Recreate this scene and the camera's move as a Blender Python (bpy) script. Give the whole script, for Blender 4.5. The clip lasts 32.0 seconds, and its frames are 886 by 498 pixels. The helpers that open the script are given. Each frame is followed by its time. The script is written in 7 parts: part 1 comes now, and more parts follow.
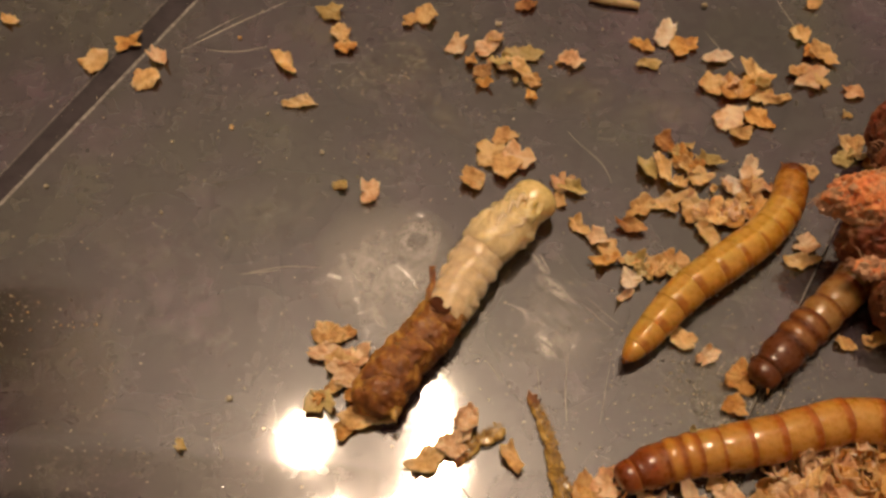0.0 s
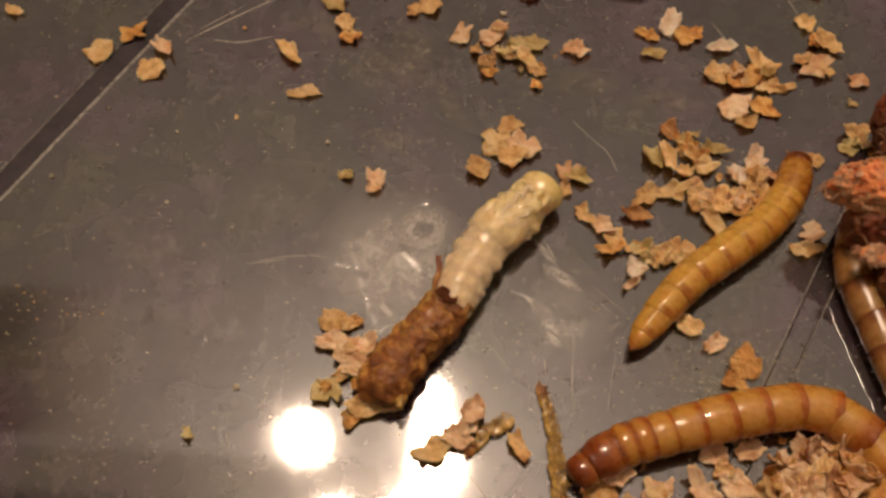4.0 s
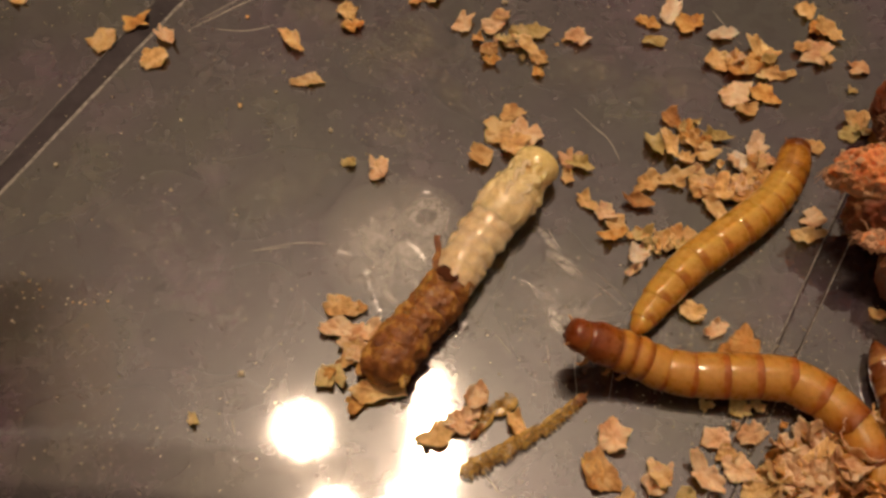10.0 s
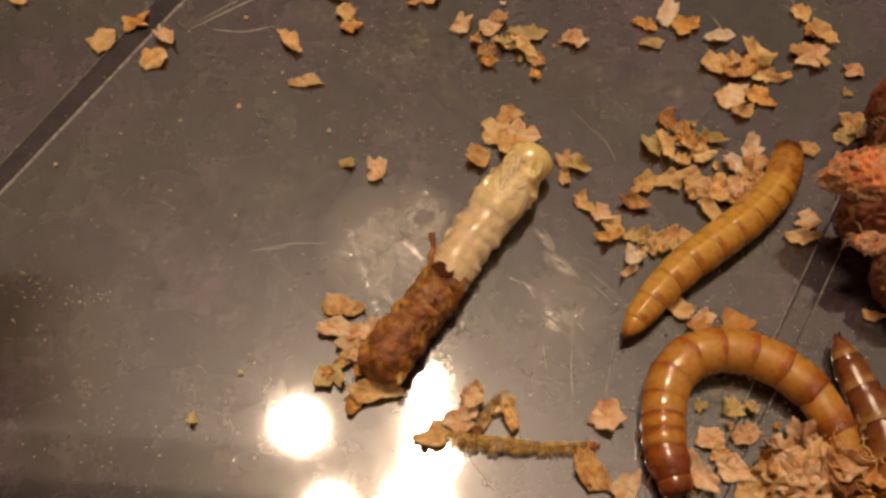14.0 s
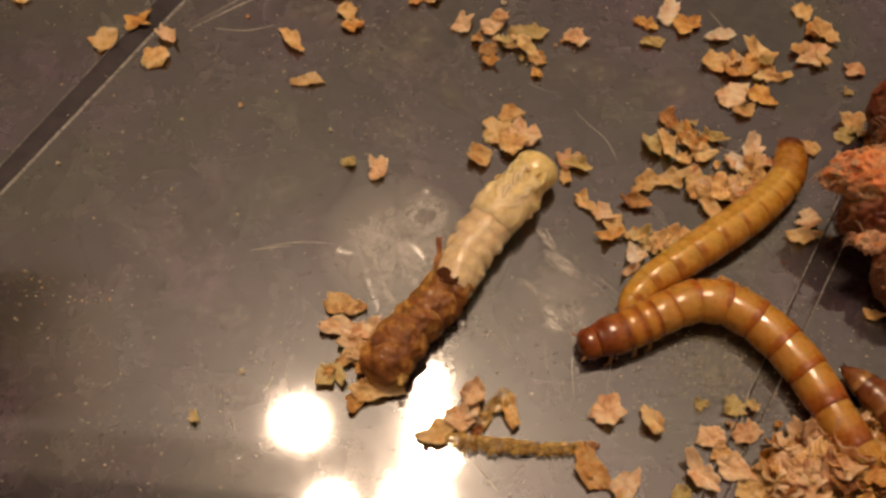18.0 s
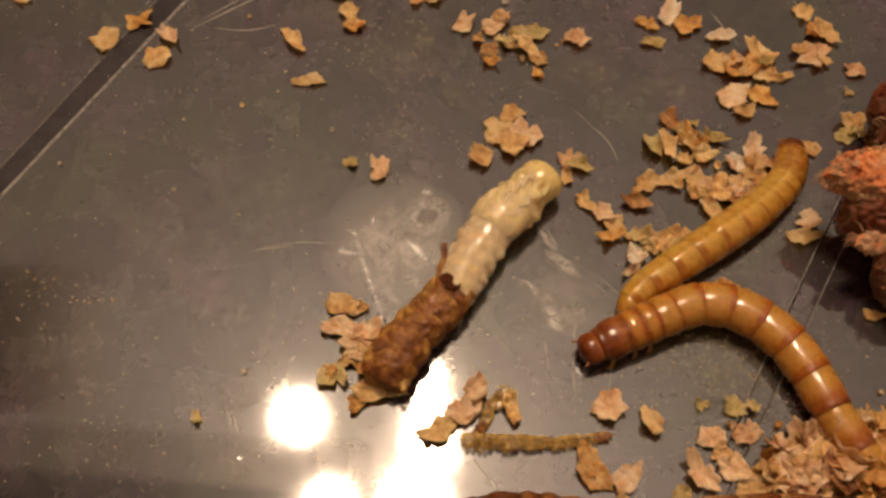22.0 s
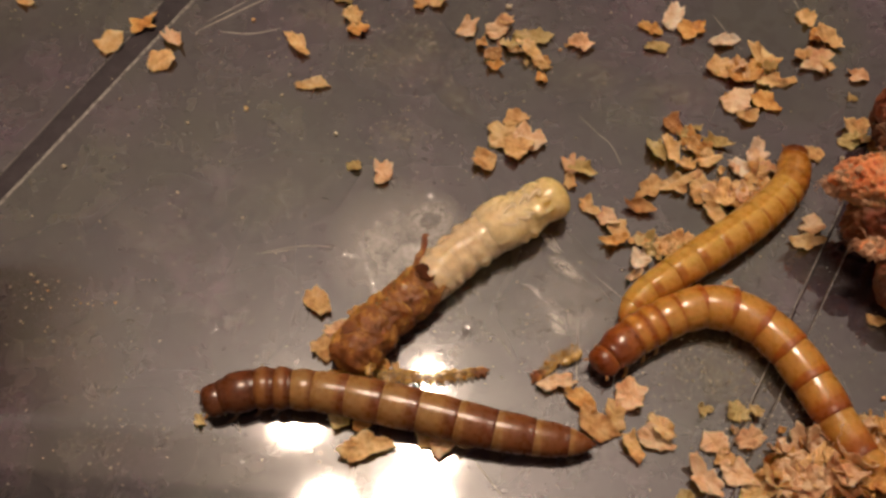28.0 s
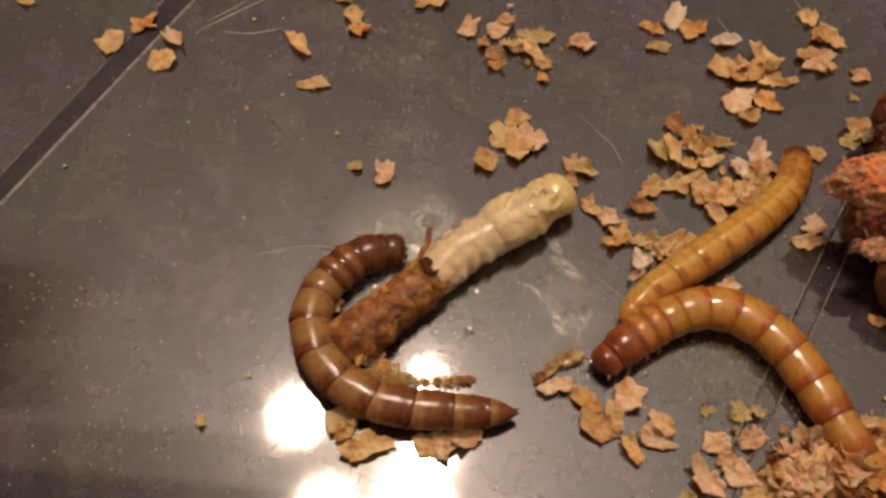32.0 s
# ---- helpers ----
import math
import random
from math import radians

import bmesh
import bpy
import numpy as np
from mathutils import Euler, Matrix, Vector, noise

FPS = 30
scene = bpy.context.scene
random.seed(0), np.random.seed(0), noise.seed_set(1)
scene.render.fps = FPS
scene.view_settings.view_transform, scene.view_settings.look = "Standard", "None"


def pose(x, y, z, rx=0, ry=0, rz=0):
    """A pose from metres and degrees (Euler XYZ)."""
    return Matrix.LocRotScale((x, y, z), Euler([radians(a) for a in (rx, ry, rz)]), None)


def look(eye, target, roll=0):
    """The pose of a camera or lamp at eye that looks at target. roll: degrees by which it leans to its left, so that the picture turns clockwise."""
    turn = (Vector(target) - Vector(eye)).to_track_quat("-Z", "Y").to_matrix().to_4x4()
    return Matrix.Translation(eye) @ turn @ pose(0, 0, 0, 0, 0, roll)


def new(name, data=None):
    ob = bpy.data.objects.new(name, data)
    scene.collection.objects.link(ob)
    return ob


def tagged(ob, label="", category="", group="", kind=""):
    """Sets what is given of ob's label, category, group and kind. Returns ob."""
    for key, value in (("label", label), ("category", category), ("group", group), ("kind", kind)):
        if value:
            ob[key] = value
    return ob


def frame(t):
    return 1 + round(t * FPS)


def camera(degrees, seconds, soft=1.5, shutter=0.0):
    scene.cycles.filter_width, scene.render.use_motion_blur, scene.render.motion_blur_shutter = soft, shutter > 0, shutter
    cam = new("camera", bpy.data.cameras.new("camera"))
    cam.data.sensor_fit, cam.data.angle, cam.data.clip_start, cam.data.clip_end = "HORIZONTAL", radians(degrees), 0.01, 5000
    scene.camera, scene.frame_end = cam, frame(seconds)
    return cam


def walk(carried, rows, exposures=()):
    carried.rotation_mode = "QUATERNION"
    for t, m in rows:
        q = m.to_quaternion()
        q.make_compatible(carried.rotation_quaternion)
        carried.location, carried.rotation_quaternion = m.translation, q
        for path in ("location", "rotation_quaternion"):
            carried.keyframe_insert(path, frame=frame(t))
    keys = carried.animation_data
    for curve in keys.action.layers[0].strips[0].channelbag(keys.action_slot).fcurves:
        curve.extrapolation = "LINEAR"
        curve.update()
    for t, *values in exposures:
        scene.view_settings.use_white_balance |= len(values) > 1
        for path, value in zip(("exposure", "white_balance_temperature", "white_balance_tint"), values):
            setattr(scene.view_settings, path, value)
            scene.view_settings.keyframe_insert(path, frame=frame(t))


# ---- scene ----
MM = 0.001

# ---- camera (path in millimetres) ----
cam = camera(40.0, 32.0, soft=2.9)
PATH = [
    (0, (-0.458, -46.562, 80.183), (-0.121, 3.544, -6.358), 0.47),
    (0.5, (-0.576, -47.001, 79.926), (0.101, 3.488, -6.39), 0.858),
    (1, (-0.473, -46.965, 80.005), (-0.129, 3.261, -6.466), 0.504),
    (1.5, (-0.47, -46.968, 80.075), (-0.09, 3, -6.545), 0.612),
    (2, (-0.465, -47.11, 79.979), (-0.13, 2.98, -6.571), 0.504),
    (2.5, (-0.66, -46.714, 79.951), (-0.321, 3.258, -6.667), 0.46),
    (3, (-0.749, -47.086, 79.952), (-0.289, 2.902, -6.656), 0.555),
    (3.5, (-0.898, -47.197, 79.807), (-0.494, 2.853, -6.766), 0.423),
    (5.5, (-1.06, -47.26, 79.958), (-0.522, 2.447, -6.811), 0.56),
    (6, (-1.023, -47.405, 79.882), (-0.667, 2.308, -6.885), 0.286),
    (6.5, (-1.272, -47.268, 79.746), (-0.881, 2.405, -7.044), 0.252),
    (7, (-1.269, -47.389, 79.748), (-0.902, 2.219, -7.079), 0.26),
    (7.5, (-1.299, -47.337, 79.905), (-0.918, 2.303, -6.904), 0.213),
    (8, (-1.234, -47.577, 80.154), (-0.683, 1.875, -6.761), 0.462),
    (8.5, (-1.385, -47.498, 80.066), (-0.878, 1.944, -6.855), 0.371),
    (9, (-1.27, -47.555, 80.275), (-0.714, 1.803, -6.693), 0.457),
    (9.5, (-1.361, -47.825, 80.132), (-0.837, 1.712, -6.735), 0.363),
    (10, (-1.449, -47.801, 80.065), (-0.788, 1.65, -6.849), 0.522),
    (10.5, (-1.406, -47.865, 80.036), (-0.839, 1.678, -6.827), 0.395),
    (11, (-1.336, -47.691, 80.552), (-0.682, 1.618, -6.443), 0.586),
    (11.5, (-1.3, -47.505, 80.525), (-0.659, 1.661, -6.552), 0.623),
    (12, (-1.355, -47.6, 80.857), (-0.485, 1.627, -6.182), 0.916),
    (12.5, (-1.466, -47.456, 80.798), (-0.729, 1.66, -6.306), 0.713),
    (13, (-1.401, -47.741, 80.807), (-0.573, 1.46, -6.248), 0.826),
    (13.5, (-1.399, -47.451, 80.761), (-0.777, 1.62, -6.369), 0.601),
    (14, (-1.445, -47.761, 80.868), (-0.58, 1.33, -6.249), 0.885),
    (14.5, (-1.576, -47.837, 80.792), (-0.67, 1.325, -6.285), 0.859),
    (16.5, (-1.498, -48.04, 80.846), (-0.703, 1.11, -6.238), 0.855),
    (17, (-1.645, -47.675, 80.978), (-0.798, 1.207, -6.256), 0.881),
    (17.5, (-1.558, -47.555, 81.258), (-0.788, 1.158, -6.072), 0.796),
    (18, (-1.51, -47.756, 81.07), (-0.69, 1.154, -6.149), 0.874),
    (18.5, (-1.542, -47.666, 81.03), (-0.842, 1.199, -6.215), 0.729),
    (19, (-1.689, -47.802, 80.949), (-0.811, 1.076, -6.287), 0.884),
    (19.5, (-1.864, -47.444, 81.085), (-1.05, 1.229, -6.267), 0.772),
    (20, (-1.738, -47.681, 81.209), (-0.801, 0.985, -6.145), 0.958),
    (20.5, (-1.701, -47.843, 81.103), (-0.801, 0.957, -6.176), 0.908),
    (21, (-1.756, -47.696, 81.323), (-0.776, 0.921, -6.058), 1.015),
    (21.5, (-1.9, -47.681, 81.31), (-0.859, 0.917, -6.08), 1.085),
    (22, (-1.735, -47.458, 81.487), (-0.797, 1.04, -5.96), 1.02),
    (22.5, (-1.862, -47.899, 81.211), (-0.916, 0.886, -6.076), 0.943),
    (23, (-1.912, -47.766, 81.258), (-0.938, 0.901, -6.096), 0.957),
    (23.5, (-1.887, -47.832, 81.242), (-0.85, 0.846, -6.105), 1.096),
    (24, (-1.773, -47.705, 81.238), (-0.94, 0.922, -6.139), 0.861),
    (24.5, (-1.901, -47.863, 81.36), (-0.818, 0.851, -5.966), 1.179),
    (25, (-1.841, -47.615, 81.353), (-0.924, 0.939, -6.064), 0.971),
    (25.5, (-1.797, -47.764, 81.31), (-0.861, 0.836, -6.081), 1.039),
    (27.5, (-1.912, -47.17, 81.671), (-0.946, 1.262, -5.813), 1.215),
    (28, (-2.061, -47.342, 81.598), (-1.061, 1.302, -5.768), 1.273),
    (28.5, (-1.93, -47.001, 81.958), (-0.907, 1.128, -5.693), 1.326),
    (29, (-1.895, -47.167, 81.604), (-1.09, 1.355, -5.832), 1.042),
    (29.5, (-2.055, -47.237, 81.753), (-0.885, 1.255, -5.696), 1.478),
    (30, (-2.006, -46.681, 81.883), (-1.054, 1.434, -5.776), 1.278),
    (30.5, (-1.89, -46.998, 81.818), (-0.919, 1.289, -5.746), 1.31),
    (31, (-1.92, -46.872, 81.73), (-1.088, 1.416, -5.835), 1.111),
    (31.5, (-1.99, -46.965, 81.76), (-1.009, 1.384, -5.769), 1.298),
    (32, (-2.253, -47.12, 81.597), (-1.161, 1.359, -5.859), 1.385),
]
walk(cam, [(t, look(Vector(eye) * MM, Vector(target) * MM, roll)) for t, eye, target, roll in PATH],
     exposures=[(0.0, 0.17, 7020, 10), (2.0, 0.11, 6950, 10), (3.0, 0.06, 6430, 10), (6.0, 0.09, 6960, 10), (20.0, 0.09, 6960, 10), (25.0, 0.10, 7100, 10), (27.5, 0.19, 6200, 10), (32.0, 0.13, 6200, 10)])

# ---- world ----
world = bpy.data.worlds.new("room_air")
scene.world = world
world.use_nodes = True
world.node_tree.nodes["Background"].inputs["Color"].default_value = (0.9, 0.75, 0.6, 1)
world.node_tree.nodes["Background"].inputs["Strength"].default_value = 0.03


# ---- materials ----
def material(name, color, rough=0.5, spec=0.5, metal=0.0):
    m = bpy.data.materials.new(name)
    m.use_nodes = True
    b = m.node_tree.nodes["Principled BSDF"]
    b.inputs["Base Color"].default_value = (*color, 1)
    b.inputs["Roughness"].default_value = rough
    b.inputs["Specular IOR Level"].default_value = spec
    b.inputs["Metallic"].default_value = metal
    return m


def tool(m):
    """The nodes, the link function and the shader of a material."""
    t = m.node_tree
    return t.nodes, t.links.new, t.nodes["Principled BSDF"]


def ramp(nodes, stops, mode="LINEAR"):
    r = nodes.new("ShaderNodeValToRGB")
    r.color_ramp.interpolation = mode
    while len(r.color_ramp.elements) < len(stops):
        r.color_ramp.elements.new(0.5)
    for e, (p, c) in zip(r.color_ramp.elements, stops):
        e.position = p
        e.color = (*c, 1) if len(c) == 3 else c
    return r


def grain(nodes, link, scale, detail=4.0, coord="Object", rough=0.6):
    """Noise at a scale given in cycles per millimetre."""
    c = nodes.new("ShaderNodeTexCoord")
    n = nodes.new("ShaderNodeTexNoise")
    n.inputs["Scale"].default_value = scale / MM if coord == "Object" else scale
    n.inputs["Detail"].default_value = detail
    n.inputs["Roughness"].default_value = rough
    link(c.outputs[coord], n.inputs["Vector"])
    return n


def bump(nodes, link, shader, height, strength, distance):
    b = nodes.new("ShaderNodeBump")
    b.inputs["Strength"].default_value = strength
    b.inputs["Distance"].default_value = distance * MM
    link(height, b.inputs["Height"])
    link(b.outputs["Normal"], shader.inputs["Normal"])
    return b


def mixed(nodes, link, a, b, fac, blend="MIX"):
    x = nodes.new("ShaderNodeMix")
    x.data_type, x.blend_type = "RGBA", blend
    for value, k in ((fac, 0), (a, 6), (b, 7)):
        if hasattr(value, "default_value"):
            link(value, x.inputs[k])
        else:
            x.inputs[k].default_value = value if k == 0 else (*value, 1)
    return x.outputs[2]


def plastic():
    """Scuffed dark grey plastic with a smeared film and pale dust."""
    m = material("scuffed_grey_plastic", (0.05, 0.044, 0.040), 0.3)
    nodes, link, s = tool(m)
    broad = grain(nodes, link, 0.06, 6, rough=0.65)
    fine = grain(nodes, link, 0.45, 4, rough=0.55)
    dust = grain(nodes, link, 4.0, 3)
    c = nodes.new("ShaderNodeTexCoord")
    wipe = nodes.new("ShaderNodeMapping")
    wipe.inputs["Rotation"].default_value = (0, 0, 0.6)
    wipe.inputs["Scale"].default_value = (1.0, 0.55, 1.0)
    link(c.outputs["Object"], wipe.inputs["Vector"])
    smear = nodes.new("ShaderNodeTexNoise")
    smear.inputs["Scale"].default_value = 170.0
    smear.inputs["Detail"].default_value = 8.0
    smear.inputs["Roughness"].default_value = 0.72
    smear.inputs["Distortion"].default_value = 1.2
    link(wipe.outputs["Vector"], smear.inputs["Vector"])
    patch = ramp(nodes, [(0.30, (0.0085, 0.0062, 0.0095)), (0.5, (0.021, 0.0160, 0.0218)), (0.68, (0.040, 0.0320, 0.040))])
    link(broad.outputs["Fac"], patch.inputs["Fac"])
    film = ramp(nodes, [(0.30, (0, 0, 0)), (0.90, (0.6, 0.6, 0.6))])
    link(fine.outputs["Fac"], film.inputs["Fac"])
    one = mixed(nodes, link, patch.outputs["Color"], (0.046, 0.037, 0.038), film.outputs["Color"])
    haze = ramp(nodes, [(0.44, (0, 0, 0)), (0.76, (0.6, 0.6, 0.6))])
    link(smear.outputs["Fac"], haze.inputs["Fac"])
    one = mixed(nodes, link, one, (0.115, 0.098, 0.097), haze.outputs["Color"])
    rub = nodes.new("ShaderNodeMapping")
    rub.inputs["Rotation"].default_value = (0, 0, -0.5)
    rub.inputs["Scale"].default_value = (0.22, 1.0, 1.0)
    link(c.outputs["Object"], rub.inputs["Vector"])
    streak = nodes.new("ShaderNodeTexNoise")
    streak.inputs["Scale"].default_value = 900.0
    streak.inputs["Detail"].default_value = 7.0
    streak.inputs["Roughness"].default_value = 0.7
    streak.inputs["Distortion"].default_value = 0.8
    link(rub.outputs["Vector"], streak.inputs["Vector"])
    lines = ramp(nodes, [(0.50, (0, 0, 0)), (0.72, (0.55, 0.55, 0.55))])
    link(streak.outputs["Fac"], lines.inputs["Fac"])
    one = mixed(nodes, link, one, (0.115, 0.10, 0.098), mixed(nodes, link, lines.outputs["Color"], broad.outputs["Fac"], 1.0, "MULTIPLY"))
    spots = ramp(nodes, [(0.66, (0, 0, 0)), (0.74, (0.6, 0.6, 0.6))])
    link(dust.outputs["Fac"], spots.inputs["Fac"])
    where = grain(nodes, link, 0.11, 4)
    zone = ramp(nodes, [(0.48, (0, 0, 0)), (0.62, (1, 1, 1))])
    link(where.outputs["Fac"], zone.inputs["Fac"])
    dusty = mixed(nodes, link, (0, 0, 0), spots.outputs["Color"], zone.outputs["Color"])
    cast = grain(nodes, link, 0.075, 5, rough=0.6)
    tinge = ramp(nodes, [(0.34, (1.35, 0.98, 1.38)), (0.48, (1.0, 0.97, 1.0)), (0.60, (0.92, 1.08, 0.74))])
    link(cast.outputs["Fac"], tinge.inputs["Fac"])
    one = mixed(nodes, link, one, tinge.outputs["Color"], 1.0, "MULTIPLY")
    link(mixed(nodes, link, one, (0.20, 0.165, 0.105), dusty), s.inputs["Base Color"])
    gloss = ramp(nodes, [(0.3, (0.24, 0.24, 0.24)), (0.72, (0.31, 0.31, 0.31))])
    link(fine.outputs["Fac"], gloss.inputs["Fac"])
    link(gloss.outputs["Color"], s.inputs["Roughness"])
    s.inputs["Specular IOR Level"].default_value = 0.2
    s.inputs["Coat Weight"].default_value = 1.0
    s.inputs["Coat IOR"].default_value = 2.22
    coat = ramp(nodes, [(0.4, (0.042, 0.042, 0.042)), (0.75, (0.058, 0.058, 0.058))])
    link(smear.outputs["Fac"], coat.inputs["Fac"])
    link(coat.outputs["Color"], s.inputs["Coat Roughness"])
    bump(nodes, link, s, fine.outputs["Fac"], 0.15, 0.05)
    return m


def gate_mark():
    """Frosted ring left by the moulding, palest near its dimple."""
    m = material("frosted_ring_plastic", (0.08, 0.072, 0.064), 0.4)
    nodes, link, s = tool(m)
    c = nodes.new("ShaderNodeTexCoord")
    d = nodes.new("ShaderNodeVectorMath")
    d.operation = "LENGTH"
    link(c.outputs["Object"], d.inputs[0])
    n = grain(nodes, link, 0.8, 5)
    k = nodes.new("ShaderNodeMath")
    k.operation = "MULTIPLY_ADD"
    k.inputs[1].default_value, k.inputs[2].default_value = 0.0012, -0.0006
    link(n.outputs["Fac"], k.inputs[0])
    a = nodes.new("ShaderNodeMath")
    link(d.outputs["Value"], a.inputs[0])
    link(k.outputs[0], a.inputs[1])
    b = nodes.new("ShaderNodeMath")
    b.operation = "MULTIPLY"
    b.inputs[1].default_value = 300.0
    link(a.outputs[0], b.inputs[0])
    tone = ramp(nodes, [(0.18, (0.24, 0.22, 0.205)), (0.28, (0.40, 0.375, 0.35)), (0.45, (0.38, 0.355, 0.33)), (0.8, (0.30, 0.28, 0.26))])
    link(b.outputs[0], tone.inputs["Fac"])
    link(tone.outputs["Color"], s.inputs["Base Color"])
    worn = grain(nodes, link, 2.2, 6, rough=0.75)
    fade = ramp(nodes, [(0.16, (0.45, 0.45, 0.45)), (0.27, (0.95, 0.95, 0.95)), (0.45, (0.75, 0.75, 0.75)), (0.85, (0, 0, 0))])
    link(b.outputs[0], fade.inputs["Fac"])
    spotty = ramp(nodes, [(0.34, (0.35, 0.35, 0.35)), (0.58, (1, 1, 1))])
    link(worn.outputs["Fac"], spotty.inputs["Fac"])
    link(mixed(nodes, link, fade.outputs["Color"], spotty.outputs["Color"], 1.0, "MULTIPLY"), s.inputs["Alpha"])
    bump(nodes, link, s, worn.outputs["Fac"], 0.3, 0.06)
    return m


def bran(name, dark, mid, light):
    """Dry bran: papery, mottled, with floury starch patches, each flake of its own tone."""
    m = material(name, mid, 0.75, 0.3)
    nodes, link, s = tool(m)
    info = nodes.new("ShaderNodeObjectInfo")
    isle = nodes.new("ShaderNodeNewGeometry")
    total = nodes.new("ShaderNodeMath")
    link(info.outputs["Random"], total.inputs[0])
    link(isle.outputs["Random Per Island"], total.inputs[1])
    chance = nodes.new("ShaderNodeMath")
    chance.operation = "FRACT"
    link(total.outputs[0], chance.inputs[0])
    c = nodes.new("ShaderNodeTexCoord")
    shift = nodes.new("ShaderNodeVectorMath")
    shift.operation = "MULTIPLY_ADD"
    shift.inputs[1].default_value = (0.05, 0.03, 0.07)
    link(chance.outputs[0], shift.inputs[0])
    link(c.outputs["Object"], shift.inputs[2])

    def speckle(scale, detail, rough):
        n = nodes.new("ShaderNodeTexNoise")
        n.inputs["Scale"].default_value = scale / MM
        n.inputs["Detail"].default_value, n.inputs["Roughness"].default_value = detail, rough
        link(shift.outputs["Vector"], n.inputs["Vector"])
        return n.outputs["Fac"]

    tone = ramp(nodes, [(0.36, dark), (0.47, mid), (0.60, light)])
    link(speckle(0.75, 6, 0.62), tone.inputs["Fac"])
    flour = ramp(nodes, [(0.54, (0, 0, 0)), (0.66, (0.6, 0.6, 0.6))])
    link(speckle(0.55, 8, 0.7), flour.inputs["Fac"])
    pale = tuple(min(0.92, 0.45 * v + w) for v, w in zip(light, (0.50, 0.38, 0.27)))
    one = mixed(nodes, link, tone.outputs["Color"], pale, flour.outputs["Color"])
    vary = ramp(nodes, [(0.0, (0.84, 0.78, 0.72)), (0.5, (1.0, 1.0, 1.0)), (1.0, (1.14, 1.12, 1.10))])
    link(chance.outputs[0], vary.inputs["Fac"])
    link(mixed(nodes, link, one, vary.outputs["Color"], 1.0, "MULTIPLY"), s.inputs["Base Color"])
    bump(nodes, link, s, speckle(2.8, 7, 0.7), 0.8, 0.14)
    s.inputs["Subsurface Weight"].default_value = 0.3
    s.inputs["Subsurface Radius"].default_value = (0.0006, 0.0003, 0.00015)
    s.inputs["Subsurface Scale"].default_value = 1.0
    return m


def cuticle(name, stops, rough=0.24, blotch=0.12, coat=0.8, sub=0.25, flank=None, bars=None):
    """Glossy larval skin whose colour runs from a segment's rear edge (0) to its front (1); flank: the tone of its sides."""
    m = material(name, stops[len(stops) // 2][1], rough, 0.25)
    nodes, link, s = tool(m)
    c = nodes.new("ShaderNodeTexCoord")
    sep = nodes.new("ShaderNodeSeparateXYZ")
    link(c.outputs["Generated"], sep.inputs[0])
    n = grain(nodes, link, 0.7, 4)
    wob = nodes.new("ShaderNodeMath")
    wob.operation = "MULTIPLY_ADD"
    wob.inputs[1].default_value, wob.inputs[2].default_value = 0.22, -0.11
    link(n.outputs["Fac"], wob.inputs[0])
    add = nodes.new("ShaderNodeMath")
    link(sep.outputs["X"], add.inputs[0])
    link(wob.outputs[0], add.inputs[1])
    tone = ramp(nodes, stops)
    link(add.outputs[0], tone.inputs["Fac"])
    shade = tone.outputs["Color"]
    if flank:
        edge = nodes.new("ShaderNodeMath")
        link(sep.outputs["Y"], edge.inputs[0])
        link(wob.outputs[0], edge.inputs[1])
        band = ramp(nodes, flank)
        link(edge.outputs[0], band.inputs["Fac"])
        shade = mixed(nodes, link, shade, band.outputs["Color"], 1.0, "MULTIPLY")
    if bars:
        low = ramp(nodes, [(0.34, (1, 1, 1)), (0.56, (0, 0, 0))])
        link(sep.outputs["Y"], low.inputs["Fac"])
        rear = ramp(nodes, [(0.0, (1, 1, 1)), (0.20, (1, 1, 1)), (0.30, (0, 0, 0))])
        link(add.outputs[0], rear.inputs["Fac"])
        shade = mixed(nodes, link, shade, bars, mixed(nodes, link, low.outputs["Color"], rear.outputs["Color"], 1.0, "MULTIPLY"))
    mott = ramp(nodes, [(0.3, (1 - blotch * 2, 1 - blotch * 2.4, 1 - blotch * 2.6)), (0.65, (1, 1, 1))])
    fine = grain(nodes, link, 1.6, 5)
    link(fine.outputs["Fac"], mott.inputs["Fac"])
    link(mixed(nodes, link, shade, mott.outputs["Color"], 1.0, "MULTIPLY"), s.inputs["Base Color"])
    rr = ramp(nodes, [(0.3, (rough * 0.9,) * 3), (0.7, (rough * 1.5,) * 3)])
    link(fine.outputs["Fac"], rr.inputs["Fac"])
    link(rr.outputs["Color"], s.inputs["Roughness"])
    s.inputs["Subsurface Weight"].default_value = sub
    s.inputs["Subsurface Radius"].default_value = (0.0009, 0.0004, 0.00012)
    s.inputs["Subsurface Scale"].default_value = 1.0
    s.inputs["Coat Weight"].default_value = coat
    s.inputs["Coat Roughness"].default_value = 0.11
    wrinkle = grain(nodes, link, 1.1, 5, rough=0.62)
    b = bump(nodes, link, s, wrinkle.outputs["Fac"], 0.22, 0.10)
    link(b.outputs["Normal"], s.inputs["Coat Normal"])
    return m


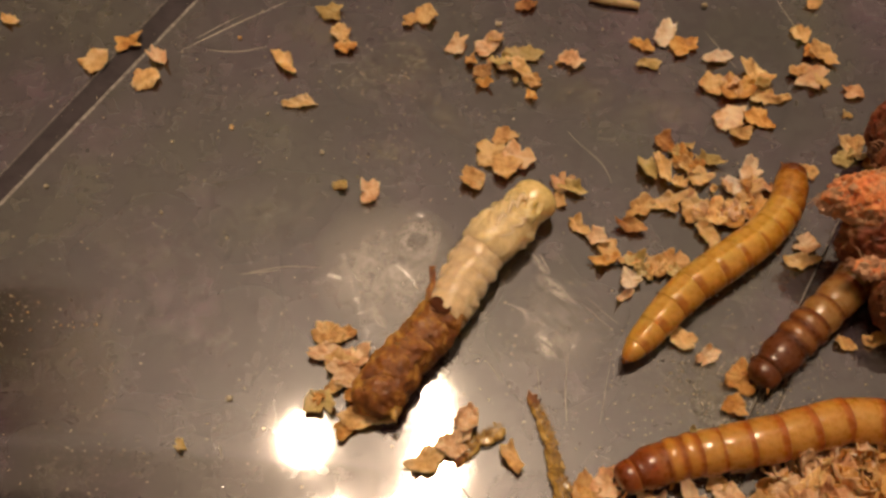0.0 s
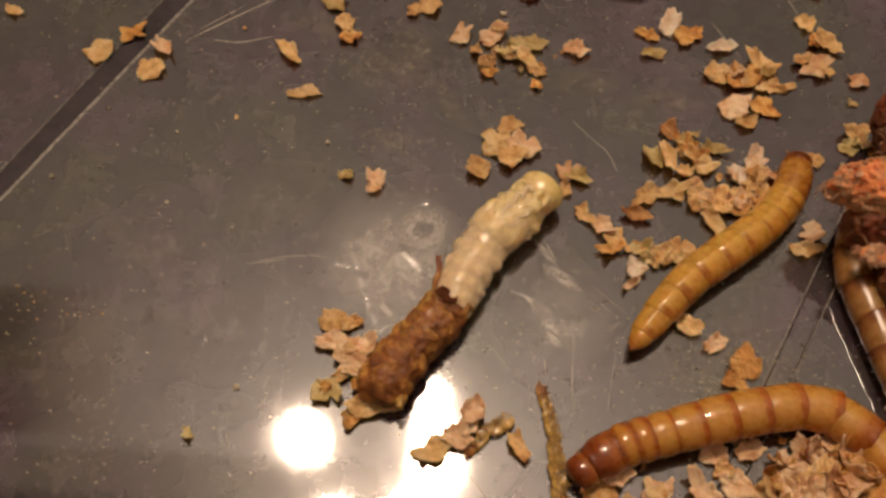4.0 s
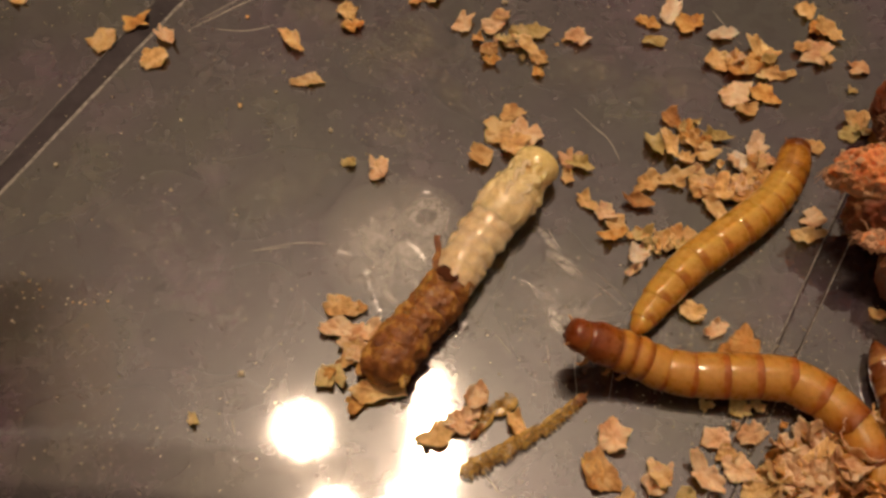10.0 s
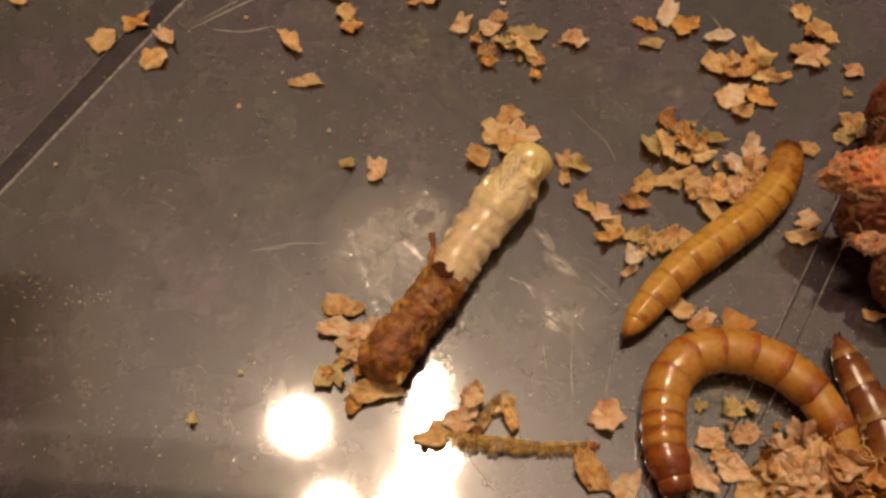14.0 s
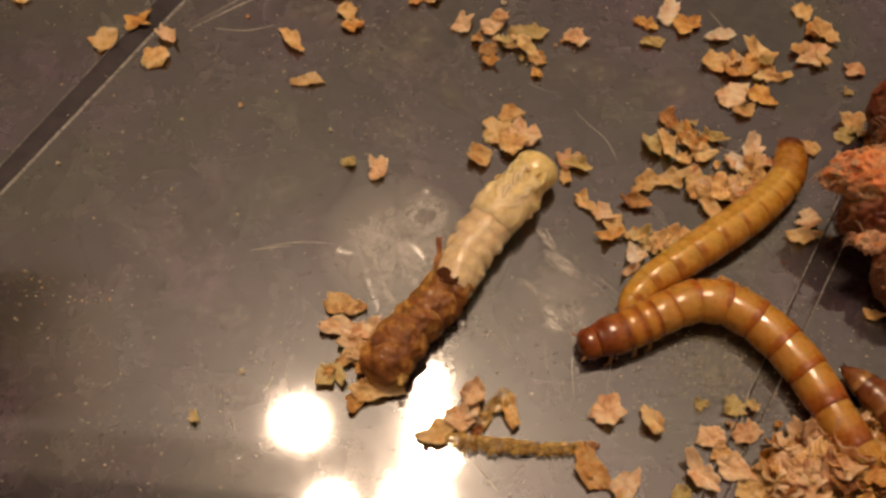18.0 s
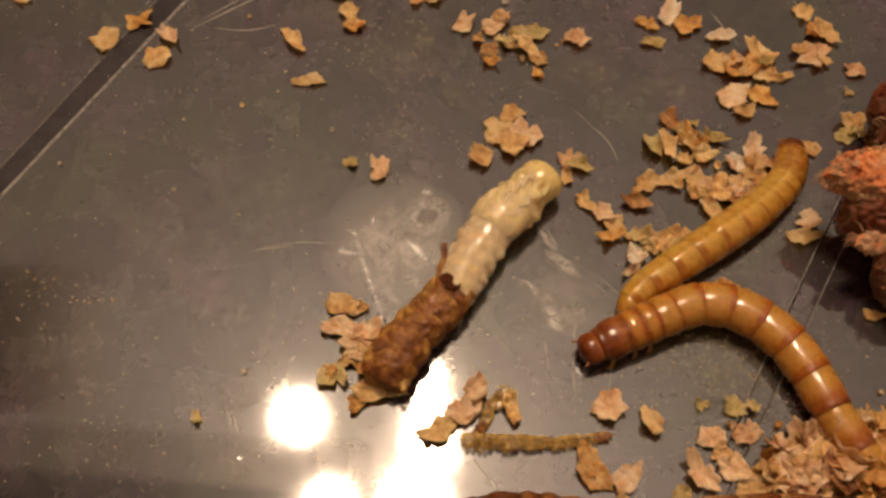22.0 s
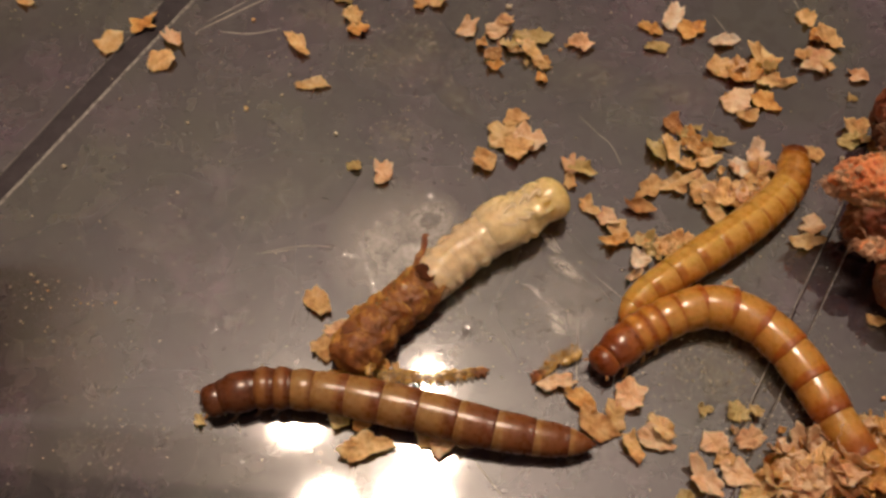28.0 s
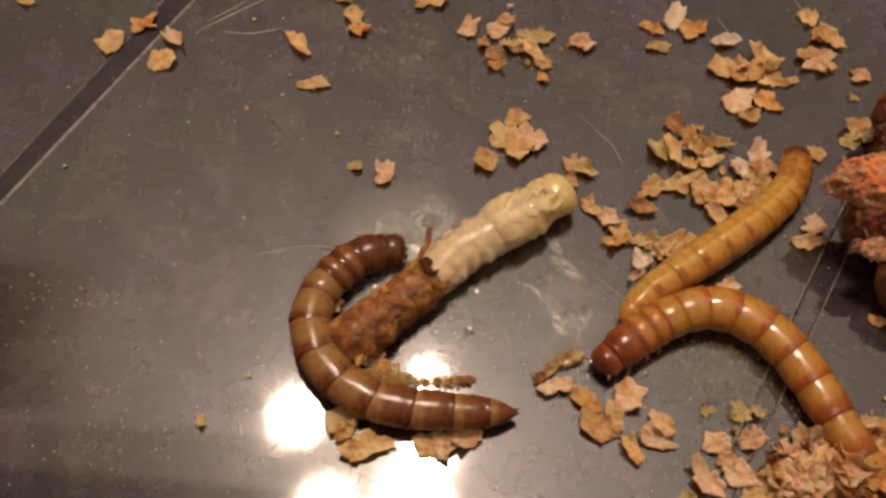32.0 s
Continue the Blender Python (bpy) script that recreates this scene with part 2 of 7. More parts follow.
def blotched(name, stops, rough, scale, relief=0.5, depth=0.15, sub=0.0):
    m = material(name, stops[0][1], rough)
    nodes, link, s = tool(m)
    n = grain(nodes, link, scale, 6)
    tone = ramp(nodes, stops)
    link(n.outputs["Fac"], tone.inputs["Fac"])
    link(tone.outputs["Color"], s.inputs["Base Color"])
    f = grain(nodes, link, scale * 3.5, 5)
    bump(nodes, link, s, f.outputs["Fac"], relief, depth)
    if sub:
        s.inputs["Subsurface Weight"].default_value = sub
        s.inputs["Subsurface Radius"].default_value = (0.0016, 0.0006, 0.0002)
        s.inputs["Subsurface Scale"].default_value = 1.0
    return m


def glow(name, color, strength):
    m = material(name, color)
    nodes, link, s = tool(m)
    s.inputs["Emission Color"].default_value = (*color, 1)
    s.inputs["Emission Strength"].default_value = strength
    return m


PLASTIC = plastic()
FROSTED = gate_mark()
BRAN = [
    bran("bran_tan", (0.50, 0.26, 0.10), (0.72, 0.43, 0.185), (0.84, 0.58, 0.31)),
    bran("bran_orange", (0.42, 0.17, 0.045), (0.64, 0.31, 0.09), (0.78, 0.46, 0.18)),
    bran("bran_pinkish", (0.58, 0.29, 0.15), (0.76, 0.45, 0.26), (0.86, 0.62, 0.42)),
    bran("bran_olive", (0.38, 0.27, 0.10), (0.54, 0.40, 0.17), (0.66, 0.51, 0.27)),
    bran("bran_dark", (0.18, 0.07, 0.025), (0.36, 0.165, 0.06), (0.52, 0.29, 0.125)),
    bran("bran_floury", (0.66, 0.40, 0.23), (0.82, 0.59, 0.41), (0.90, 0.75, 0.60)),
]
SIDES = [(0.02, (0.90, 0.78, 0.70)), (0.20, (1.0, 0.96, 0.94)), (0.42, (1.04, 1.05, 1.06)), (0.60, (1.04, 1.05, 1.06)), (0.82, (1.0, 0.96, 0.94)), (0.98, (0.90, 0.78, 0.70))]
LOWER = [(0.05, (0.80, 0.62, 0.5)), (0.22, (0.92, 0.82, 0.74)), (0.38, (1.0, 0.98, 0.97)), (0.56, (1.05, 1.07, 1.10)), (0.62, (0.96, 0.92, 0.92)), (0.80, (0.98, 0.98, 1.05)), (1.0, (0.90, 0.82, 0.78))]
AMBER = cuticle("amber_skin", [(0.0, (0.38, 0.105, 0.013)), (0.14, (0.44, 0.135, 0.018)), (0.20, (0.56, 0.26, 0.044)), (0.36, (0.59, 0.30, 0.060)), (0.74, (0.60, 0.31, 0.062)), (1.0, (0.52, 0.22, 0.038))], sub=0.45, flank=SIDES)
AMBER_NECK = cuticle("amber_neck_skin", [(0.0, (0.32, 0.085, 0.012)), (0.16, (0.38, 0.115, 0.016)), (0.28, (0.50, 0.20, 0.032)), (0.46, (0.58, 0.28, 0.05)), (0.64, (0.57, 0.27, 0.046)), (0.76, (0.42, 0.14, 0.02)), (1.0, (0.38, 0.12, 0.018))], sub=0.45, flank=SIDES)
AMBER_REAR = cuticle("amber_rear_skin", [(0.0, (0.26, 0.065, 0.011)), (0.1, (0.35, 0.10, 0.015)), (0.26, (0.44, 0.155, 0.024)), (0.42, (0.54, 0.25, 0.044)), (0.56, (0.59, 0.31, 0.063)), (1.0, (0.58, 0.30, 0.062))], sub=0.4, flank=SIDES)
AMBER_HEAD = cuticle("amber_head_skin", [(0.0, (0.22, 0.055, 0.010)), (0.10, (0.32, 0.09, 0.015)), (0.26, (0.40, 0.13, 0.022)), (0.5, (0.30, 0.075, 0.013)), (1.0, (0.21, 0.045, 0.010))], blotch=0.2, sub=0.4)
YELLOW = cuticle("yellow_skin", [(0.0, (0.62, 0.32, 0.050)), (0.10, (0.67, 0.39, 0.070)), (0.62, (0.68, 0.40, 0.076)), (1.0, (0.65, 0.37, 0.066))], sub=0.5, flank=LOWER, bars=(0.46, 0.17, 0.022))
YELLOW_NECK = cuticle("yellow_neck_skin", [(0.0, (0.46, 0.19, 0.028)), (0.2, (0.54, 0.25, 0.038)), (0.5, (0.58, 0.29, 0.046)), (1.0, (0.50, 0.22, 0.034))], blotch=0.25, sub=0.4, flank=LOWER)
YELLOW_REAR = cuticle("yellow_rear_skin", [(0.0, (0.26, 0.08, 0.012)), (0.22, (0.46, 0.19, 0.028)), (0.55, (0.60, 0.31, 0.046)), (1.0, (0.64, 0.36, 0.06))], sub=0.4)
YELLOW_HEAD = cuticle("yellow_head_skin", [(0.0, (0.40, 0.15, 0.024)), (0.35, (0.29, 0.09, 0.017)), (1.0, (0.14, 0.038, 0.010))], blotch=0.25)
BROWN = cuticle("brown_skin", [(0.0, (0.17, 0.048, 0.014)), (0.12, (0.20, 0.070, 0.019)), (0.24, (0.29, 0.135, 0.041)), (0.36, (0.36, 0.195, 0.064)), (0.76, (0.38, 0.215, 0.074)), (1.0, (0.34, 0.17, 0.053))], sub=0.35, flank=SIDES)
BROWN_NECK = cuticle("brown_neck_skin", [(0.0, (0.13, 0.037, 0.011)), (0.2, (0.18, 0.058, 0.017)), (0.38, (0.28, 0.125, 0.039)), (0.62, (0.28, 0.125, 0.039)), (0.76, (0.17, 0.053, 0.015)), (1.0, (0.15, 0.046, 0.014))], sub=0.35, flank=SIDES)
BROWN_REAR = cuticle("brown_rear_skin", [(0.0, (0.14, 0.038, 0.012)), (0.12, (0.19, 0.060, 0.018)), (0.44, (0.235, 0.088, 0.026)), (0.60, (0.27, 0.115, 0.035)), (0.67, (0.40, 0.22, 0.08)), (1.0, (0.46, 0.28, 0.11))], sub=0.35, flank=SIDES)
BROWN_HEAD = cuticle("brown_head_skin", [(0.0, (0.11, 0.032, 0.011)), (0.2, (0.16, 0.05, 0.016)), (0.7, (0.175, 0.058, 0.019)), (1.0, (0.10, 0.030, 0.011))], blotch=0.22, sub=0.35)
for skin in (BROWN, BROWN_NECK, BROWN_REAR, BROWN_HEAD):
    tool(skin)[2].inputs["Coat Weight"].default_value = 0.5
    tool(skin)[2].inputs["Coat Roughness"].default_value = 0.2
CREAM = cuticle("cream_soft_skin", [(0.0, (0.87, 0.62, 0.36)), (0.25, (0.93, 0.70, 0.42)), (0.75, (0.93, 0.70, 0.42)), (1.0, (0.87, 0.62, 0.36))], 0.22, 0.10, 0.9, 0.8)
CREAM_HEAD = cuticle("cream_head_skin", [(0.0, (0.90, 0.72, 0.42)), (0.4, (0.89, 0.71, 0.37)), (0.75, (0.87, 0.69, 0.32)), (1.0, (0.85, 0.67, 0.28))], 0.22, 0.10, 0.9, 0.8)
CREAM_LIMB = cuticle("cream_limb_skin", [(0.0, (0.87, 0.70, 0.42)), (1.0, (0.89, 0.73, 0.46))], 0.2, 0.08, 1.0, 0.0)
for skin in (CREAM, CREAM_HEAD, CREAM_LIMB):
    tool(skin)[2].inputs["Subsurface Radius"].default_value = (0.0022, 0.0013, 0.0006)
    tool(skin)[2].inputs["Coat Roughness"].default_value = 0.07
    for node in skin.node_tree.nodes:
        if node.type == "BUMP":
            node.inputs["Strength"].default_value = 0.55
for soft in (CREAM, CREAM_HEAD, CREAM_LIMB):
    tool(soft)[2].inputs["Subsurface Radius"].default_value = (0.0013, 0.0011, 0.0007)
    for n in soft.node_tree.nodes:
        if n.type == "BUMP":
            n.inputs["Strength"].default_value, n.inputs["Distance"].default_value = 0.35, 0.12 * MM
            soft.node_tree.links.new(n.outputs["Normal"], tool(soft)[2].inputs["Coat Normal"])
    tool(soft)[2].inputs["Coat Roughness"].default_value = 0.06
HUSK = blotched("crumpled_brown_husk", [(0.30, (0.10, 0.028, 0.007)), (0.40, (0.19, 0.060, 0.013)), (0.50, (0.27, 0.095, 0.018)), (0.57, (0.42, 0.18, 0.034)), (0.65, (0.56, 0.30, 0.065)), (0.74, (0.26, 0.085, 0.015))], 0.5, 0.6, 0.9, 0.25, 0.3)
tool(HUSK)[2].inputs["Coat Weight"].default_value = 0.12
tool(HUSK)[2].inputs["Coat Roughness"].default_value = 0.16
# dark brown that paints the shade inside the husk's hole
HOLE_SHADE = blotched("painted_hole_shade", [(0.3, (0.045, 0.012, 0.004)), (0.7, (0.11, 0.032, 0.01))], 0.8, 1.2)
tool(HOLE_SHADE)[2].inputs["Specular IOR Level"].default_value = 0.15
GOLD_SKIN = blotched("shed_golden_skin", [(0.3, (0.28, 0.12, 0.02)), (0.44, (0.56, 0.32, 0.07)), (0.66, (0.80, 0.56, 0.20))], 0.18, 0.8, 0.6, 0.12)
see = tool(GOLD_SKIN)
thin = grain(see[0], see[1], 0.9, 4)
film = ramp(see[0], [(0.38, (0.35, 0.35, 0.35)), (0.62, (0.95, 0.95, 0.95))])
see[1](thin.outputs["Fac"], film.inputs["Fac"])
see[1](film.outputs["Color"], see[2].inputs["Alpha"])
SHED = cuticle("shed_ring_skin", [(0.0, (0.36, 0.16, 0.024)), (0.12, (0.44, 0.21, 0.034)), (0.26, (0.64, 0.40, 0.10)), (0.7, (0.72, 0.49, 0.15)), (1.0, (0.72, 0.49, 0.15))], 0.2, 0.2, 0.7, 0.0)
see = tool(SHED)
thin = grain(see[0], see[1], 0.9, 4)
film = ramp(see[0], [(0.36, (0.22, 0.22, 0.22)), (0.64, (0.85, 0.85, 0.85))])
see[1](thin.outputs["Fac"], film.inputs["Fac"])
see[1](film.outputs["Color"], see[2].inputs["Alpha"])


def film_material(name, color, low, high, scale=0.5):
    """Pale dried residue and painted wet sheen, spotty and fading to nothing at its rim."""
    m = material(name, color, 0.32)
    m.node_tree.nodes["Principled BSDF"].inputs["Coat Weight"].default_value = 0.7
    m.node_tree.nodes["Principled BSDF"].inputs["Coat IOR"].default_value = 2.0
    nodes, link, s = tool(m)
    c = nodes.new("ShaderNodeTexCoord")
    mp = nodes.new("ShaderNodeMapping")
    mp.inputs["Location"].default_value = (-0.5, -0.5, 0)
    link(c.outputs["Generated"], mp.inputs["Vector"])
    sq = nodes.new("ShaderNodeSeparateXYZ")
    link(mp.outputs["Vector"], sq.inputs[0])
    flat = nodes.new("ShaderNodeCombineXYZ")
    link(sq.outputs["X"], flat.inputs[0])
    link(sq.outputs["Y"], flat.inputs[1])
    d = nodes.new("ShaderNodeVectorMath")
    d.operation = "LENGTH"
    link(flat.outputs[0], d.inputs[0])
    fade = ramp(nodes, [(0.12, (0.85, 0.85, 0.85)), (0.38, (0, 0, 0))])
    link(d.outputs["Value"], fade.inputs["Fac"])
    cloud = grain(nodes, link, scale, 9, rough=0.78)
    spots = ramp(nodes, [(low, (0, 0, 0)), (high, (1, 1, 1))])
    link(cloud.outputs["Fac"], spots.inputs["Fac"])
    link(mixed(nodes, link, fade.outputs["Color"], spots.outputs["Color"], 1.0, "MULTIPLY"), s.inputs["Alpha"])
    return m


FILM = film_material("dried_pale_film", (0.30, 0.275, 0.25), 0.36, 0.66)
FILM_SHEEN = film_material("painted_wet_sheen", (0.40, 0.37, 0.335), 0.22, 0.62)
FILM_DUST = film_material("settled_bran_dust", (0.30, 0.265, 0.16), 0.46, 0.78, 1.3)
FILM_MIST = film_material("faint_dried_mist", (0.17, 0.155, 0.13), 0.46, 0.72, 0.9)
FILM_BROWN = film_material("brown_dust_mist", (0.18, 0.135, 0.09), 0.48, 0.85, 2.6)
FILM_AND_GLINT = film_material("whitish_film_and_glint", (0.44, 0.41, 0.365), 0.38, 0.56, 1.8)
JAW = material("dark_jaw", (0.035, 0.012, 0.006), 0.3)
LEG = material("leg_skin", (0.40, 0.17, 0.04), 0.35)
DARK_LEG = material("dark_leg_skin", (0.12, 0.05, 0.018), 0.35)
def flesh(name, hot, crust, deep):
    m = material(name, hot, 0.5)
    nodes, link, s = tool(m)
    big = grain(nodes, link, 0.22, 6, rough=0.7)
    small = grain(nodes, link, 1.1, 7, rough=0.75)
    wet = ramp(nodes, [(0.35, deep), (0.5, hot), (0.62, hot)])
    link(small.outputs["Fac"], wet.inputs["Fac"])
    dry = ramp(nodes, [(0.35, tuple(v * 0.45 for v in crust)), (0.6, crust)])
    link(small.outputs["Fac"], dry.inputs["Fac"])
    pick = ramp(nodes, [(0.44, (0, 0, 0)), (0.56, (1, 1, 1))])
    link(big.outputs["Fac"], pick.inputs["Fac"])
    link(mixed(nodes, link, wet.outputs["Color"], dry.outputs["Color"], pick.outputs["Color"]), s.inputs["Base Color"])
    s.inputs["Subsurface Weight"].default_value = 0.3
    s.inputs["Subsurface Radius"].default_value = (0.0016, 0.0005, 0.0002)
    s.inputs["Subsurface Scale"].default_value = 1.0
    bump(nodes, link, s, small.outputs["Fac"], 0.8, 0.22)
    return m


# orange flesh, brightened so its lit glow is part of the colour
CARROT = flesh("dried_red_orange_flesh", (0.90, 0.31, 0.11), (0.72, 0.38, 0.20), (0.50, 0.08, 0.022))
CRUST = blotched("dry_tan_crust", [(0.3, (0.36, 0.16, 0.08)), (0.5, (0.60, 0.34, 0.20)), (0.7, (0.74, 0.52, 0.34))], 0.75, 0.7, 0.8, 0.25)
# dark red flesh, with the shade below the ledge put into the colour
CARROT_SHADED = flesh("dark_and_shaded_red_flesh", (0.22, 0.05, 0.018), (0.30, 0.12, 0.05), (0.07, 0.015, 0.006))
SCRATCH = material("white_scuff", (0.34, 0.31, 0.26), 0.5)
MATTE = blotched("matte_groove_plastic", [(0.35, (0.018, 0.013, 0.017)), (0.65, (0.044, 0.034, 0.040))], 0.55, 0.5, 0.3, 0.05)
tool(MATTE)[2].inputs["Coat Weight"].default_value = 0.15
tool(MATTE)[2].inputs["Specular IOR Level"].default_value = 0.25
tool(MATTE)[2].inputs["Coat Roughness"].default_value = 0.1
WORN = blotched("worn_plastic_edge", [(0.36, (0.06, 0.053, 0.048)), (0.48, (0.21, 0.19, 0.17)), (0.66, (0.36, 0.33, 0.30))], 0.42, 2.6, 0.4, 0.05)
SCUFF = blotched("faint_scuff", [(0.4, (0.08, 0.073, 0.065)), (0.6, (0.22, 0.20, 0.18))], 0.5, 1.6, 0.3, 0.05)
# crumb colour, brightened so the specks paint small wet glints too
SPECK = blotched("pale_crumbs_and_glints", [(0.3, (0.42, 0.33, 0.18)), (0.7, (0.74, 0.66, 0.50))], 0.4, 0.2)
WATER = material("thin_wet_film", (1, 1, 1), 0.04)
tool(WATER)[2].inputs["Transmission Weight"].default_value = 1.0
tool(WATER)[2].inputs["IOR"].default_value = 1.33
SMEAR = material("clear_liquid_smear", (1, 1, 1), 0.05)
tool(SMEAR)[2].inputs["Transmission Weight"].default_value = 1.0
tool(SMEAR)[2].inputs["IOR"].default_value = 1.4
CEILING = blotched("cool_white_ceiling_paint", [(0.3, (0.825, 0.835, 0.88)), (0.7, (0.865, 0.875, 0.92))], 0.8, 0.002, 0.2, 1.0)
PAINT = blotched("cool_white_wall_paint", [(0.3, (0.81, 0.82, 0.825)), (0.7, (0.85, 0.86, 0.865))], 0.8, 0.002, 0.2, 1.0)
ADDED_BOARD = blotched("brown_added_board", [(0.3, (0.34, 0.32, 0.305)), (0.7, (0.42, 0.395, 0.375))], 0.8, 0.002, 0.2, 1.0)
# brown of the unseen surfaces added to dim the floor's left reflections
DIMMING_BROWN = blotched("brown_dimming_surface", [(0.3, (0.16, 0.10, 0.06)), (0.7, (0.24, 0.16, 0.10))], 0.6, 0.004, 0.3, 1.0)
OAK = blotched("pale_oak", [(0.3, (0.64, 0.60, 0.54)), (0.7, (0.74, 0.70, 0.64))], 0.5, 0.004, 0.3, 1.0)
WOOD = blotched("dark_stained_wood", [(0.3, (0.012, 0.009, 0.009)), (0.7, (0.026, 0.02, 0.02))], 0.5, 0.004, 0.3, 1.0)
GLOBE = glow("lit_frosted_globe", (1.0, 0.75, 0.55), 258.0)
BRASS = material("aged_brass", (0.42, 0.30, 0.13), 0.35, 0.5, 1.0)


# ---- building helpers (bmesh in millimetres) ----
def linked(name, bm, mat, smooth=True):
    me = bpy.data.meshes.new(name)
    bmesh.ops.scale(bm, vec=(MM, MM, MM), verts=bm.verts)
    bmesh.ops.recalc_face_normals(bm, faces=bm.faces)
    bm.to_mesh(me)
    bm.free()
    me.materials.append(mat)
    if smooth:
        me.polygons.foreach_set("use_smooth", [True] * len(me.polygons))
    return new(name, me)


def part(name, bm, mat, parent, label="", smooth=True):
    ob = linked(name, bm, mat, smooth)
    ob.parent = parent
    if label:
        tagged(ob, label)
    return ob


def lathe(stations, sides=28, flat=1.0):
    """A closed body round the x axis from (x, radius) stations."""
    bm = bmesh.new()
    loops = []
    for x, r in stations:
        loops.append([bm.verts.new((x, r * math.cos(k * math.tau / sides), r * flat * math.sin(k * math.tau / sides))) for k in range(sides)])
    for a, b in zip(loops, loops[1:]):
        for k in range(sides):
            bm.faces.new((a[k], a[(k + 1) % sides], b[(k + 1) % sides], b[k]))
    bm.faces.new(loops[0][::-1])
    bm.faces.new(loops[-1])
    return bm


def tube(points, radii, sides=8, closed=True):
    """A tapered tube through 3D points."""
    bm = bmesh.new()
    pts = [Vector(p) for p in points]
    loops = []
    for i, p in enumerate(pts):
        d = (pts[min(i + 1, len(pts) - 1)] - pts[max(i - 1, 0)]).normalized()
        side = d.cross(Vector((0, 0, 1)))
        side = side.normalized() if side.length > 1e-4 else Vector((1, 0, 0))
        up = side.cross(d)
        r = radii[i] if isinstance(radii, (list, tuple)) else radii
        loops.append([bm.verts.new(p + r * (math.cos(k * math.tau / sides) * side + math.sin(k * math.tau / sides) * up)) for k in range(sides)])
    for a, b in zip(loops, loops[1:]):
        for k in range(sides):
            bm.faces.new((a[k], a[(k + 1) % sides], b[(k + 1) % sides], b[k]))
    if closed:
        bm.faces.new(loops[0][::-1])
        bm.faces.new(loops[-1])
    return bm


def box(x0, y0, z0, x1, y1, z1):
    bm = bmesh.new()
    bmesh.ops.create_cube(bm, size=1.0)
    for v in bm.verts:
        v.co = Vector((x0 + (v.co.x + 0.5) * (x1 - x0), y0 + (v.co.y + 0.5) * (y1 - y0), z0 + (v.co.z + 0.5) * (z1 - z0)))
    return bm


def rough_ball(center, radii, amount, scale, seed, detail=4):
    bm = bmesh.new()
    bmesh.ops.create_icosphere(bm, subdivisions=detail, radius=1.0)
    shift = Vector((seed * 7.3, seed * 3.1, seed * 5.7))
    for v in bm.verts:
        d = v.co.normalized()
        n = noise.fractal(d * scale + shift, 0.7, 2.1, 5)
        n2 = noise.noise(d * scale * 0.45 + shift)
        p = d * (1 + amount * n + amount * 0.9 * n2)
        v.co = Vector(center) + Vector((p.x * radii[0], p.y * radii[1], p.z * radii[2]))
    return bm


def curve_points(ctrl, per=14):
    """A smooth line through the control points."""
    p = [2 * ctrl[0] - ctrl[1], *ctrl, 2 * ctrl[-1] - ctrl[-2]]
    out = []
    for i in range(1, len(p) - 2):
        for k in range(per):
            t = k / per
            out.append(0.5 * (2 * p[i] + (p[i + 1] - p[i - 1]) * t + (2 * p[i - 1] - 5 * p[i] + 4 * p[i + 1] - p[i + 2]) * t * t + (3 * p[i] - p[i - 1] - 3 * p[i + 1] + p[i + 2]) * t ** 3))
    out.append(p[-2])
    return out


def empty(name, label, category, group=""):
    return tagged(new(name), label, category, group)


# ---- the tub floor with its two grooves ----
LEFT_OUT = ((-35.6, 5.49), (-25.16, 22.61))
LEFT_IN = ((-35.44, 2.52), (-23.06, 22.1))
RIGHT_IN = ((27.75, -2.39), (21.01, -14.46))
RIGHT_OUT = ((29.71, -2.39), (22.31, -15.33))
REACH = 95.0


def along(line, offset=0.0):
    """The line's ends at y = -REACH and +REACH, shifted to +x by offset."""
    (ax, ay), (bx, by) = line
    at_y = lambda y: ax + (bx - ax) * (y - ay) / (by - ay) + offset
    return at_y(-REACH), at_y(REACH)


def tub_floor():
    bm = bmesh.new()
    far = 150.0
    profile = [((-far, -far), 0.0), (along(LEFT_OUT, -0.04), 0.0), (along(LEFT_OUT, 0.06), -0.10), (along(LEFT_IN, -0.14), -0.10), (along(LEFT_IN, 0.0), 0.03), (along(LEFT_IN, 0.25), 0.0),
               (along(RIGHT_IN, -0.10), 0.0), (along(RIGHT_IN, 0.0), 0.0), (along(RIGHT_IN, 0.20), -0.12), (along(RIGHT_OUT, -0.14), -0.12), (along(RIGHT_OUT, 0.0), 0.0), (along(RIGHT_OUT, 0.1), 0.0), ((far, far), 0.0)]
    cols = [[bm.verts.new((x0 + (x1 - x0) * k / 8, -REACH + 2 * REACH * k / 8, z)) for k in range(9)] for (x0, x1), z in profile]
    for a, b in zip(cols, cols[1:]):
        for k in range(8):
            bm.faces.new((a[k], b[k], b[k + 1], a[k + 1]))
    ob = linked("floor", bm, PLASTIC, False)
    return tagged(ob, "scuffed dark grey plastic tub floor with moulded grooves", "tub floor", kind="structure")


TUB = tub_floor()
for nm, (x0, y0, x1, y1) in (("wall_north", (-150, 95, 150, 98)), ("wall_south", (-150, -98, 150, -95)), ("wall_west", (-153, -98, -150, 98)), ("wall_east", (150, -98, 153, 98))):
    tagged(linked(nm, box(x0, y0, -4, x1, y1, 60), PLASTIC, False), "dark grey plastic side of the tub", "tub wall", kind="structure")

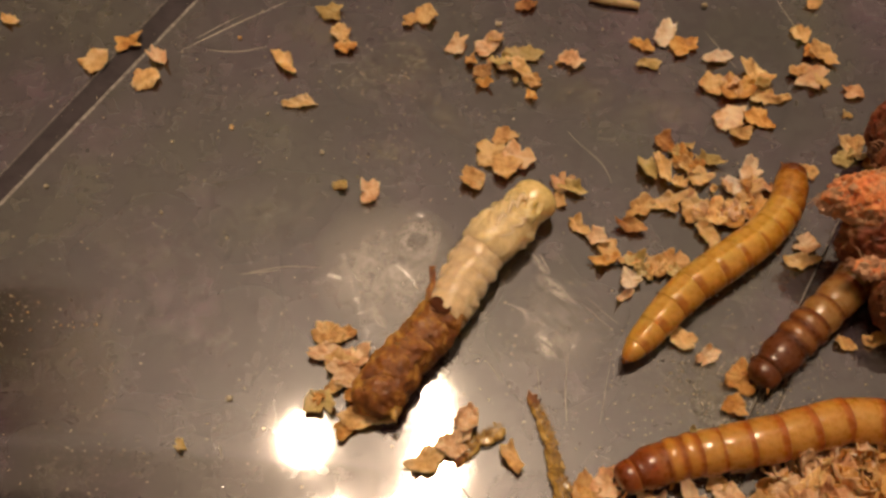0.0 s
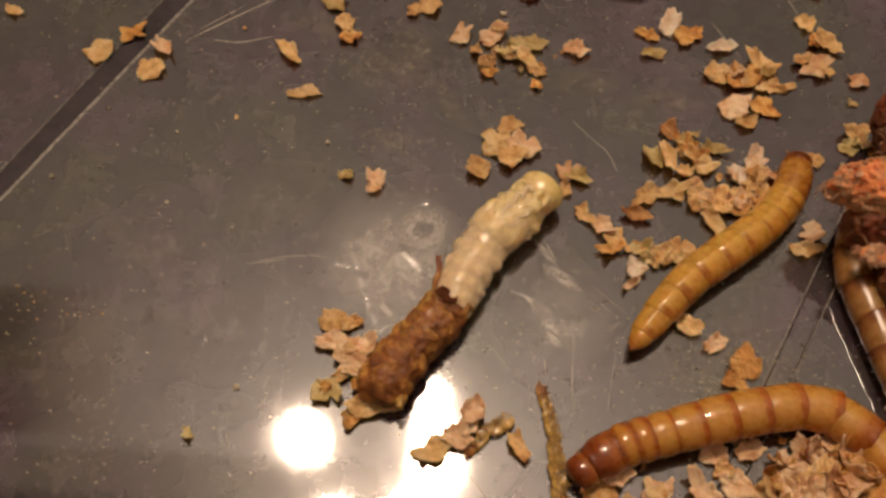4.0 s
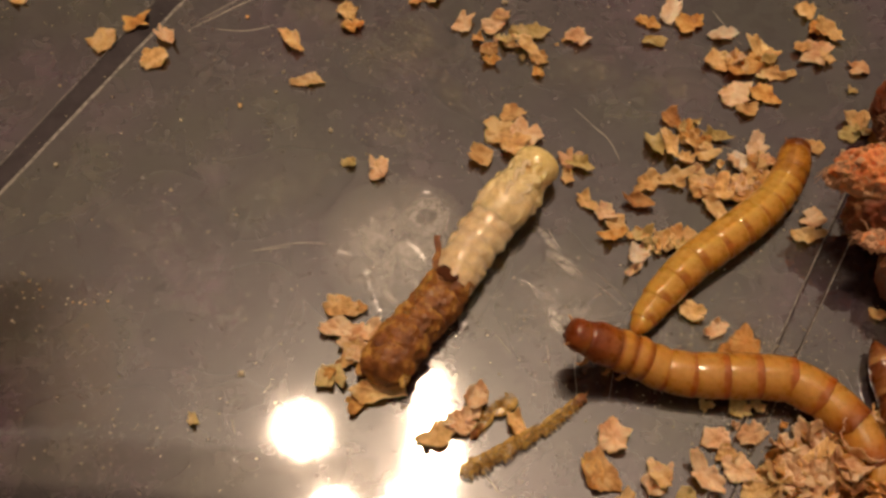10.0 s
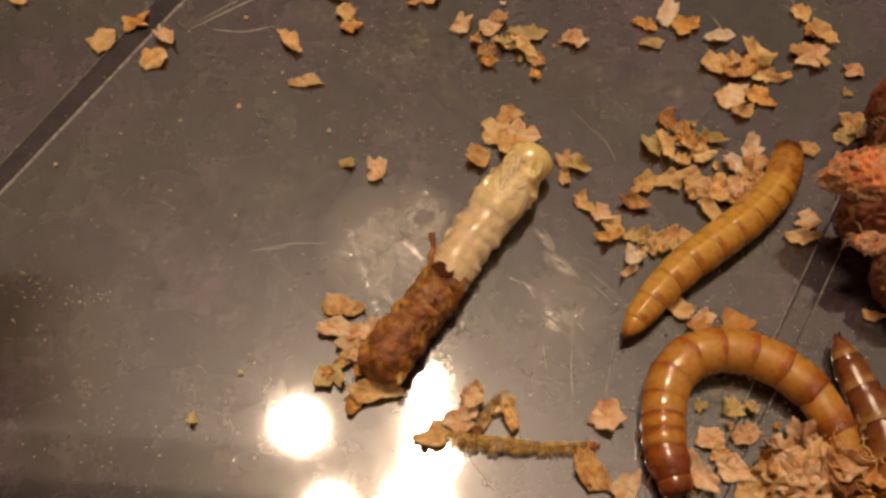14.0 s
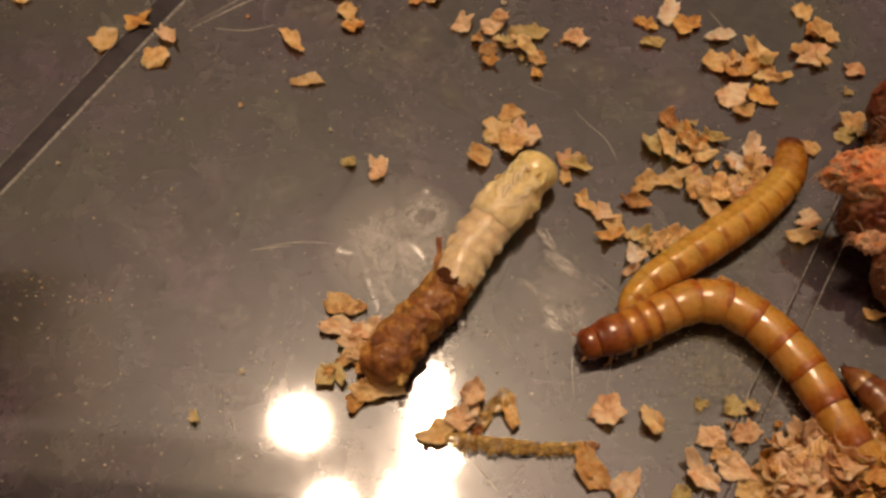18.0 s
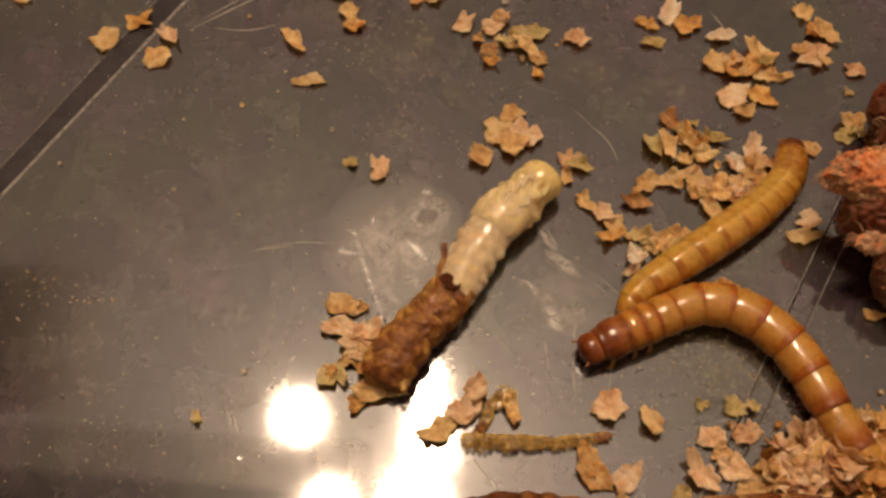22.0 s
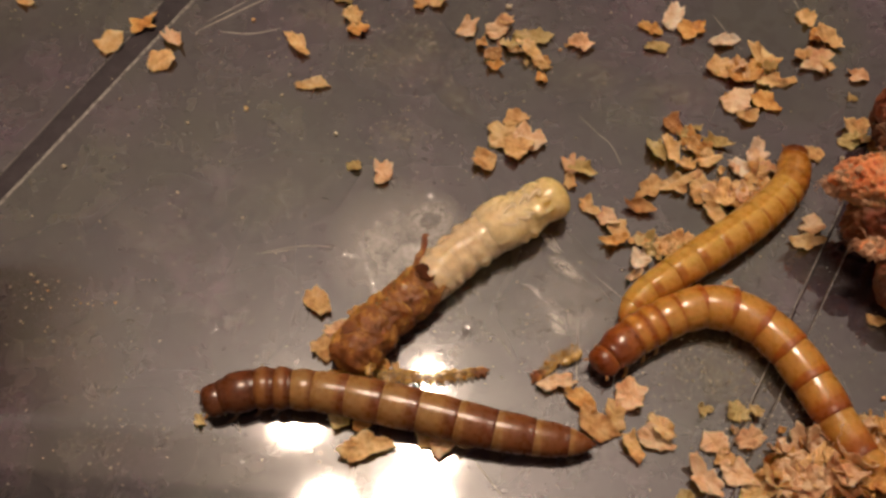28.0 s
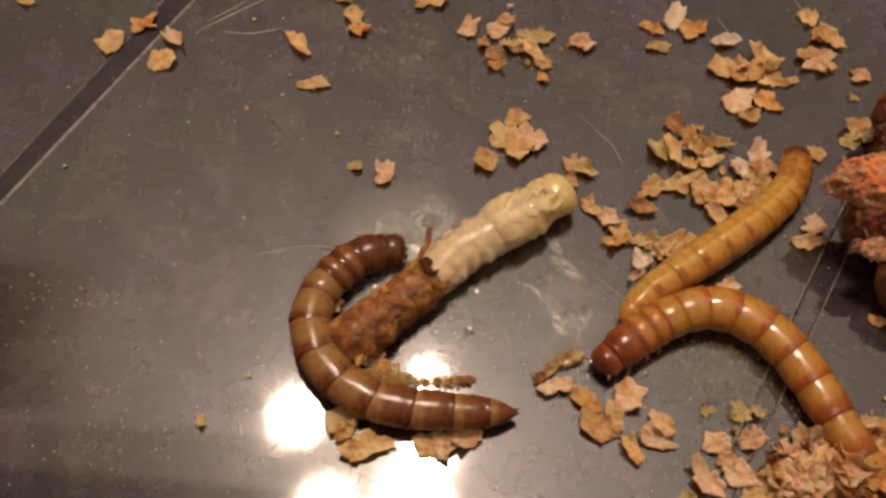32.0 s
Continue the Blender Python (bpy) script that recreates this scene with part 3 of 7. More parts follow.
# ---- the room that closes the place ----
tagged(linked("ground", box(-1300, -2400, -30, 2400, 2400, -5), OAK, False), "pale oak floor boards below the tub", "floor", kind="structure")
tagged(linked("ceiling", box(-1350, -2400, 2250, 2400, 2400, 2300), CEILING, False), "cool white painted ceiling", "ceiling", kind="structure")
for nm, (x0, y0, x1, y1) in (("wall_room_north", (-1350, 2400, 2400, 2450)), ("wall_room_south", (-1350, -2450, 2400, -2400)), ("wall_room_east", (2400, -2400, 2450, 2400))):
    tagged(linked(nm, box(x0, y0, -5, x1, y1, 2250), PAINT, False), "cool white painted room wall", "wall", kind="structure")

# unseen west wall, set near and brown to darken what the floor mirrors
tagged(linked("wall_room_west", box(-1350, -2400, -5, -1300, 2400, 2250), DIMMING_BROWN, False), "unseen brown room wall, added to darken the floor's left reflections", "wall", kind="structure")


def chandelier():
    lamp = empty("ceiling_lamp", "pendant lamp with lit frosted globes on dark cords", "lamp")
    spots = [((-0.172, 0.526, 1.4), 28), ((-0.007, 0.584, 1.4), 15), ((-0.007, 0.554, 1.4), 18), ((-0.005, 0.523, 1.4), 22), ((-0.003, 0.485, 1.4), 30), ((-0.022, 0.415, 1.4), 38), ((-0.060, 0.163, 0.60), 12.5)]
    for p, r in spots:
        p = Vector(p) * 1000
        bm = bmesh.new()
        bmesh.ops.create_icosphere(bm, subdivisions=3, radius=r)
        bmesh.ops.translate(bm, verts=bm.verts, vec=p)
        part("globe", bm, GLOBE, lamp)
        part("cord", tube([p + Vector((0, 0, r - 1)), Vector((p.x, p.y, 2249))], 1.5, 6), JAW, lamp)
        part("ceiling_cup", tube([Vector((p.x, p.y, 2225)), Vector((p.x, p.y, 2250))], [14, 26], 12), BRASS, lamp)


chandelier()


# ---- bran flakes ----
FLAKE_LABEL = ["dry tan bran flake with ragged edges", "orange brown bran flake, curled", "pale pinkish bran flake with whitish starch", "thin olive yellow bran flake", "dark brown curled bran flake", "pale floury bran flake, nearly white"]
rng = random.Random(7)


SHAPES = {
    # corners, notch depth, point, cup along, cup across, fold
    "plate": (3, 0.0, 0.0, 0.05, 0.06, 0.0),
    "strip": (3, 0.10, 0.0, -0.05, 0.30, 0.0),
    "curl": (3, 0.22, 0.0, 0.16, 0.55, 0.5),
    "cross": (4, 0.40, 0.0, 0.03, 0.03, 0.0),
    "fan": (3, 0.08, 0.5, 0.05, 0.12, 0.25),
    "waist": (4, 0.22, 0.0, 0.05, 0.20, 0.0),
    "star": (4, 0.28, 0.0, 0.10, 0.10, 0.3),
    "fold": (3, 0.12, 0.2, 0.12, 0.14, 0.7),
}


def flake_mesh(length, width, seed, curl=1.0, shape="plate"):
    """A thin ragged papery plate with torn edges, resting on z = 0."""
    r = random.Random(seed)
    bm = bmesh.new()
    sides, rings = 112, 6
    lobes, deep, point, cup_x, cup_y, fold = SHAPES[shape]
    off = Vector((r.uniform(-50, 50), r.uniform(-50, 50), r.uniform(-50, 50)))
    thick = r.uniform(0.07, 0.13)
    turn = r.uniform(0, math.tau) if shape in ("plate", "cross", "star", "fold") else math.pi / 4 if shape == "waist" else 0.0
    crease = r.uniform(0, math.tau)
    lean = (r.uniform(-0.10, 0.10), r.uniform(-0.10, 0.10))
    gaps = [r.uniform(0.55, 1.45) for _ in range(lobes)]
    edge = [turn]
    for g in gaps:
        edge.append(edge[-1] + g * math.tau / sum(gaps))
    dip = [1 - deep * r.uniform(0.5, 1.3) for _ in range(lobes)]
    cuts = r.choice((5, 6, 6, 7))
    begin = r.uniform(0, math.tau)
    facing = [(begin + (k + r.uniform(-0.32, 0.32)) * math.tau / cuts, r.uniform(0.72, 1.12)) for k in range(cuts)]
    tear = [(r.uniform(0, math.tau), r.uniform(0.12, 0.42), r.uniform(0.15, 0.5)) for _ in range(r.choice((0, 0, 1, 1, 2)))]

    def outline(a):
        k = min(far / max(math.cos(a - way), 0.12) for way, far in facing)
        k = min(k, 1.6)
        u = (a - turn) % math.tau + turn
        i = max(n for n in range(lobes) if edge[n] <= u + 1e-6)
        f = (u - edge[i]) / (edge[i + 1] - edge[i])
        k *= 1 - (1 - dip[i]) * (1 - abs(2 * f - 1) ** 1.6)
        k *= 1 - point * 0.5 * (1 + math.cos(a)) * abs(math.sin(a))
        way = Vector((math.cos(a), math.sin(a), 0))
        k *= 1 + 0.16 * noise.noise(way * 2.0 + off) + 0.07 * noise.noise(way * 5 + off) + 0.04 * noise.noise(way * 10 + off) + 0.055 * noise.noise(way * 21 + off)
        for b, wide, into in tear:
            d = abs((a - b + math.pi) % math.tau - math.pi)
            if d < wide:
                k *= 1 - into * (1 - d / wide)
        return max(k, 0.3)

    turns = [k * math.tau / sides for k in range(sides)]
    edge_at = {a: outline(a) for a in turns}
    long_way, wide_way = max(abs(math.cos(a)) * k for a, k in edge_at.items()), max(abs(math.sin(a)) * k for a, k in edge_at.items())

    def place(a, f):
        x, y = math.cos(a) * edge_at[a] * f * length / 2 / long_way, math.sin(a) * edge_at[a] * f * width / 2 / wide_way
        z = curl * (cup_x * x * x / max(length, 0.5) * 2.0 + cup_y * y * y / max(width, 0.4) * 2.6) + lean[0] * x + lean[1] * y
        over = x * math.cos(crease) + y * math.sin(crease) - 0.14 * length
        z += curl * fold * max(0, over)
        p = Vector((x, y, 0)) + off
        z += 0.55 * f ** 3 * max(0.0, noise.noise(Vector((math.cos(a), math.sin(a), 0)) * 1.6 + off) + 0.1)
        z += 0.20 * curl * noise.noise(p * 0.8) + 0.20 * noise.noise(p * 2.4) + 0.10 * noise.noise(p * 5.0)
        return Vector((x, y, z))

    def sheet(lift):
        mid = bm.verts.new(place(turns[0], 0) + Vector((0, 0, lift)))
        loops = [[bm.verts.new(place(turns[k], j / rings) + Vector((0, 0, lift))) for k in range(sides)] for j in range(1, rings + 1)]
        for k in range(sides):
            bm.faces.new((mid, loops[0][k], loops[0][(k + 1) % sides]))
        for a, b in zip(loops, loops[1:]):
            for k in range(sides):
                bm.faces.new((a[k], b[k], b[(k + 1) % sides], a[(k + 1) % sides]))
        return loops[-1]

    top, low = sheet(thick), sheet(0.0)
    for k in range(sides):
        bm.faces.new((top[k], low[k], low[(k + 1) % sides], top[(k + 1) % sides]))
    base = min(v.co.z for v in bm.verts)
    bmesh.ops.translate(bm, verts=bm.verts, vec=(0, 0, -base))
    return bm


def flake(x, y, length, width, angle, tint, z=0.0, tilt=(0, 0), curl=1.0, group="bran flakes on the tub floor", shape=""):
    seed = rng.randint(0, 10 ** 6)
    if not shape:
        shape = ("strip", "curl")[seed % 2] if width < 0.56 * length else ("plate", "plate", "fan", "plate", "fold", "plate", "star")[seed % 7]
    ob = linked("bran_flake", flake_mesh(length, width, seed, curl, shape), BRAN[tint])
    ob.matrix_basis = pose(x * MM, y * MM, z * MM, tilt[0], tilt[1], angle)
    return tagged(ob, FLAKE_LABEL[tint], "bran flake", group)



class Strewn:
    """Many flakes too small or too deep in the heap to be told apart, joined into one."""

    def __init__(self):
        self.verts, self.faces, self.slots = [], [], []

    def add(self, x, y, length, width, angle, tint, z, tilt, curl):
        seed = rng.randint(0, 10 ** 6)
        bm = flake_mesh(length, width, seed, curl, ("plate", "strip", "fan", "fold", "curl")[seed % 5])
        m = pose(x, y, z, tilt[0], tilt[1], angle)
        low = min((m @ v.co).z for v in bm.verts)
        bm.verts.index_update()
        first = len(self.verts)
        self.verts += [tuple((m @ v.co + Vector((0, 0, max(0.0, -low)))) * MM) for v in bm.verts]
        self.faces += [tuple(first + v.index for v in f.verts) for f in bm.faces]
        self.slots += [tint] * len(bm.faces)
        bm.free()

    def done(self, name, label):
        me = bpy.data.meshes.new(name)
        me.from_pydata(self.verts, [], self.faces)
        for m in BRAN:
            me.materials.append(m)
        me.polygons.foreach_set("material_index", self.slots)
        me.polygons.foreach_set("use_smooth", [True] * len(me.polygons))
        return tagged(new(name, me), label, "bran", kind="stuff")


laid = []


def scatter(rows):
    for x, y, length, width, angle, tint, *shape in rows:
        under = sum(1 for a, b, c in laid if math.hypot(a - x, b - y) < 0.38 * (c + length) * 0.8)
        laid.append((x, y, length))
        flake(x, y, length * 1.10, width * 1.16, angle, tint, 0.2 * min(under, 4), shape=shape[0] if shape else "")


scatter([
    (-37.1, 22.2, 1.9, 1.1, -12, 0), (-29.1, 17.6, 2.6, 2.2, 52, 0, "plate"), (-26.6, 19.7, 2.6, 1.8, 20, 1, "cross"), (-23.8, 18.1, 2.3, 1.3, -50, 2, "curl"),
    (-24.8, 15.9, 2.4, 2.1, 26, 0, "plate"), (-13.4, 17.8, 3.0, 1.2, -58, 0, "strip"), (-11.7, 13.5, 3.0, 1.1, 4, 0, "strip"), (-9.7, 23.1, 2.1, 2.1, 49, 3),
    (-8.8, 20.9, 1.9, 1.5, 77, 0), (-8.2, 19.3, 2, 1.3, 7, 1), (-5.8, 4.9, 2.3, 1.5, 84, 2, "waist"), (-8.3, 5.5, 1.3, 0.9, 0, 3, "star"),
    (-3, 22.2, 1.7, 1.3, 48, 0), (-1.7, 22.7, 1.9, 1.8, 37, 0), (1, 19.7, 2.3, 1.7, 57, 2, "cross")])
scatter([
    (3.7, 19.3, 2.9, 1.9, 45, 2, "fold"), (3.2, 16.9, 2.1, 1.4, 46, 4), (3.2, 15.5, 1.6, 0.9, -25, 1), (4.4, 20.2, 1.4, 1.4, 36, 0),
    (6.7, 18.6, 3.2, 1.7, -17, 3, "plate"), (6.2, 16.9, 3.0, 1.3, -37, 0, "strip"), (7.3, 15.7, 2.1, 1.3, -48, 0), (7.1, 14.3, 1.4, 1, -76, 1),
    (10.6, 18, 2.0, 1.8, 24, 2, "plate"), (9.4, 17.8, 0.5, 0.4, 0, 0), (7, 24, 1.9, 1.2, 25, 4), (18.7, 20.7, 3.1, 1.5, 65, 5, "strip"),
    (16.7, 19.6, 2.1, 1.3, -50, 1), (16.9, 17.7, 2.2, 1.3, 0, 3, "plate"), (20.2, 19.5, 2.6, 2.1, 35, 1, "fan")])
scatter([
    (22.9, 18.2, 2.8, 1.2, 6, 5, "strip"), (31.7, 24.2, 1.5, 1.2, 0, 0)])
scatter([
    (22.1, 15.5, 2.5, 2.2, 34, 0, "plate"), (24, 14.9, 2.8, 2.5, 60, 1), (25.8, 16.2, 3.2, 2.4, -65, 0, "fold"), (26, 14.2, 3.0, 1.6, -26, 0, "strip"),
    (27.7, 14.1, 1.5, 0.8, 12, 0), (23.1, 12.2, 2.6, 2.5, 0, 2, "plate"), (25.4, 11.9, 2.7, 1.8, -38, 1), (24, 10.6, 1.9, 1.4, 33, 0),
    (30.2, 20.6, 2, 1.6, -63, 0), (30.7, 18.9, 1.9, 1.2, 51, 1), (31.8, 18.3, 3.0, 1.5, -45, 0, "plate"), (30.3, 16.3, 2.9, 2.7, 0, 2, "cross"),
    (29.2, 16.7, 1.6, 0.9, 12, 0), (31, 15.8, 1.6, 1, -73, 0), (33.7, 14.7, 1.8, 1.6, 23, 2, "plate"), (32.7, 12.4, 0.8, 0.7, 0, 3)])
scatter([
    (4.7, 10.2, 2.3, 1.6, 0, 0, "plate"), (3.7, 8.4, 2.8, 2.6, 24, 0, "plate"), (5.7, 8.2, 2.8, 2.4, 0, 2, "plate"), (4.7, 7.0, 2.8, 2.0, 12, 0, "plate"),
    (2.2, 6, 1.9, 1.7, -35, 0), (9.1, 5.8, 2.1, 1.6, 40, 2, "cross"), (9.9, 5.1, 2.3, 1.1, -18, 3), (8.9, 4.3, 1.6, 1.1, 79, 0),
    (10.2, 1.8, 2.1, 1.4, -35, 0), (11.6, 0.7, 1.9, 1.6, -46, 2), (12.5, -0.4, 1.8, 1.9, 0, 0), (11.9, -1.4, 2.4, 1.2, 11, 1),
    (14.1, -1.2, 2, 1, -6, 0), (14.3, 1.7, 2.6, 1.1, -14, 4, "curl"), (15.2, 3.4, 2.6, 1.6, 33, 0)])
scatter([
    (17.3, 3.9, 3.2, 1.2, 17, 0), (17.6, 9.7, 1.9, 1.4, 52, 4), (16.2, 7.2, 1.8, 2.3, 0, 3), (17.2, 7.1, 3, 1.2, -78, 0),
    (18.8, 8.3, 2.8, 1.4, -59, 1), (19.3, 7.2, 2.7, 1.3, -43, 0), (21, 7.8, 2.5, 0.9, -18, 3), (20, 6.2, 2.1, 1.5, 12, 0),
    (18.5, 5.8, 1.8, 1.4, 60, 0), (19.6, 3.5, 2.4, 2.3, 12, 0), (20.8, 3, 2.6, 2.5, -24, 0), (21.9, 2.3, 2.2, 2, 41, 1),
    (22.7, 5.3, 2.4, 1.3, -30, 5, "plate")])
scatter([
    (24.1, 6.8, 2.3, 1.6, 59, 5, "fold"), (23.6, 4.5, 2.3, 1.7, 32, 0), (24.1, 3.4, 2.2, 1.5, 66, 1), (22.5, 3.6, 1.8, 1.5, 0, 0),
    (20.1, 1, 2.7, 1.3, -48, 0), (20.4, -0.2, 1.8, 1.1, -69, 0), (27.5, 0.2, 1.9, 1.6, 22, 2), (26.8, -1.4, 2.9, 1.3, 6, 0),
    (28.8, 6.8, 1.9, 1.2, -25, 0), (14, -2.8, 2.8, 1.6, 60, 5, "curl"), (15.9, -2, 2.2, 1.8, 32, 0), (17.3, -1.3, 2.2, 1.7, 0, 0),
    (13.4, -4.3, 1.7, 0.6, 37, 2), (32.6, 9.3, 2.5, 2, 0, 0), (31.8, 8.2, 1.8, 1.3, 41, 3)])
scatter([
    (31.1, -8, 1, 1.7, 76, 0), (34.3, 7.5, 2.3, 1.5, 0, 1)])
scatter([
    (-7.3, -7.4, 1.8, 1.2, 11, 0), (-8.3, -9.1, 3.0, 1.7, -8, 2, "plate"), (-6.4, -9.2, 2.6, 1.7, 11, 2, "fold"),
    (-7.0, -10.7, 3.0, 2.0, -20, 2, "plate"), (-6.2, -12, 2.4, 1.7, 0, 1)])
scatter([
    (17.6, -15.1, 1, 0.9, 84, 3), (20, -15.3, 1.9, 1.5, -34, 3), (17.9, -17.6, 2.1, 1.7, -11, 2), (18.6, -18.7, 1.7, 1.3, 29, 0),
    (16.9, -20.3, 3.3, 1.6, -49, 2), (19.4, -19.9, 2.9, 1.9, -44, 2), (20.2, -21.4, 2, 1.9, 20, 0), (20.6, -17.2, 2.2, 1.5, 38, 2),
    (15.5, -21.6, 1.3, 1, 0, 3)])

# the heap of bran
HEAP = (25.47, -19.74)
deep = Strewn()
for k in range(190):
    a, d = rng.uniform(0, math.tau), math.sqrt(rng.random())
    u, w = d * math.cos(a), d * math.sin(a)
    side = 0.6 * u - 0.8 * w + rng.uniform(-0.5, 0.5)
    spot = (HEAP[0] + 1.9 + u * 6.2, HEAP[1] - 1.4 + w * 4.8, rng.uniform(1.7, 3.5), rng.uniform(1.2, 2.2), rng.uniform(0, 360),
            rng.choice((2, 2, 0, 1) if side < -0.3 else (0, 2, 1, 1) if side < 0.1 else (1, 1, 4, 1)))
    tilt = (rng.uniform(-48, 48), rng.uniform(-48, 48))
    high = max(0.0, (1 - d) * 2.2)
    if k < 115:
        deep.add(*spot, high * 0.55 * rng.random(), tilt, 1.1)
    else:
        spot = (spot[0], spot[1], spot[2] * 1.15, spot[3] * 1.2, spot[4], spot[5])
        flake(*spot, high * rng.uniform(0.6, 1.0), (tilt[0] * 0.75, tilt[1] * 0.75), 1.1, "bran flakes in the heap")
deep.done("bran_heap", "heap of dry tan and orange bran flakes on the tub floor")

# small bits between the large flakes
BEDS = [(20.86, 3.74, 3.6, 2.2, 20), (23.75, 5.34, 1.6, 1.8, 10), (15.44, -1.89, 2.6, 1.2, 12), (24.51, 14.9, 3.0, 2.2, 9), (4.27, 17.24, 3.0, 2.0, 9), (-6.83, -11.33, 1.8, 2.4, 9), (25.03, -18.71, 6.0, 4.5, 14), (18.84, 8.05, 2.4, 1.8, 9), (33.18, 8.9, 1.2, 0.8, 5)]
bits = Strewn()
for bx, by, sx, sy, n in BEDS:
    for k in range(n):
        big = 1.0 + 1.1 * rng.random() if k % 2 else 0.4 + 0.5 * rng.random()
        bits.add(rng.gauss(bx, sx * 0.5), rng.gauss(by, sy * 0.5), big, big * rng.uniform(0.5, 0.9), rng.uniform(0, 360), rng.choice((0, 0, 1, 2, 2, 3)), 0.15 * (k % 2), (rng.uniform(-16, 16), rng.uniform(-16, 16)), 1.5)
bits.done("bran_bits", "small tan bran bits strewn between larger flakes")

# a pale wood sliver
bm = tube([(-2.1, 0.3, 0.25), (-0.7, 0.08, 0.3), (0.8, -0.1, 0.3), (2.2, -0.45, 0.25)], [0.22, 0.42, 0.45, 0.3], 6)
sliver = linked("straw_sliver", bm, BRAN[3])
qx, qy = (-18.42, -16.04)
flake(qx, qy, 0.8, 1.1, 20, 3)
sx, sy = (14.51, 24.28)
sliver.matrix_basis = pose(sx * MM, sy * MM, 0.0001, 0, 0, -2)
tagged(sliver, "pale yellow straw sliver on the tub floor", "straw")

MOVES = []


def pushed(length, width, tint, *rows, shape=""):
    """A flake that the larvae push about."""
    ob = flake(0, 0, length * 1.12, width * 1.15, 0, tint, group="bran flakes pushed by the larvae", shape=shape)
    MOVES.append((ob, [(t, pose(x * MM, y * MM, 0.0001, 0, 0, a)) for t, x, y, a in rows]))


pushed(2.2, 1.6, 2,
    (0, 1.6, -14.3, 61), (6, 1.6, -14.6, 61), (21.8, 1.4, -14.2, 61), (22.5, 2.9, -12.5, 79), (23, 4.1, -10.8, 88), (23.5, 3.6, -14.2, 60), (24.5, 2.6, -17.0, 40), (26.3, 1.2, -18.2, 20), (27.5, 0.4, -17.5, 0), (32, 0.3, -17.4, 0), shape="curl")
pushed(2.4, 2.0, 2,
    (0, 0.5, -16.1, 0), (6, 0.4, -16.4, 0), (21.8, 0.4, -16, 0), (22.5, 0.4, -14.3, 21), (23, 0.3, -13.9, 32), (23.5, 1.2, -13.2, 42), (24, 1.9, -14.2, 42), (25, 0.9, -16.4, 61), (26.3, -0.4, -18.3, 62), (27.5, -1.2, -17.6, 75), (32, -1.1, -17.6, 75), shape="plate")
pushed(2.7, 1.9, 0,
    (0, -1.4, -17.2, 47), (6, -1.4, -17.3, 47), (21.8, -1.3, -17.2, 46), (22.5, -1.6, -15.5, 42), (23, -0.8, -13.4, 62), (24, -0.1, -13, 80), (25, 2, -16.5, 118), (27.5, -1.2, -17.8, 149), (28, -1.8, -17.3, 170), (32, -2, -17.9, 170))
pushed(2.3, 1.1, 0,
    (0, 4.6, -17, -62), (6, 4.6, -17.1, -63), (9, 4.4, -16.9, -63), (13, 4.1, -16, -78), (21.8, 4, -15.7, -78), (22.5, 4.2, -14.7, -63), (23, 9.8, -17.9, -43), (24, 10.8, -18.9, -54), (25.5, 12.1, -18.8, -65), (27.5, 12.2, -18, -65), (32, 12, -18.1, -65))
pushed(2.5, 2.2, 2,
    (0, 11.2, -18.9, 30), (9, 11.2, -18.9, 30), (10, 10.9, -17.5, 58), (12, 11.5, -16.6, 40), (13, 11.3, -16.3, 30), (14, 10.9, -16, 30), (21.9, 10.9, -15.4, 30), (22.5, 11.7, -14.7, 40), (25.5, 12.3, -14.7, 49), (27.5, 12.3, -14.1, 58), (32, 12.1, -14.1, 58))
pushed(2.4, 1.3, 0,
    (0, 11.7, -21.1, 58), (21.8, 11, -23, 57), (22.5, 11.2, -21, 67), (24, 11.1, -17.6, 72), (25.5, 11.1, -16.4, -80), (27.5, 11.1, -15.6, -80), (32, 10.9, -15.6, -80))
pushed(2.5, 1.5, 0,
    (0, 13.8, -20.4, -65), (9, 13.8, -20.4, -65), (14, 14.1, -18.2, -65), (16.5, 13.2, -18, -80), (18, 14, -16.4, -65), (21.9, 13.9, -16.4, -65), (22.5, 13.9, -16.4, -66), (25.5, 14.4, -16.6, -55), (32, 14.3, -16.2, -55))
pushed(2.7, 1.7, 2,
    (0, 14, -20.4, 52), (9, 14, -20.4, 52), (14, 11.9, -21, 53), (21.8, 11.8, -20.8, 53), (22.5, 12.4, -18.9, 48), (25.5, 13.1, -18.7, 20), (27.5, 13.9, -17.4, -21), (32, 13.9, -17.2, -21))
pushed(3.4, 2, 0,
    (0, 9.7, -19.6, -63), (9, 9.8, -20, -64), (14, 9.4, -20, -64), (21.9, 9.3, -20, -64), (22.5, 9.9, -20.6, -64), (24, 9.8, -18.9, -64), (25.5, 9.7, -17.5, -54), (27.5, 9.6, -16.3, -43), (32, 9.5, -16.3, -43))
pushed(2.5, 2.1, 1,
    (0, 21.2, -10.9, 74), (6, 21, -10.6, 74), (9, 20.9, -10.6, 74), (11, 20.9, -9.8, 65), (12, 21.1, -9.3, 21), (13, 21, -9, 0), (14, 20.9, -8.9, 0), (15.5, 20.8, -7.3, 0), (16.5, 21.1, -6.9, 0), (18, 20.6, -6.3, 0), (32, 20.7, -7, 0))
pushed(2, 1.8, 1,
    (0, 20.5, -13.1, 0), (6, 20.1, -11.8, 0), (9, 20, -11.5, 0), (11, 19.3, -10.5, 0), (12, 19.2, -9.6, -11), (14, 18.3, -8.8, -11), (15.5, 17.7, -7.3, -11), (16.5, 17.8, -6.7, -23), (18, 17.6, -6.3, -23), (32, 17.2, -7, -23))
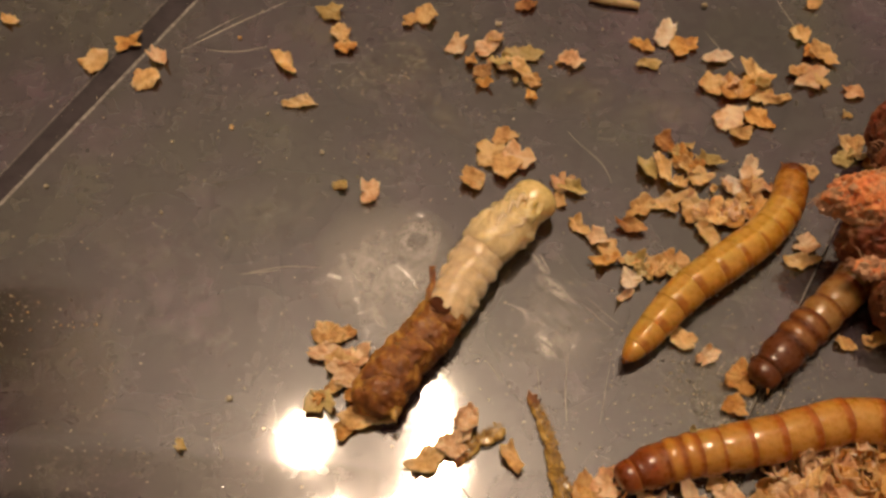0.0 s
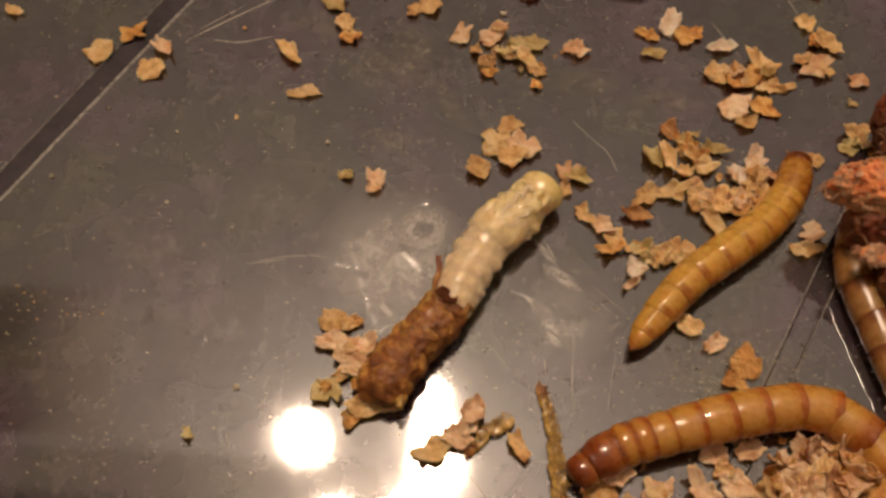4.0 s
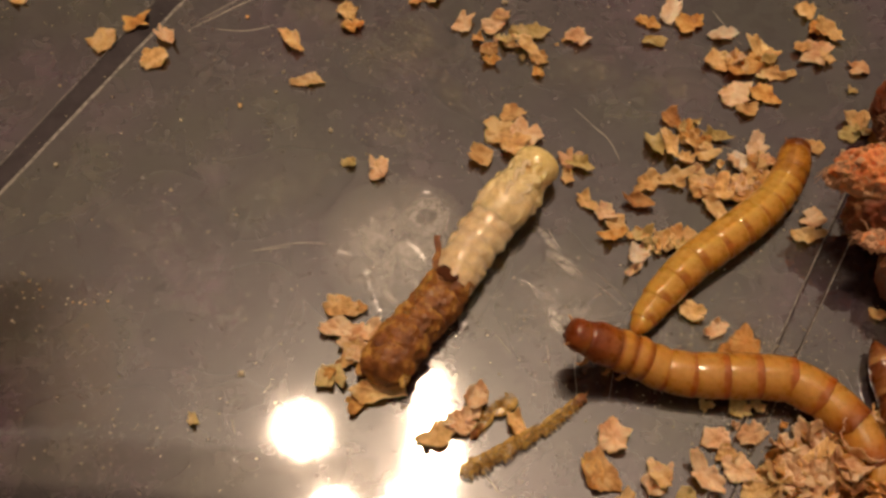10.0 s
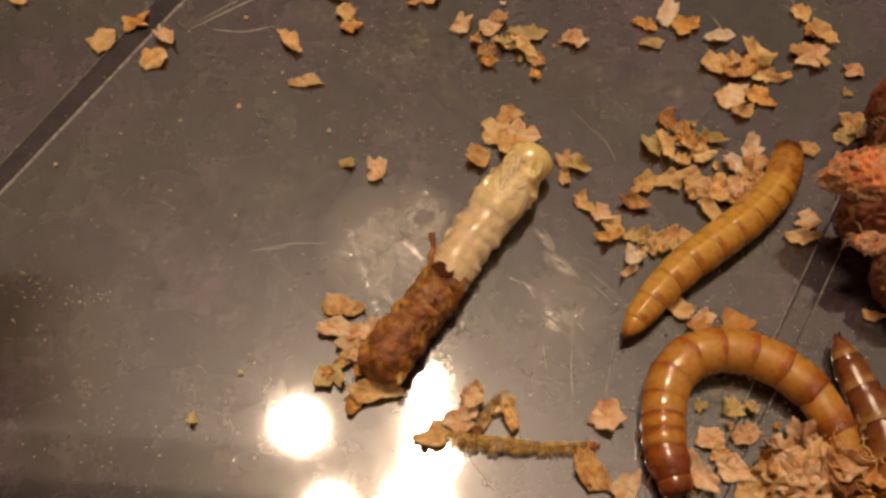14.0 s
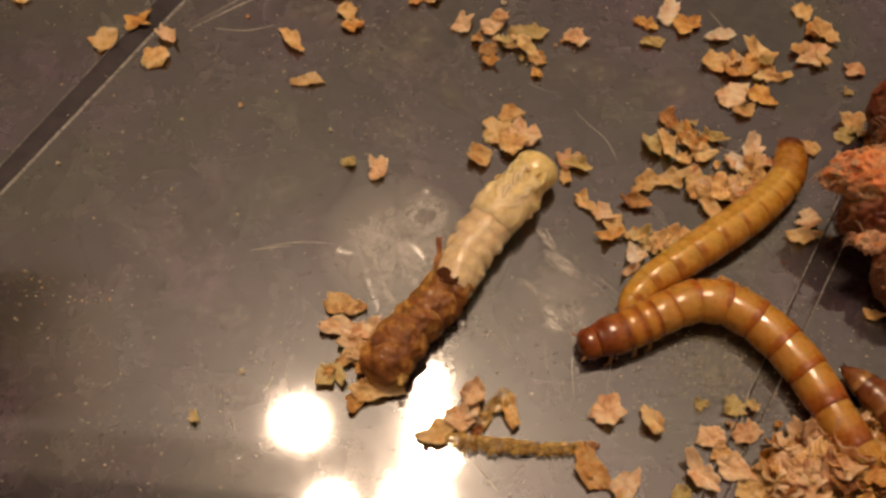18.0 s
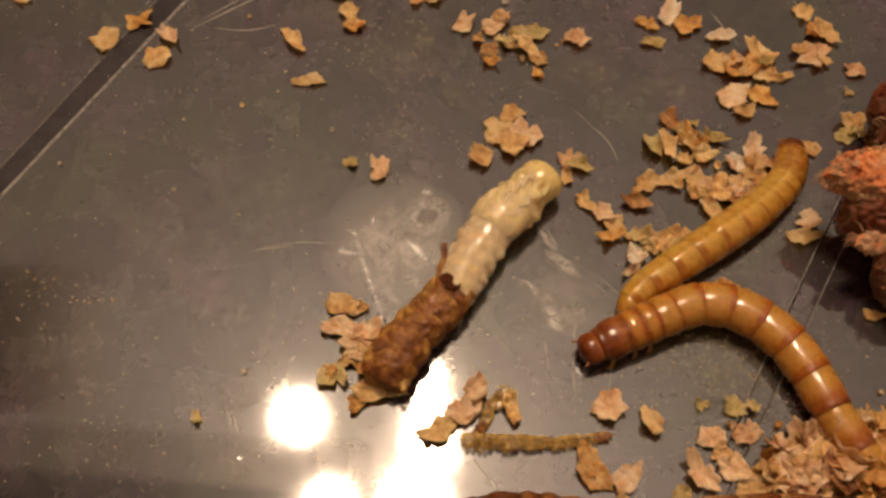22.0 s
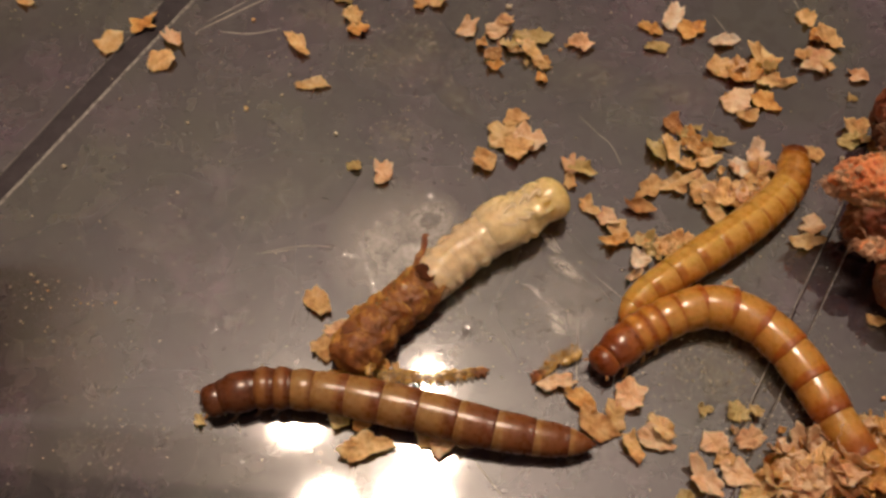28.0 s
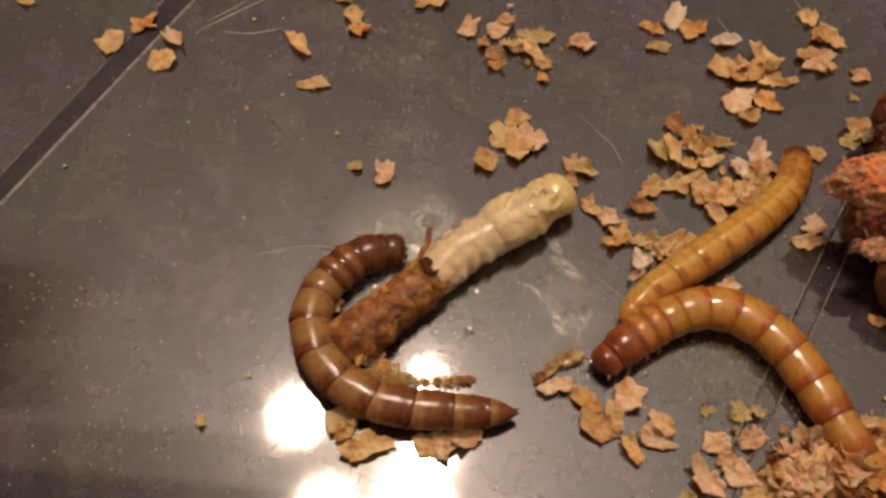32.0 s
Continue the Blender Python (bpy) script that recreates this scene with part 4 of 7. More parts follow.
pushed(2, 1.5, 0,
    (0, 17.4, -7.9, -34), (9, 17.5, -7.7, -35), (12, 17.4, -7.9, -34), (13, 17.2, -7.8, -35), (14, 17, -7.5, -46), (15.5, 16.8, -6.1, -46), (16.5, 16.7, -6, -46), (32, 16.8, -5.8, -46))
pushed(1.8, 1.2, 2,
    (0, 19, -9.3, 35), (9, 19.1, -9.3, 35), (11, 18.9, -9.3, 35), (12, 18.9, -9.1, 35), (13, 18.8, -8.6, 31), (14, 18.5, -8.4, 31), (15.5, 18.6, -6.4, 21), (16.5, 18.9, -6.1, 21), (32, 20.2, -5.4, 21))
pushed(1.7, 1.1, 0,
    (0, 29.1, -8.1, -48), (0.6, 30.9, -9.1, -48), (3, 34.8, -8.6, -49), (32, 34.4, -9.5, -48))
pushed(2.1, 1, 1,
    (0, 31.8, -7.6, 21), (0.6, 33.4, -8.9, 21), (3, 35.4, -9.5, -49), (32, 35, -10.4, -48))
pushed(2.5, 1.8, 0,
    (0, -8.5, -7.5, 0), (20, -8.4, -7.2, 0), (24.3, -8.7, -7.2, 0), (25.3, -9.1, -7, -22), (27.5, -10.5, -6.5, -37), (28.5, -10.4, -6.8, -37), (29, -9.9, -6.7, 11), (32, -10, -6.9, 11))
pushed(2.6, 2, 0,
    (0, -7.6, -9.7, 0), (20, -6.8, -11.4, 0), (24.3, -7.3, -11.5, 0), (25.3, -7.7, -11.4, 0), (27.5, -9.4, -10.6, 0), (28.5, -10, -10.3, 0), (32, -10.5, -10.7, 0))

pushed(2.4, 1.9, 3,
    (0, -8.7, -12.8, 5), (24.6, -8.7, -12.8, 5), (25.5, -9.3, -13.0, 5), (26.6, -8.1, -15.5, 20), (27.5, -8.1, -15.5, 30), (32, -8.5, -15.8, 30), shape="plate")
pushed(2.6, 1.2, 1,
    (0, -7.0, -14.6, 72), (24.6, -7.0, -14.6, 72), (25.5, -6.9, -14.9, 72), (26.6, -6.6, -15.8, 60), (27.5, -6.6, -15.8, 50), (32, -8.0, -16.5, 50), shape="fan")
pushed(3.9, 1.9, 0,
    (0, -5.4, -14.0, 5), (24.6, -5.4, -14.0, 5), (25.3, -5.6, -14.0, 5), (26.6, -6.5, -18.0, 12), (27.5, -6.5, -18.0, 14), (32, -6.5, -17.9, 14), shape="fan")
pushed(2.9, 1.5, 1,
    (0, 9.2, -19.9, -70), (9, 9.2, -19.9, -70), (14, 9.0, -19.6, -70), (21.8, 9.0, -19.0, -70), (22.5, 9.6, -19.6, -70), (24, 9.8, -17.2, -60), (25, 9.4, -16.1, -50), (27.5, 8.6, -14.4, -35), (32, 8.8, -14.4, -35), shape="plate")
pushed(2.9, 1.2, 2,
    (0, 1.6, -14.6, 61), (6, 1.5, -15.0, 61), (21.8, 1.5, -15.0, 61), (22.5, 3.2, -13.5, 70), (23.2, 9.0, -13.6, 40), (24, 8.4, -13.0, 20), (25, 6.2, -13.0, 5), (27.5, 7.1, -13.1, 4), (32, 7.0, -13.4, 4), shape="strip")


# ---- larvae ----
class Larva:
    """A chain of stiff rings under one empty, laid along a line at each time."""

    def __init__(self, root, length):
        self.root, self.length, self.rings, self.rows = root, length, [], {}

    def ring(self, ob, share, rise):
        self.rings.append((ob, share, rise))
        self.rows[ob] = []

    def at(self, t, lift, keep, *xy):
        pts = curve_points([Vector((x, y, 0)) for x, y in xy])
        total = sum((b - a).length for a, b in zip(pts, pts[1:]))
        if keep and abs(total - self.length) > 0.04 * self.length:
            if keep == "tail":
                pts.reverse()
            while total < self.length:
                pts.append(pts[-1] + (pts[-1] - pts[-4]).normalized())
                total += 1.0
            while total > self.length + 1.0:
                total -= (pts[-1] - pts[-2]).length
                pts.pop()
            if keep == "tail":
                pts.reverse()
        run = [0.0]
        for a, b in zip(pts, pts[1:]):
            run.append(run[-1] + (b - a).length)

        def spot(s):
            s = min(max(s, 0.0), 1.0) * run[-1]
            for i in range(1, len(run)):
                if run[i] >= s:
                    f = (s - run[i - 1]) / max(run[i] - run[i - 1], 1e-6)
                    return pts[i - 1].lerp(pts[i], f)
            return pts[-1]

        total_share = sum(s for _, s, _ in self.rings)
        done = 0.0
        for ob, share, rise in self.rings:
            s0, s1 = done / total_share, (done + share) / total_share
            done += share
            a, b = spot(s0), spot(s1)
            a.z, b.z = lift * max(0, 1 - s0 / 0.3) ** 1.5, lift * max(0, 1 - s1 / 0.3) ** 1.5
            d = (a - b).normalized()
            yaw, pitch = math.degrees(math.atan2(d.y, d.x)), -math.degrees(math.asin(max(-1, min(1, d.z))))
            c = (a + b) / 2
            self.rows[ob].append((t, pose(c.x * MM, c.y * MM, (c.z + rise) * MM, 0, pitch, yaw)))

    def go(self):
        for ob, rows in self.rows.items():
            walk(ob, rows)


def ring_mesh(length, front, mid, rear, flat=0.88, bumps=0.0, seed=0):
    """One body ring, front to +x; its rear lip overlaps the ring behind."""
    L = length
    st = [(-0.55 * L, rear * 0.88), (-0.60 * L, rear * 0.965), (-0.59 * L, rear * 0.983), (-0.55 * L, rear * 0.995), (-0.48 * L, rear), (-0.42 * L, rear * 0.996), (-0.36 * L, (rear + mid) / 2 * 0.998), (-0.18 * L, mid * 1.006), (0.05 * L, mid * 1.008), (0.24 * L, (mid + front) / 2 * 1.001), (0.36 * L, front * 0.989), (0.44 * L, front * 0.973), (0.54 * L, front * 0.945), (0.66 * L, front * 0.6)]
    bm = lathe(st, 40, flat)
    if bumps:
        for v in bm.verts:
            n = noise.noise(Vector((v.co.x * 0.9, v.co.y * 0.8, v.co.z * 0.8)) + Vector((seed * 3.7, seed, 0)))
            n2 = noise.noise(Vector((v.co.x * 2.2, v.co.y * 2.2, v.co.z * 2.2)) + Vector((seed, seed * 2.1, 9)))
            v.co.y *= 1 + bumps * (n + 0.5 * n2)
            v.co.z *= 1 + bumps * (n + 0.5 * n2)
    return bm


def side_ring(L, front, mid, rear):
    """One ring of a larva lying on its side: a keel along the middle, plates that bulge on one flank."""
    xs = [-0.62, -0.56, -0.50, -0.44, -0.36, -0.25, -0.12, 0.0, 0.12, 0.25, 0.36, 0.44, 0.50, 0.56, 0.66]
    st = []
    for x in xs:
        u = max(-1.0, min(1.0, x * 2))
        rr = mid + (front - mid) * max(0.0, u) ** 1.3 + (rear - mid) * max(0.0, -u) ** 1.3
        st.append((x * L, rr * (0.985 if abs(x) > 0.5 else 1.0) * (0.8 if abs(x) > 0.61 else 1.0)))
    bm = lathe(st, 56, 0.88)
    for v in bm.verts:
        u, w = v.co.x / L, v.co.y / mid
        low = max(0.0, min(1.0, (0.22 - w) / 0.3))
        plate = math.cos(math.pi * max(-0.5, min(0.5, u))) ** 0.5 if abs(u) < 0.5 else 0.0
        k = 1 + low * (0.055 * plate - 0.03)
        v.co.y *= k
        if v.co.z > 0:
            keel = math.exp(-((w - 0.05) / 0.16) ** 2)
            ditch = math.exp(-((w - 0.34) / 0.12) ** 2)
            v.co.z *= k * (1 + 0.035 * keel * (0.4 + 0.6 * plate) - 0.03 * ditch)
    return bm


def larva(name, label, length, r, body, rear_mat, head_mat, neck_mat, legs=True):
    """A mealworm: head, three leg rings, eight body rings and a pointed tail ring."""
    root = empty(name, label, "mealworm larva", "mealworm larvae")
    lv = Larva(root, length)
    share = [3.2, 5.0, 2.9, 2.8, 3.8, 4.7, 5.4, 5.8, 6.0, 6.0, 6.0, 5.4, 4.6]
    wide = [0.68, 0.83, 0.88, 0.91, 0.94, 0.97, 1.0, 1.0, 0.99, 0.97, 0.93, 0.83, 0.64]
    if body is AMBER:
        share = [2.9, 4.1, 2.5, 2.5, 3.3, 4.0, 4.5, 4.8, 5.0, 5.2, 5.6, 6.5, 7.5]
    wide[:4] = [0.78, 0.94, 0.97, 0.98] if body is BROWN else [0.72, 0.89, 0.92, 0.94]
    if body is YELLOW:
        wide[-4:] = [0.94, 0.86, 0.73, 0.52]
    if body is BROWN:
        wide[-3:] = [0.92, 0.80, 0.60]
    unit = length / sum(share)
    for i, (s, w) in enumerate(zip(share, wide)):
        L, rr = s * unit, r * w
        if i == 0:
            st = [(-0.75 * L, rr * 0.75), (-0.55 * L, rr * 0.96), (-0.2 * L, rr * 1.02), (0.1 * L, rr * 0.98), (0.28 * L, rr * 0.88), (0.40 * L, rr * 0.70), (0.47 * L, rr * 0.45), (0.50 * L, rr * 0.18)]
            ob = part("head", lathe(st, 28, 0.86), head_mat, root)
            for side in (-1, 1):
                part("jaw", tube([(0.36 * L, side * rr * 0.36, -rr * 0.25), (0.52 * L, side * rr * 0.30, -rr * 0.33), (0.60 * L, side * rr * 0.10, -rr * 0.36)], [0.16, 0.12, 0.04], 8), JAW, ob)
                part("antenna", tube([(0.30 * L, side * rr * 0.62, 0), (0.48 * L, side * rr * 0.85, 0.02), (0.62 * L, side * rr * 0.92, 0)], [0.09, 0.07, 0.05], 7), LEG, ob)
        elif i == 12:
            st = [(-0.52 * L, rr * 0.05), (-0.50 * L, rr * 0.14), (-0.36 * L, rr * 0.36), (-0.1 * L, rr * 0.72), (0.2 * L, rr * 1.0), (0.45 * L, rr * 1.11), (0.6 * L, rr * 1.0)]
            ob = part("tail_ring", lathe(st, 28, 0.88), rear_mat, root)
            for side in (-1, 1):
                part("tail_spike", tube([(-0.40 * L, side * 0.16, 0.2), (-0.56 * L, side * 0.2, 0.4)], [0.09, 0.02], 6), JAW, ob)
        else:
            nxt, prv = r * wide[i + 1], r * wide[i - 1]
            mat = head_mat if i == 1 and body is not YELLOW else neck_mat if i < (3 if body is YELLOW else 4) else rear_mat if i >= (12 if body is YELLOW else 9 if body is BROWN else 10) else body
            swell = (1.05 if body is BROWN else 1.025) if i < 5 else 1.0
            if body is YELLOW:
                bm = side_ring(L, (rr + prv) / 2, rr, (rr + nxt) / 2)
            else:
                bm = ring_mesh(L, (rr + prv) / 2 * 0.985 / swell, rr * (1 + swell) / 2, (rr + nxt) / 2 / swell, 0.88)
            ob = part("body_ring", bm, mat, root)
            if legs and i in (1, 2, 3):
                for side in (-1, 1):
                    part("leg", tube([(0.1 * L, side * rr * 0.45, -rr * 0.62), (0.16 * L, side * rr * 0.80, -rr * 0.74), (0.3 * L, side * rr * 0.98, -rr * 0.80), (0.5 * L, side * rr * 1.0, -rr * 0.86)], [0.22, 0.17, 0.12, 0.05], 8), DARK_LEG if body is BROWN else LEG, ob)
        lv.ring(ob, s, max(rr * 0.88, r * 0.72))
    return lv


amber = larva("mealworm", "large glossy amber mealworm with orange rings", 29.2, 1.69, AMBER, AMBER_REAR, AMBER_HEAD, AMBER_NECK)
brown = larva("mealworm", "dark brown banded mealworm crawling over the tub floor", 28.6, 1.58, BROWN, BROWN_REAR, BROWN_HEAD, BROWN_NECK)
yellow = larva("mealworm", "small honey yellow mealworm resting among bran flakes", 22.6, 1.52, YELLOW, YELLOW_REAR, YELLOW_HEAD, YELLOW_NECK)


def soft_ring(L, front, rear, seed):
    """One belly ring of the soft body, blending into its neighbours."""
    st = [(-0.95 * L, rear * 0.55), (-0.85 * L, rear * 0.94), (-0.6 * L, rear * 0.99), (-0.45 * L, (front + rear * 3) / 4 * 0.985), (-0.2 * L, (front + rear * 3) / 4 * 1.01), (0.0, (front + rear) / 2 * 1.012), (0.2 * L, (front * 3 + rear) / 4 * 1.01), (0.45 * L, (front * 3 + rear) / 4 * 0.985), (0.6 * L, front * 0.985), (0.85 * L, front * 0.93), (0.95 * L, front * 0.55)]
    bm = lathe(st, 36, 0.90)
    for v in bm.verts:
        q = Vector((v.co.x - 1.22 * seed, v.co.y, v.co.z))
        n = 0.07 * noise.noise(q * 0.75) + 0.05 * noise.noise(q * 1.6 + Vector((5, 1, 3)))
        v.co.y *= 1 + n
        v.co.z *= 1 + n
        if v.co.z > 0:
            v.co.z *= 1 - 0.05 * math.exp(-((abs(v.co.y) - 0.75) / 0.22) ** 2)
    return bm


def merge(bm, other):
    me = bpy.data.meshes.new("piece")
    other.to_mesh(me)
    other.free()
    bm.from_mesh(me)
    bpy.data.meshes.remove(me)


def grown(ob):
    """Melts overlapping lobes into one soft skin."""
    m = ob.modifiers.new("skin", "REMESH")
    m.mode, m.voxel_size, m.use_smooth_shade = "VOXEL", 0.09 * MM, True
    k = ob.modifiers.new("even", "SMOOTH")
    k.factor, k.iterations = 0.5, 11
    return ob


def moulting():
    """The pale soft larva, legs folded on its belly, with its crumpled husk pushed to the rear."""
    root = empty("moulting_larva", "pale cream moulting larva with a crumpled brown husk", "moulting larva")
    lv = Larva(root, 21.9)
    st = [(-4.2, 1.2), (-4.0, 1.62), (-3.5, 1.84), (-2.6, 1.98), (-1.5, 2.04), (-0.5, 1.98), (0.2, 1.86), (0.7, 1.72), (1.05, 1.64), (1.45, 1.74), (2.0, 1.84), (2.5, 1.80), (2.9, 1.58), (3.2, 1.22), (3.42, 0.70), (3.5, 0.14)]
    bm = lathe(st, 40, 0.9)
    for v in bm.verts:
        n = noise.noise(v.co * 0.55 + Vector((4, 2, 7)))
        v.co.y *= 1 + 0.06 * n
        v.co.z *= 1 + 0.06 * n - (0.10 * math.exp(-((v.co.x - 0.9) / 0.4) ** 2) if v.co.z > 0 else 0)
    lumps = random.Random(12)
    for side in (-1, 1):
        merge(bm, rough_ball((-2.2, side * 1.40, 0.45), (1.7, 0.70, 1.05), 0.14, 1.1, 11 + side, 4))
        for k, x in enumerate((0.6, -0.5, -1.6)):
            x += 0.2 * side
            knee = Vector((x + 0.15, side * 1.12, 1.32))
            merge(bm, tube([(x - 0.25, side * 0.42, 1.50), (x, side * 0.78, 1.48), knee], [0.22, 0.28, 0.24], 10))
            merge(bm, tube([knee, (x - 0.50, side * 0.80, 1.56), (x - 1.0, side * 0.46, 1.68), (x - 1.3, side * 0.26, 1.62)], [0.24, 0.22, 0.17, 0.10], 10))
        merge(bm, tube([(1.75, side * 1.05, 1.17), (1.3, side * 1.35, 1.14), (0.7, side * 1.42, 1.18), (0.2, side * 1.40, 1.20)], [0.12, 0.17, 0.15, 0.08], 8))
        merge(bm, rough_ball((1.30, side * 0.40 - 0.2, 1.48), (0.32, 0.27, 0.20), 0.25, 1.4, 30 + side, 3))
    merge(bm, rough_ball((0.15, -1.05, 1.18), (0.62, 0.52, 0.55), 0.18, 1.2, 33, 4))
    merge(bm, rough_ball((0.95, -0.55, 1.42), (0.5, 0.34, 0.30), 0.25, 1.3, 34, 4))
    for k in range(16):
        x, side = lumps.uniform(-3.6, -0.2), lumps.choice((-1, 1, 1))
        q = lumps.uniform(0.22, 0.44)
        merge(bm, rough_ball((x, side * lumps.uniform(1.72, 1.9), lumps.uniform(-0.2, 0.5)), (q * lumps.uniform(0.9, 1.7), q * 0.8, q), 0.4, 1.4, 50 + k, 3))
    front = grown(part("front_body", bm, CREAM_HEAD, root))

    def on_belly(x, y, up):
        wide = 2.02 - 0.10 * max(0.0, x)
        return (x, y, wide * 0.9 * math.sqrt(max(0.05, 1 - (y / wide) ** 2)) + up)

    for side in (-1, 1):
        for k, x in enumerate((0.55, -0.45, -1.55)):
            x += 0.30 * side + lumps.uniform(-0.2, 0.2)
            reach = lumps.uniform(0.75, 1.0) if side < 0 else lumps.uniform(0.45, 0.7)
            part("folded_leg", tube(curve_points([Vector(on_belly(x + a * lumps.uniform(0.7, 1.2), side * b * reach - 0.25, c - 0.09)) for a, b, c in ((0.0, 0.30, -0.10), (0.22, 0.72, -0.03), (0.18, 1.12, -0.02), (-0.25, 1.00, 0.0), (-0.72, 0.62, 0.0), (-1.15, 0.34, -0.06))], 5), [0.10 + 0.12 * math.sin(math.pi * min(1.0, (n + 3) / 26)) for n in range(26)], 10), CREAM_LIMB, front)
    lv.ring(front, 7.0, 1.64)
    rad = [1.82, 1.80, 1.78, 1.76, 1.74, 1.72]
    for i in range(5):
        bm = soft_ring(1.22, rad[i], rad[i + 1], i)
        for side in (-1, 1):
            if side > 0:
                merge(bm, rough_ball((-0.25 + 0.25 * (i % 3), rad[i] * 0.93, 0.15 + 0.15 * (i % 2)), (0.34, 0.30 + 0.10 * (i % 2), 0.36), 0.45, 1.4, i + 5, 3))
            merge(bm, rough_ball((-0.1 + 0.2 * ((i * 2) % 3 - 1), side * rad[i] * (0.84 + 0.03 * ((i * 3) % 4)), 0.1), (0.50 + 0.08 * (i % 3), 0.34, 0.66), 0.3, 1.2, i + side * 5, 3))
        ob = grown(part("soft_ring", bm, CREAM, root))
        lv.ring(ob, 1.22, rad[i] * 0.79)
    folds = [(1.75, 1.72), (1.75, 1.74), (1.85, 1.80), (1.75, 1.88), (1.6, 1.80)]
    for i, (L, rr) in enumerate(folds):
        line = [(-0.95, 0.8 if i < 4 else 0.25), (-0.75, 0.94 if i < 4 else 0.68), (-0.45, 1.0 if i < 4 else 0.9), (-0.15, 0.97), (0.1, 1.0), (0.4, 0.98), (0.7, 0.93), (0.9, 0.8)]
        fine = [tuple(a[n] + (b[n] - a[n]) * k / 5 for n in (0, 1)) for a, b in zip(line, line[1:]) for k in range(5)] + [line[-1]]
        bm = lathe([(x * L, f * rr) for x, f in fine], 84, 0.86)
        for v in bm.verts:
            q = v.co + Vector((i * 4.7, i * 2.3, 3))
            bent = q + 0.6 * Vector((noise.noise(q), noise.noise(q + Vector((7, 0, 0))), noise.noise(q + Vector((0, 7, 0)))))
            ridge = (1 - 2 * abs(noise.noise(bent * Vector((1.7, 1.0, 1.0)).length * 0.45))) * 0.10 + (1 - 2 * abs(noise.noise(bent * 2.0))) * 0.06
            n = noise.noise(q * 0.75) * 0.16 + ridge - 0.06 + noise.noise(q * 5.5) * 0.015
            v.co.y *= 1 + n
            v.co.z *= 1 + n
            v.co.x += 0.25 * noise.noise(q * 1.3 + Vector((9, 9, 9)))
        ob = part("husk_fold", bm, HUSK, root)
        for k in range(5):
            a = 0.2 + k * 0.62 + 0.5 * noise.noise(Vector((k * 3.1, i * 1.7, 2)))
            bm = flake_mesh(1.3 + 0.4 * (k % 3), 1.0 + 0.3 * (k % 2), i * 31 + k, 0.5, ("star", "plate", "cross")[(i + k) % 3])
            turn = pose(0, 0, 0, 0, 0, 50 * k)
            seat = Matrix.Translation((0.7 * noise.noise(Vector((k * 1.7, i * 2.3, 1))), math.cos(a) * rr * 0.96, math.sin(a) * rr * 0.84)) @ Matrix.Rotation(a - math.pi / 2, 4, "X") @ turn @ Matrix.Translation((0, 0, -0.30))
            for v in bm.verts:
                v.co.z = v.co.z * 0.6 - 0.5 * v.co.y ** 2 / rr
            bmesh.ops.transform(bm, matrix=seat, verts=bm.verts)
            part("husk_flap", bm, GOLD_SKIN if (i + 2 * k) % 4 == 0 else HUSK, ob)
        if i == 0:
            part("husk_hole", rough_ball((0.55, 0.20, rr * 0.86), (0.62, 0.80, 0.16), 0.35, 1.6, 4, 4), HOLE_SHADE, ob, "torn hole of the husk, its shade painted dark brown")
            part("husk_shred", tube([(0.8, 1.35, 0.9), (1.5, 1.8, 0.7), (2.1, 1.95, 0.8), (2.6, 2.35, 1.0), (3.0, 2.75, 0.9), (3.3, 2.6, 0.8)], [0.24, 0.28, 0.20, 0.25, 0.19, 0.08], 9), HUSK, ob)
        if i == 4:
            for k in range(3):
                part("gold_flap", rough_ball((-0.6 + 0.5 * k, -rr * 0.95 + 0.2 * k, 0.5 - 0.2 * k), (0.5, 0.32, 0.22), 0.5, 1.5, 40 + k, 3), GOLD_SKIN, ob, "translucent golden flap of husk")
        lv.ring(ob, L, rr * 0.75)
    return lv


pale = moulting()


# ---- shed skins ----
def shed_skin(name, length, rings, r, bend, label):
    root = empty(name, label, "shed skin")
    for i in range(rings):
        f = (i + 0.5) / rings
        x = (0.5 - f) * length
        y = bend * (1 - (2 * f - 1) ** 2)
        rr = r * (1.15 - 0.55 * f ** 1.5)
        L = length / rings
        rr *= 1 + 0.3 * noise.noise(Vector((i * 1.3, length, 4)))
        y += 0.28 * noise.noise(Vector((i * 0.9, length, 1)))
        bm = ring_mesh(L * 1.25, rr * 0.95, rr, rr * 0.97 if i < rings - 1 else rr * 0.35, 0.5, 0.42, i + length)
        for v in bm.verts:
            v.co.x += 0.25 * noise.noise(v.co * 1.6 + Vector((i * 3, 1, length)))
            v.co.z += 0.22 * noise.noise(v.co * 2.4 + Vector((i * 5, 7, length)))
        for k in range(2):
            merge(bm, rough_ball((L * (0.25 - 0.5 * k), rr * 0.95, -rr * 0.1), (0.15, 0.2, 0.1), 0.4, 1.5, i * 3 + k, 2))
        ob = part("skin_ring", bm, SHED if i < rings - 1 else HUSK, root)
        ob.matrix_basis = pose(x * MM, y * MM, rr * 0.75 * MM, 0, 0, math.degrees(math.atan2(-bend * 4 * (2 * f - 1) / length * -1, 1)) * 0.8)
    return root


long_skin = shed_skin("shed_skin", 10.2, 12, 0.52, 0.4, "long golden brown shed skin, crumpled and ringed")
short_skin = shed_skin("shed_skin", 4.0, 5, 0.46, 0.3, "short golden brown shed skin beside bran flakes")

# ---- reddish vegetable piece ----
chunk = empty("dried_carrot_piece", "lumpy dried red orange carrot piece on the tub floor", "vegetable piece")
LUMPS = []


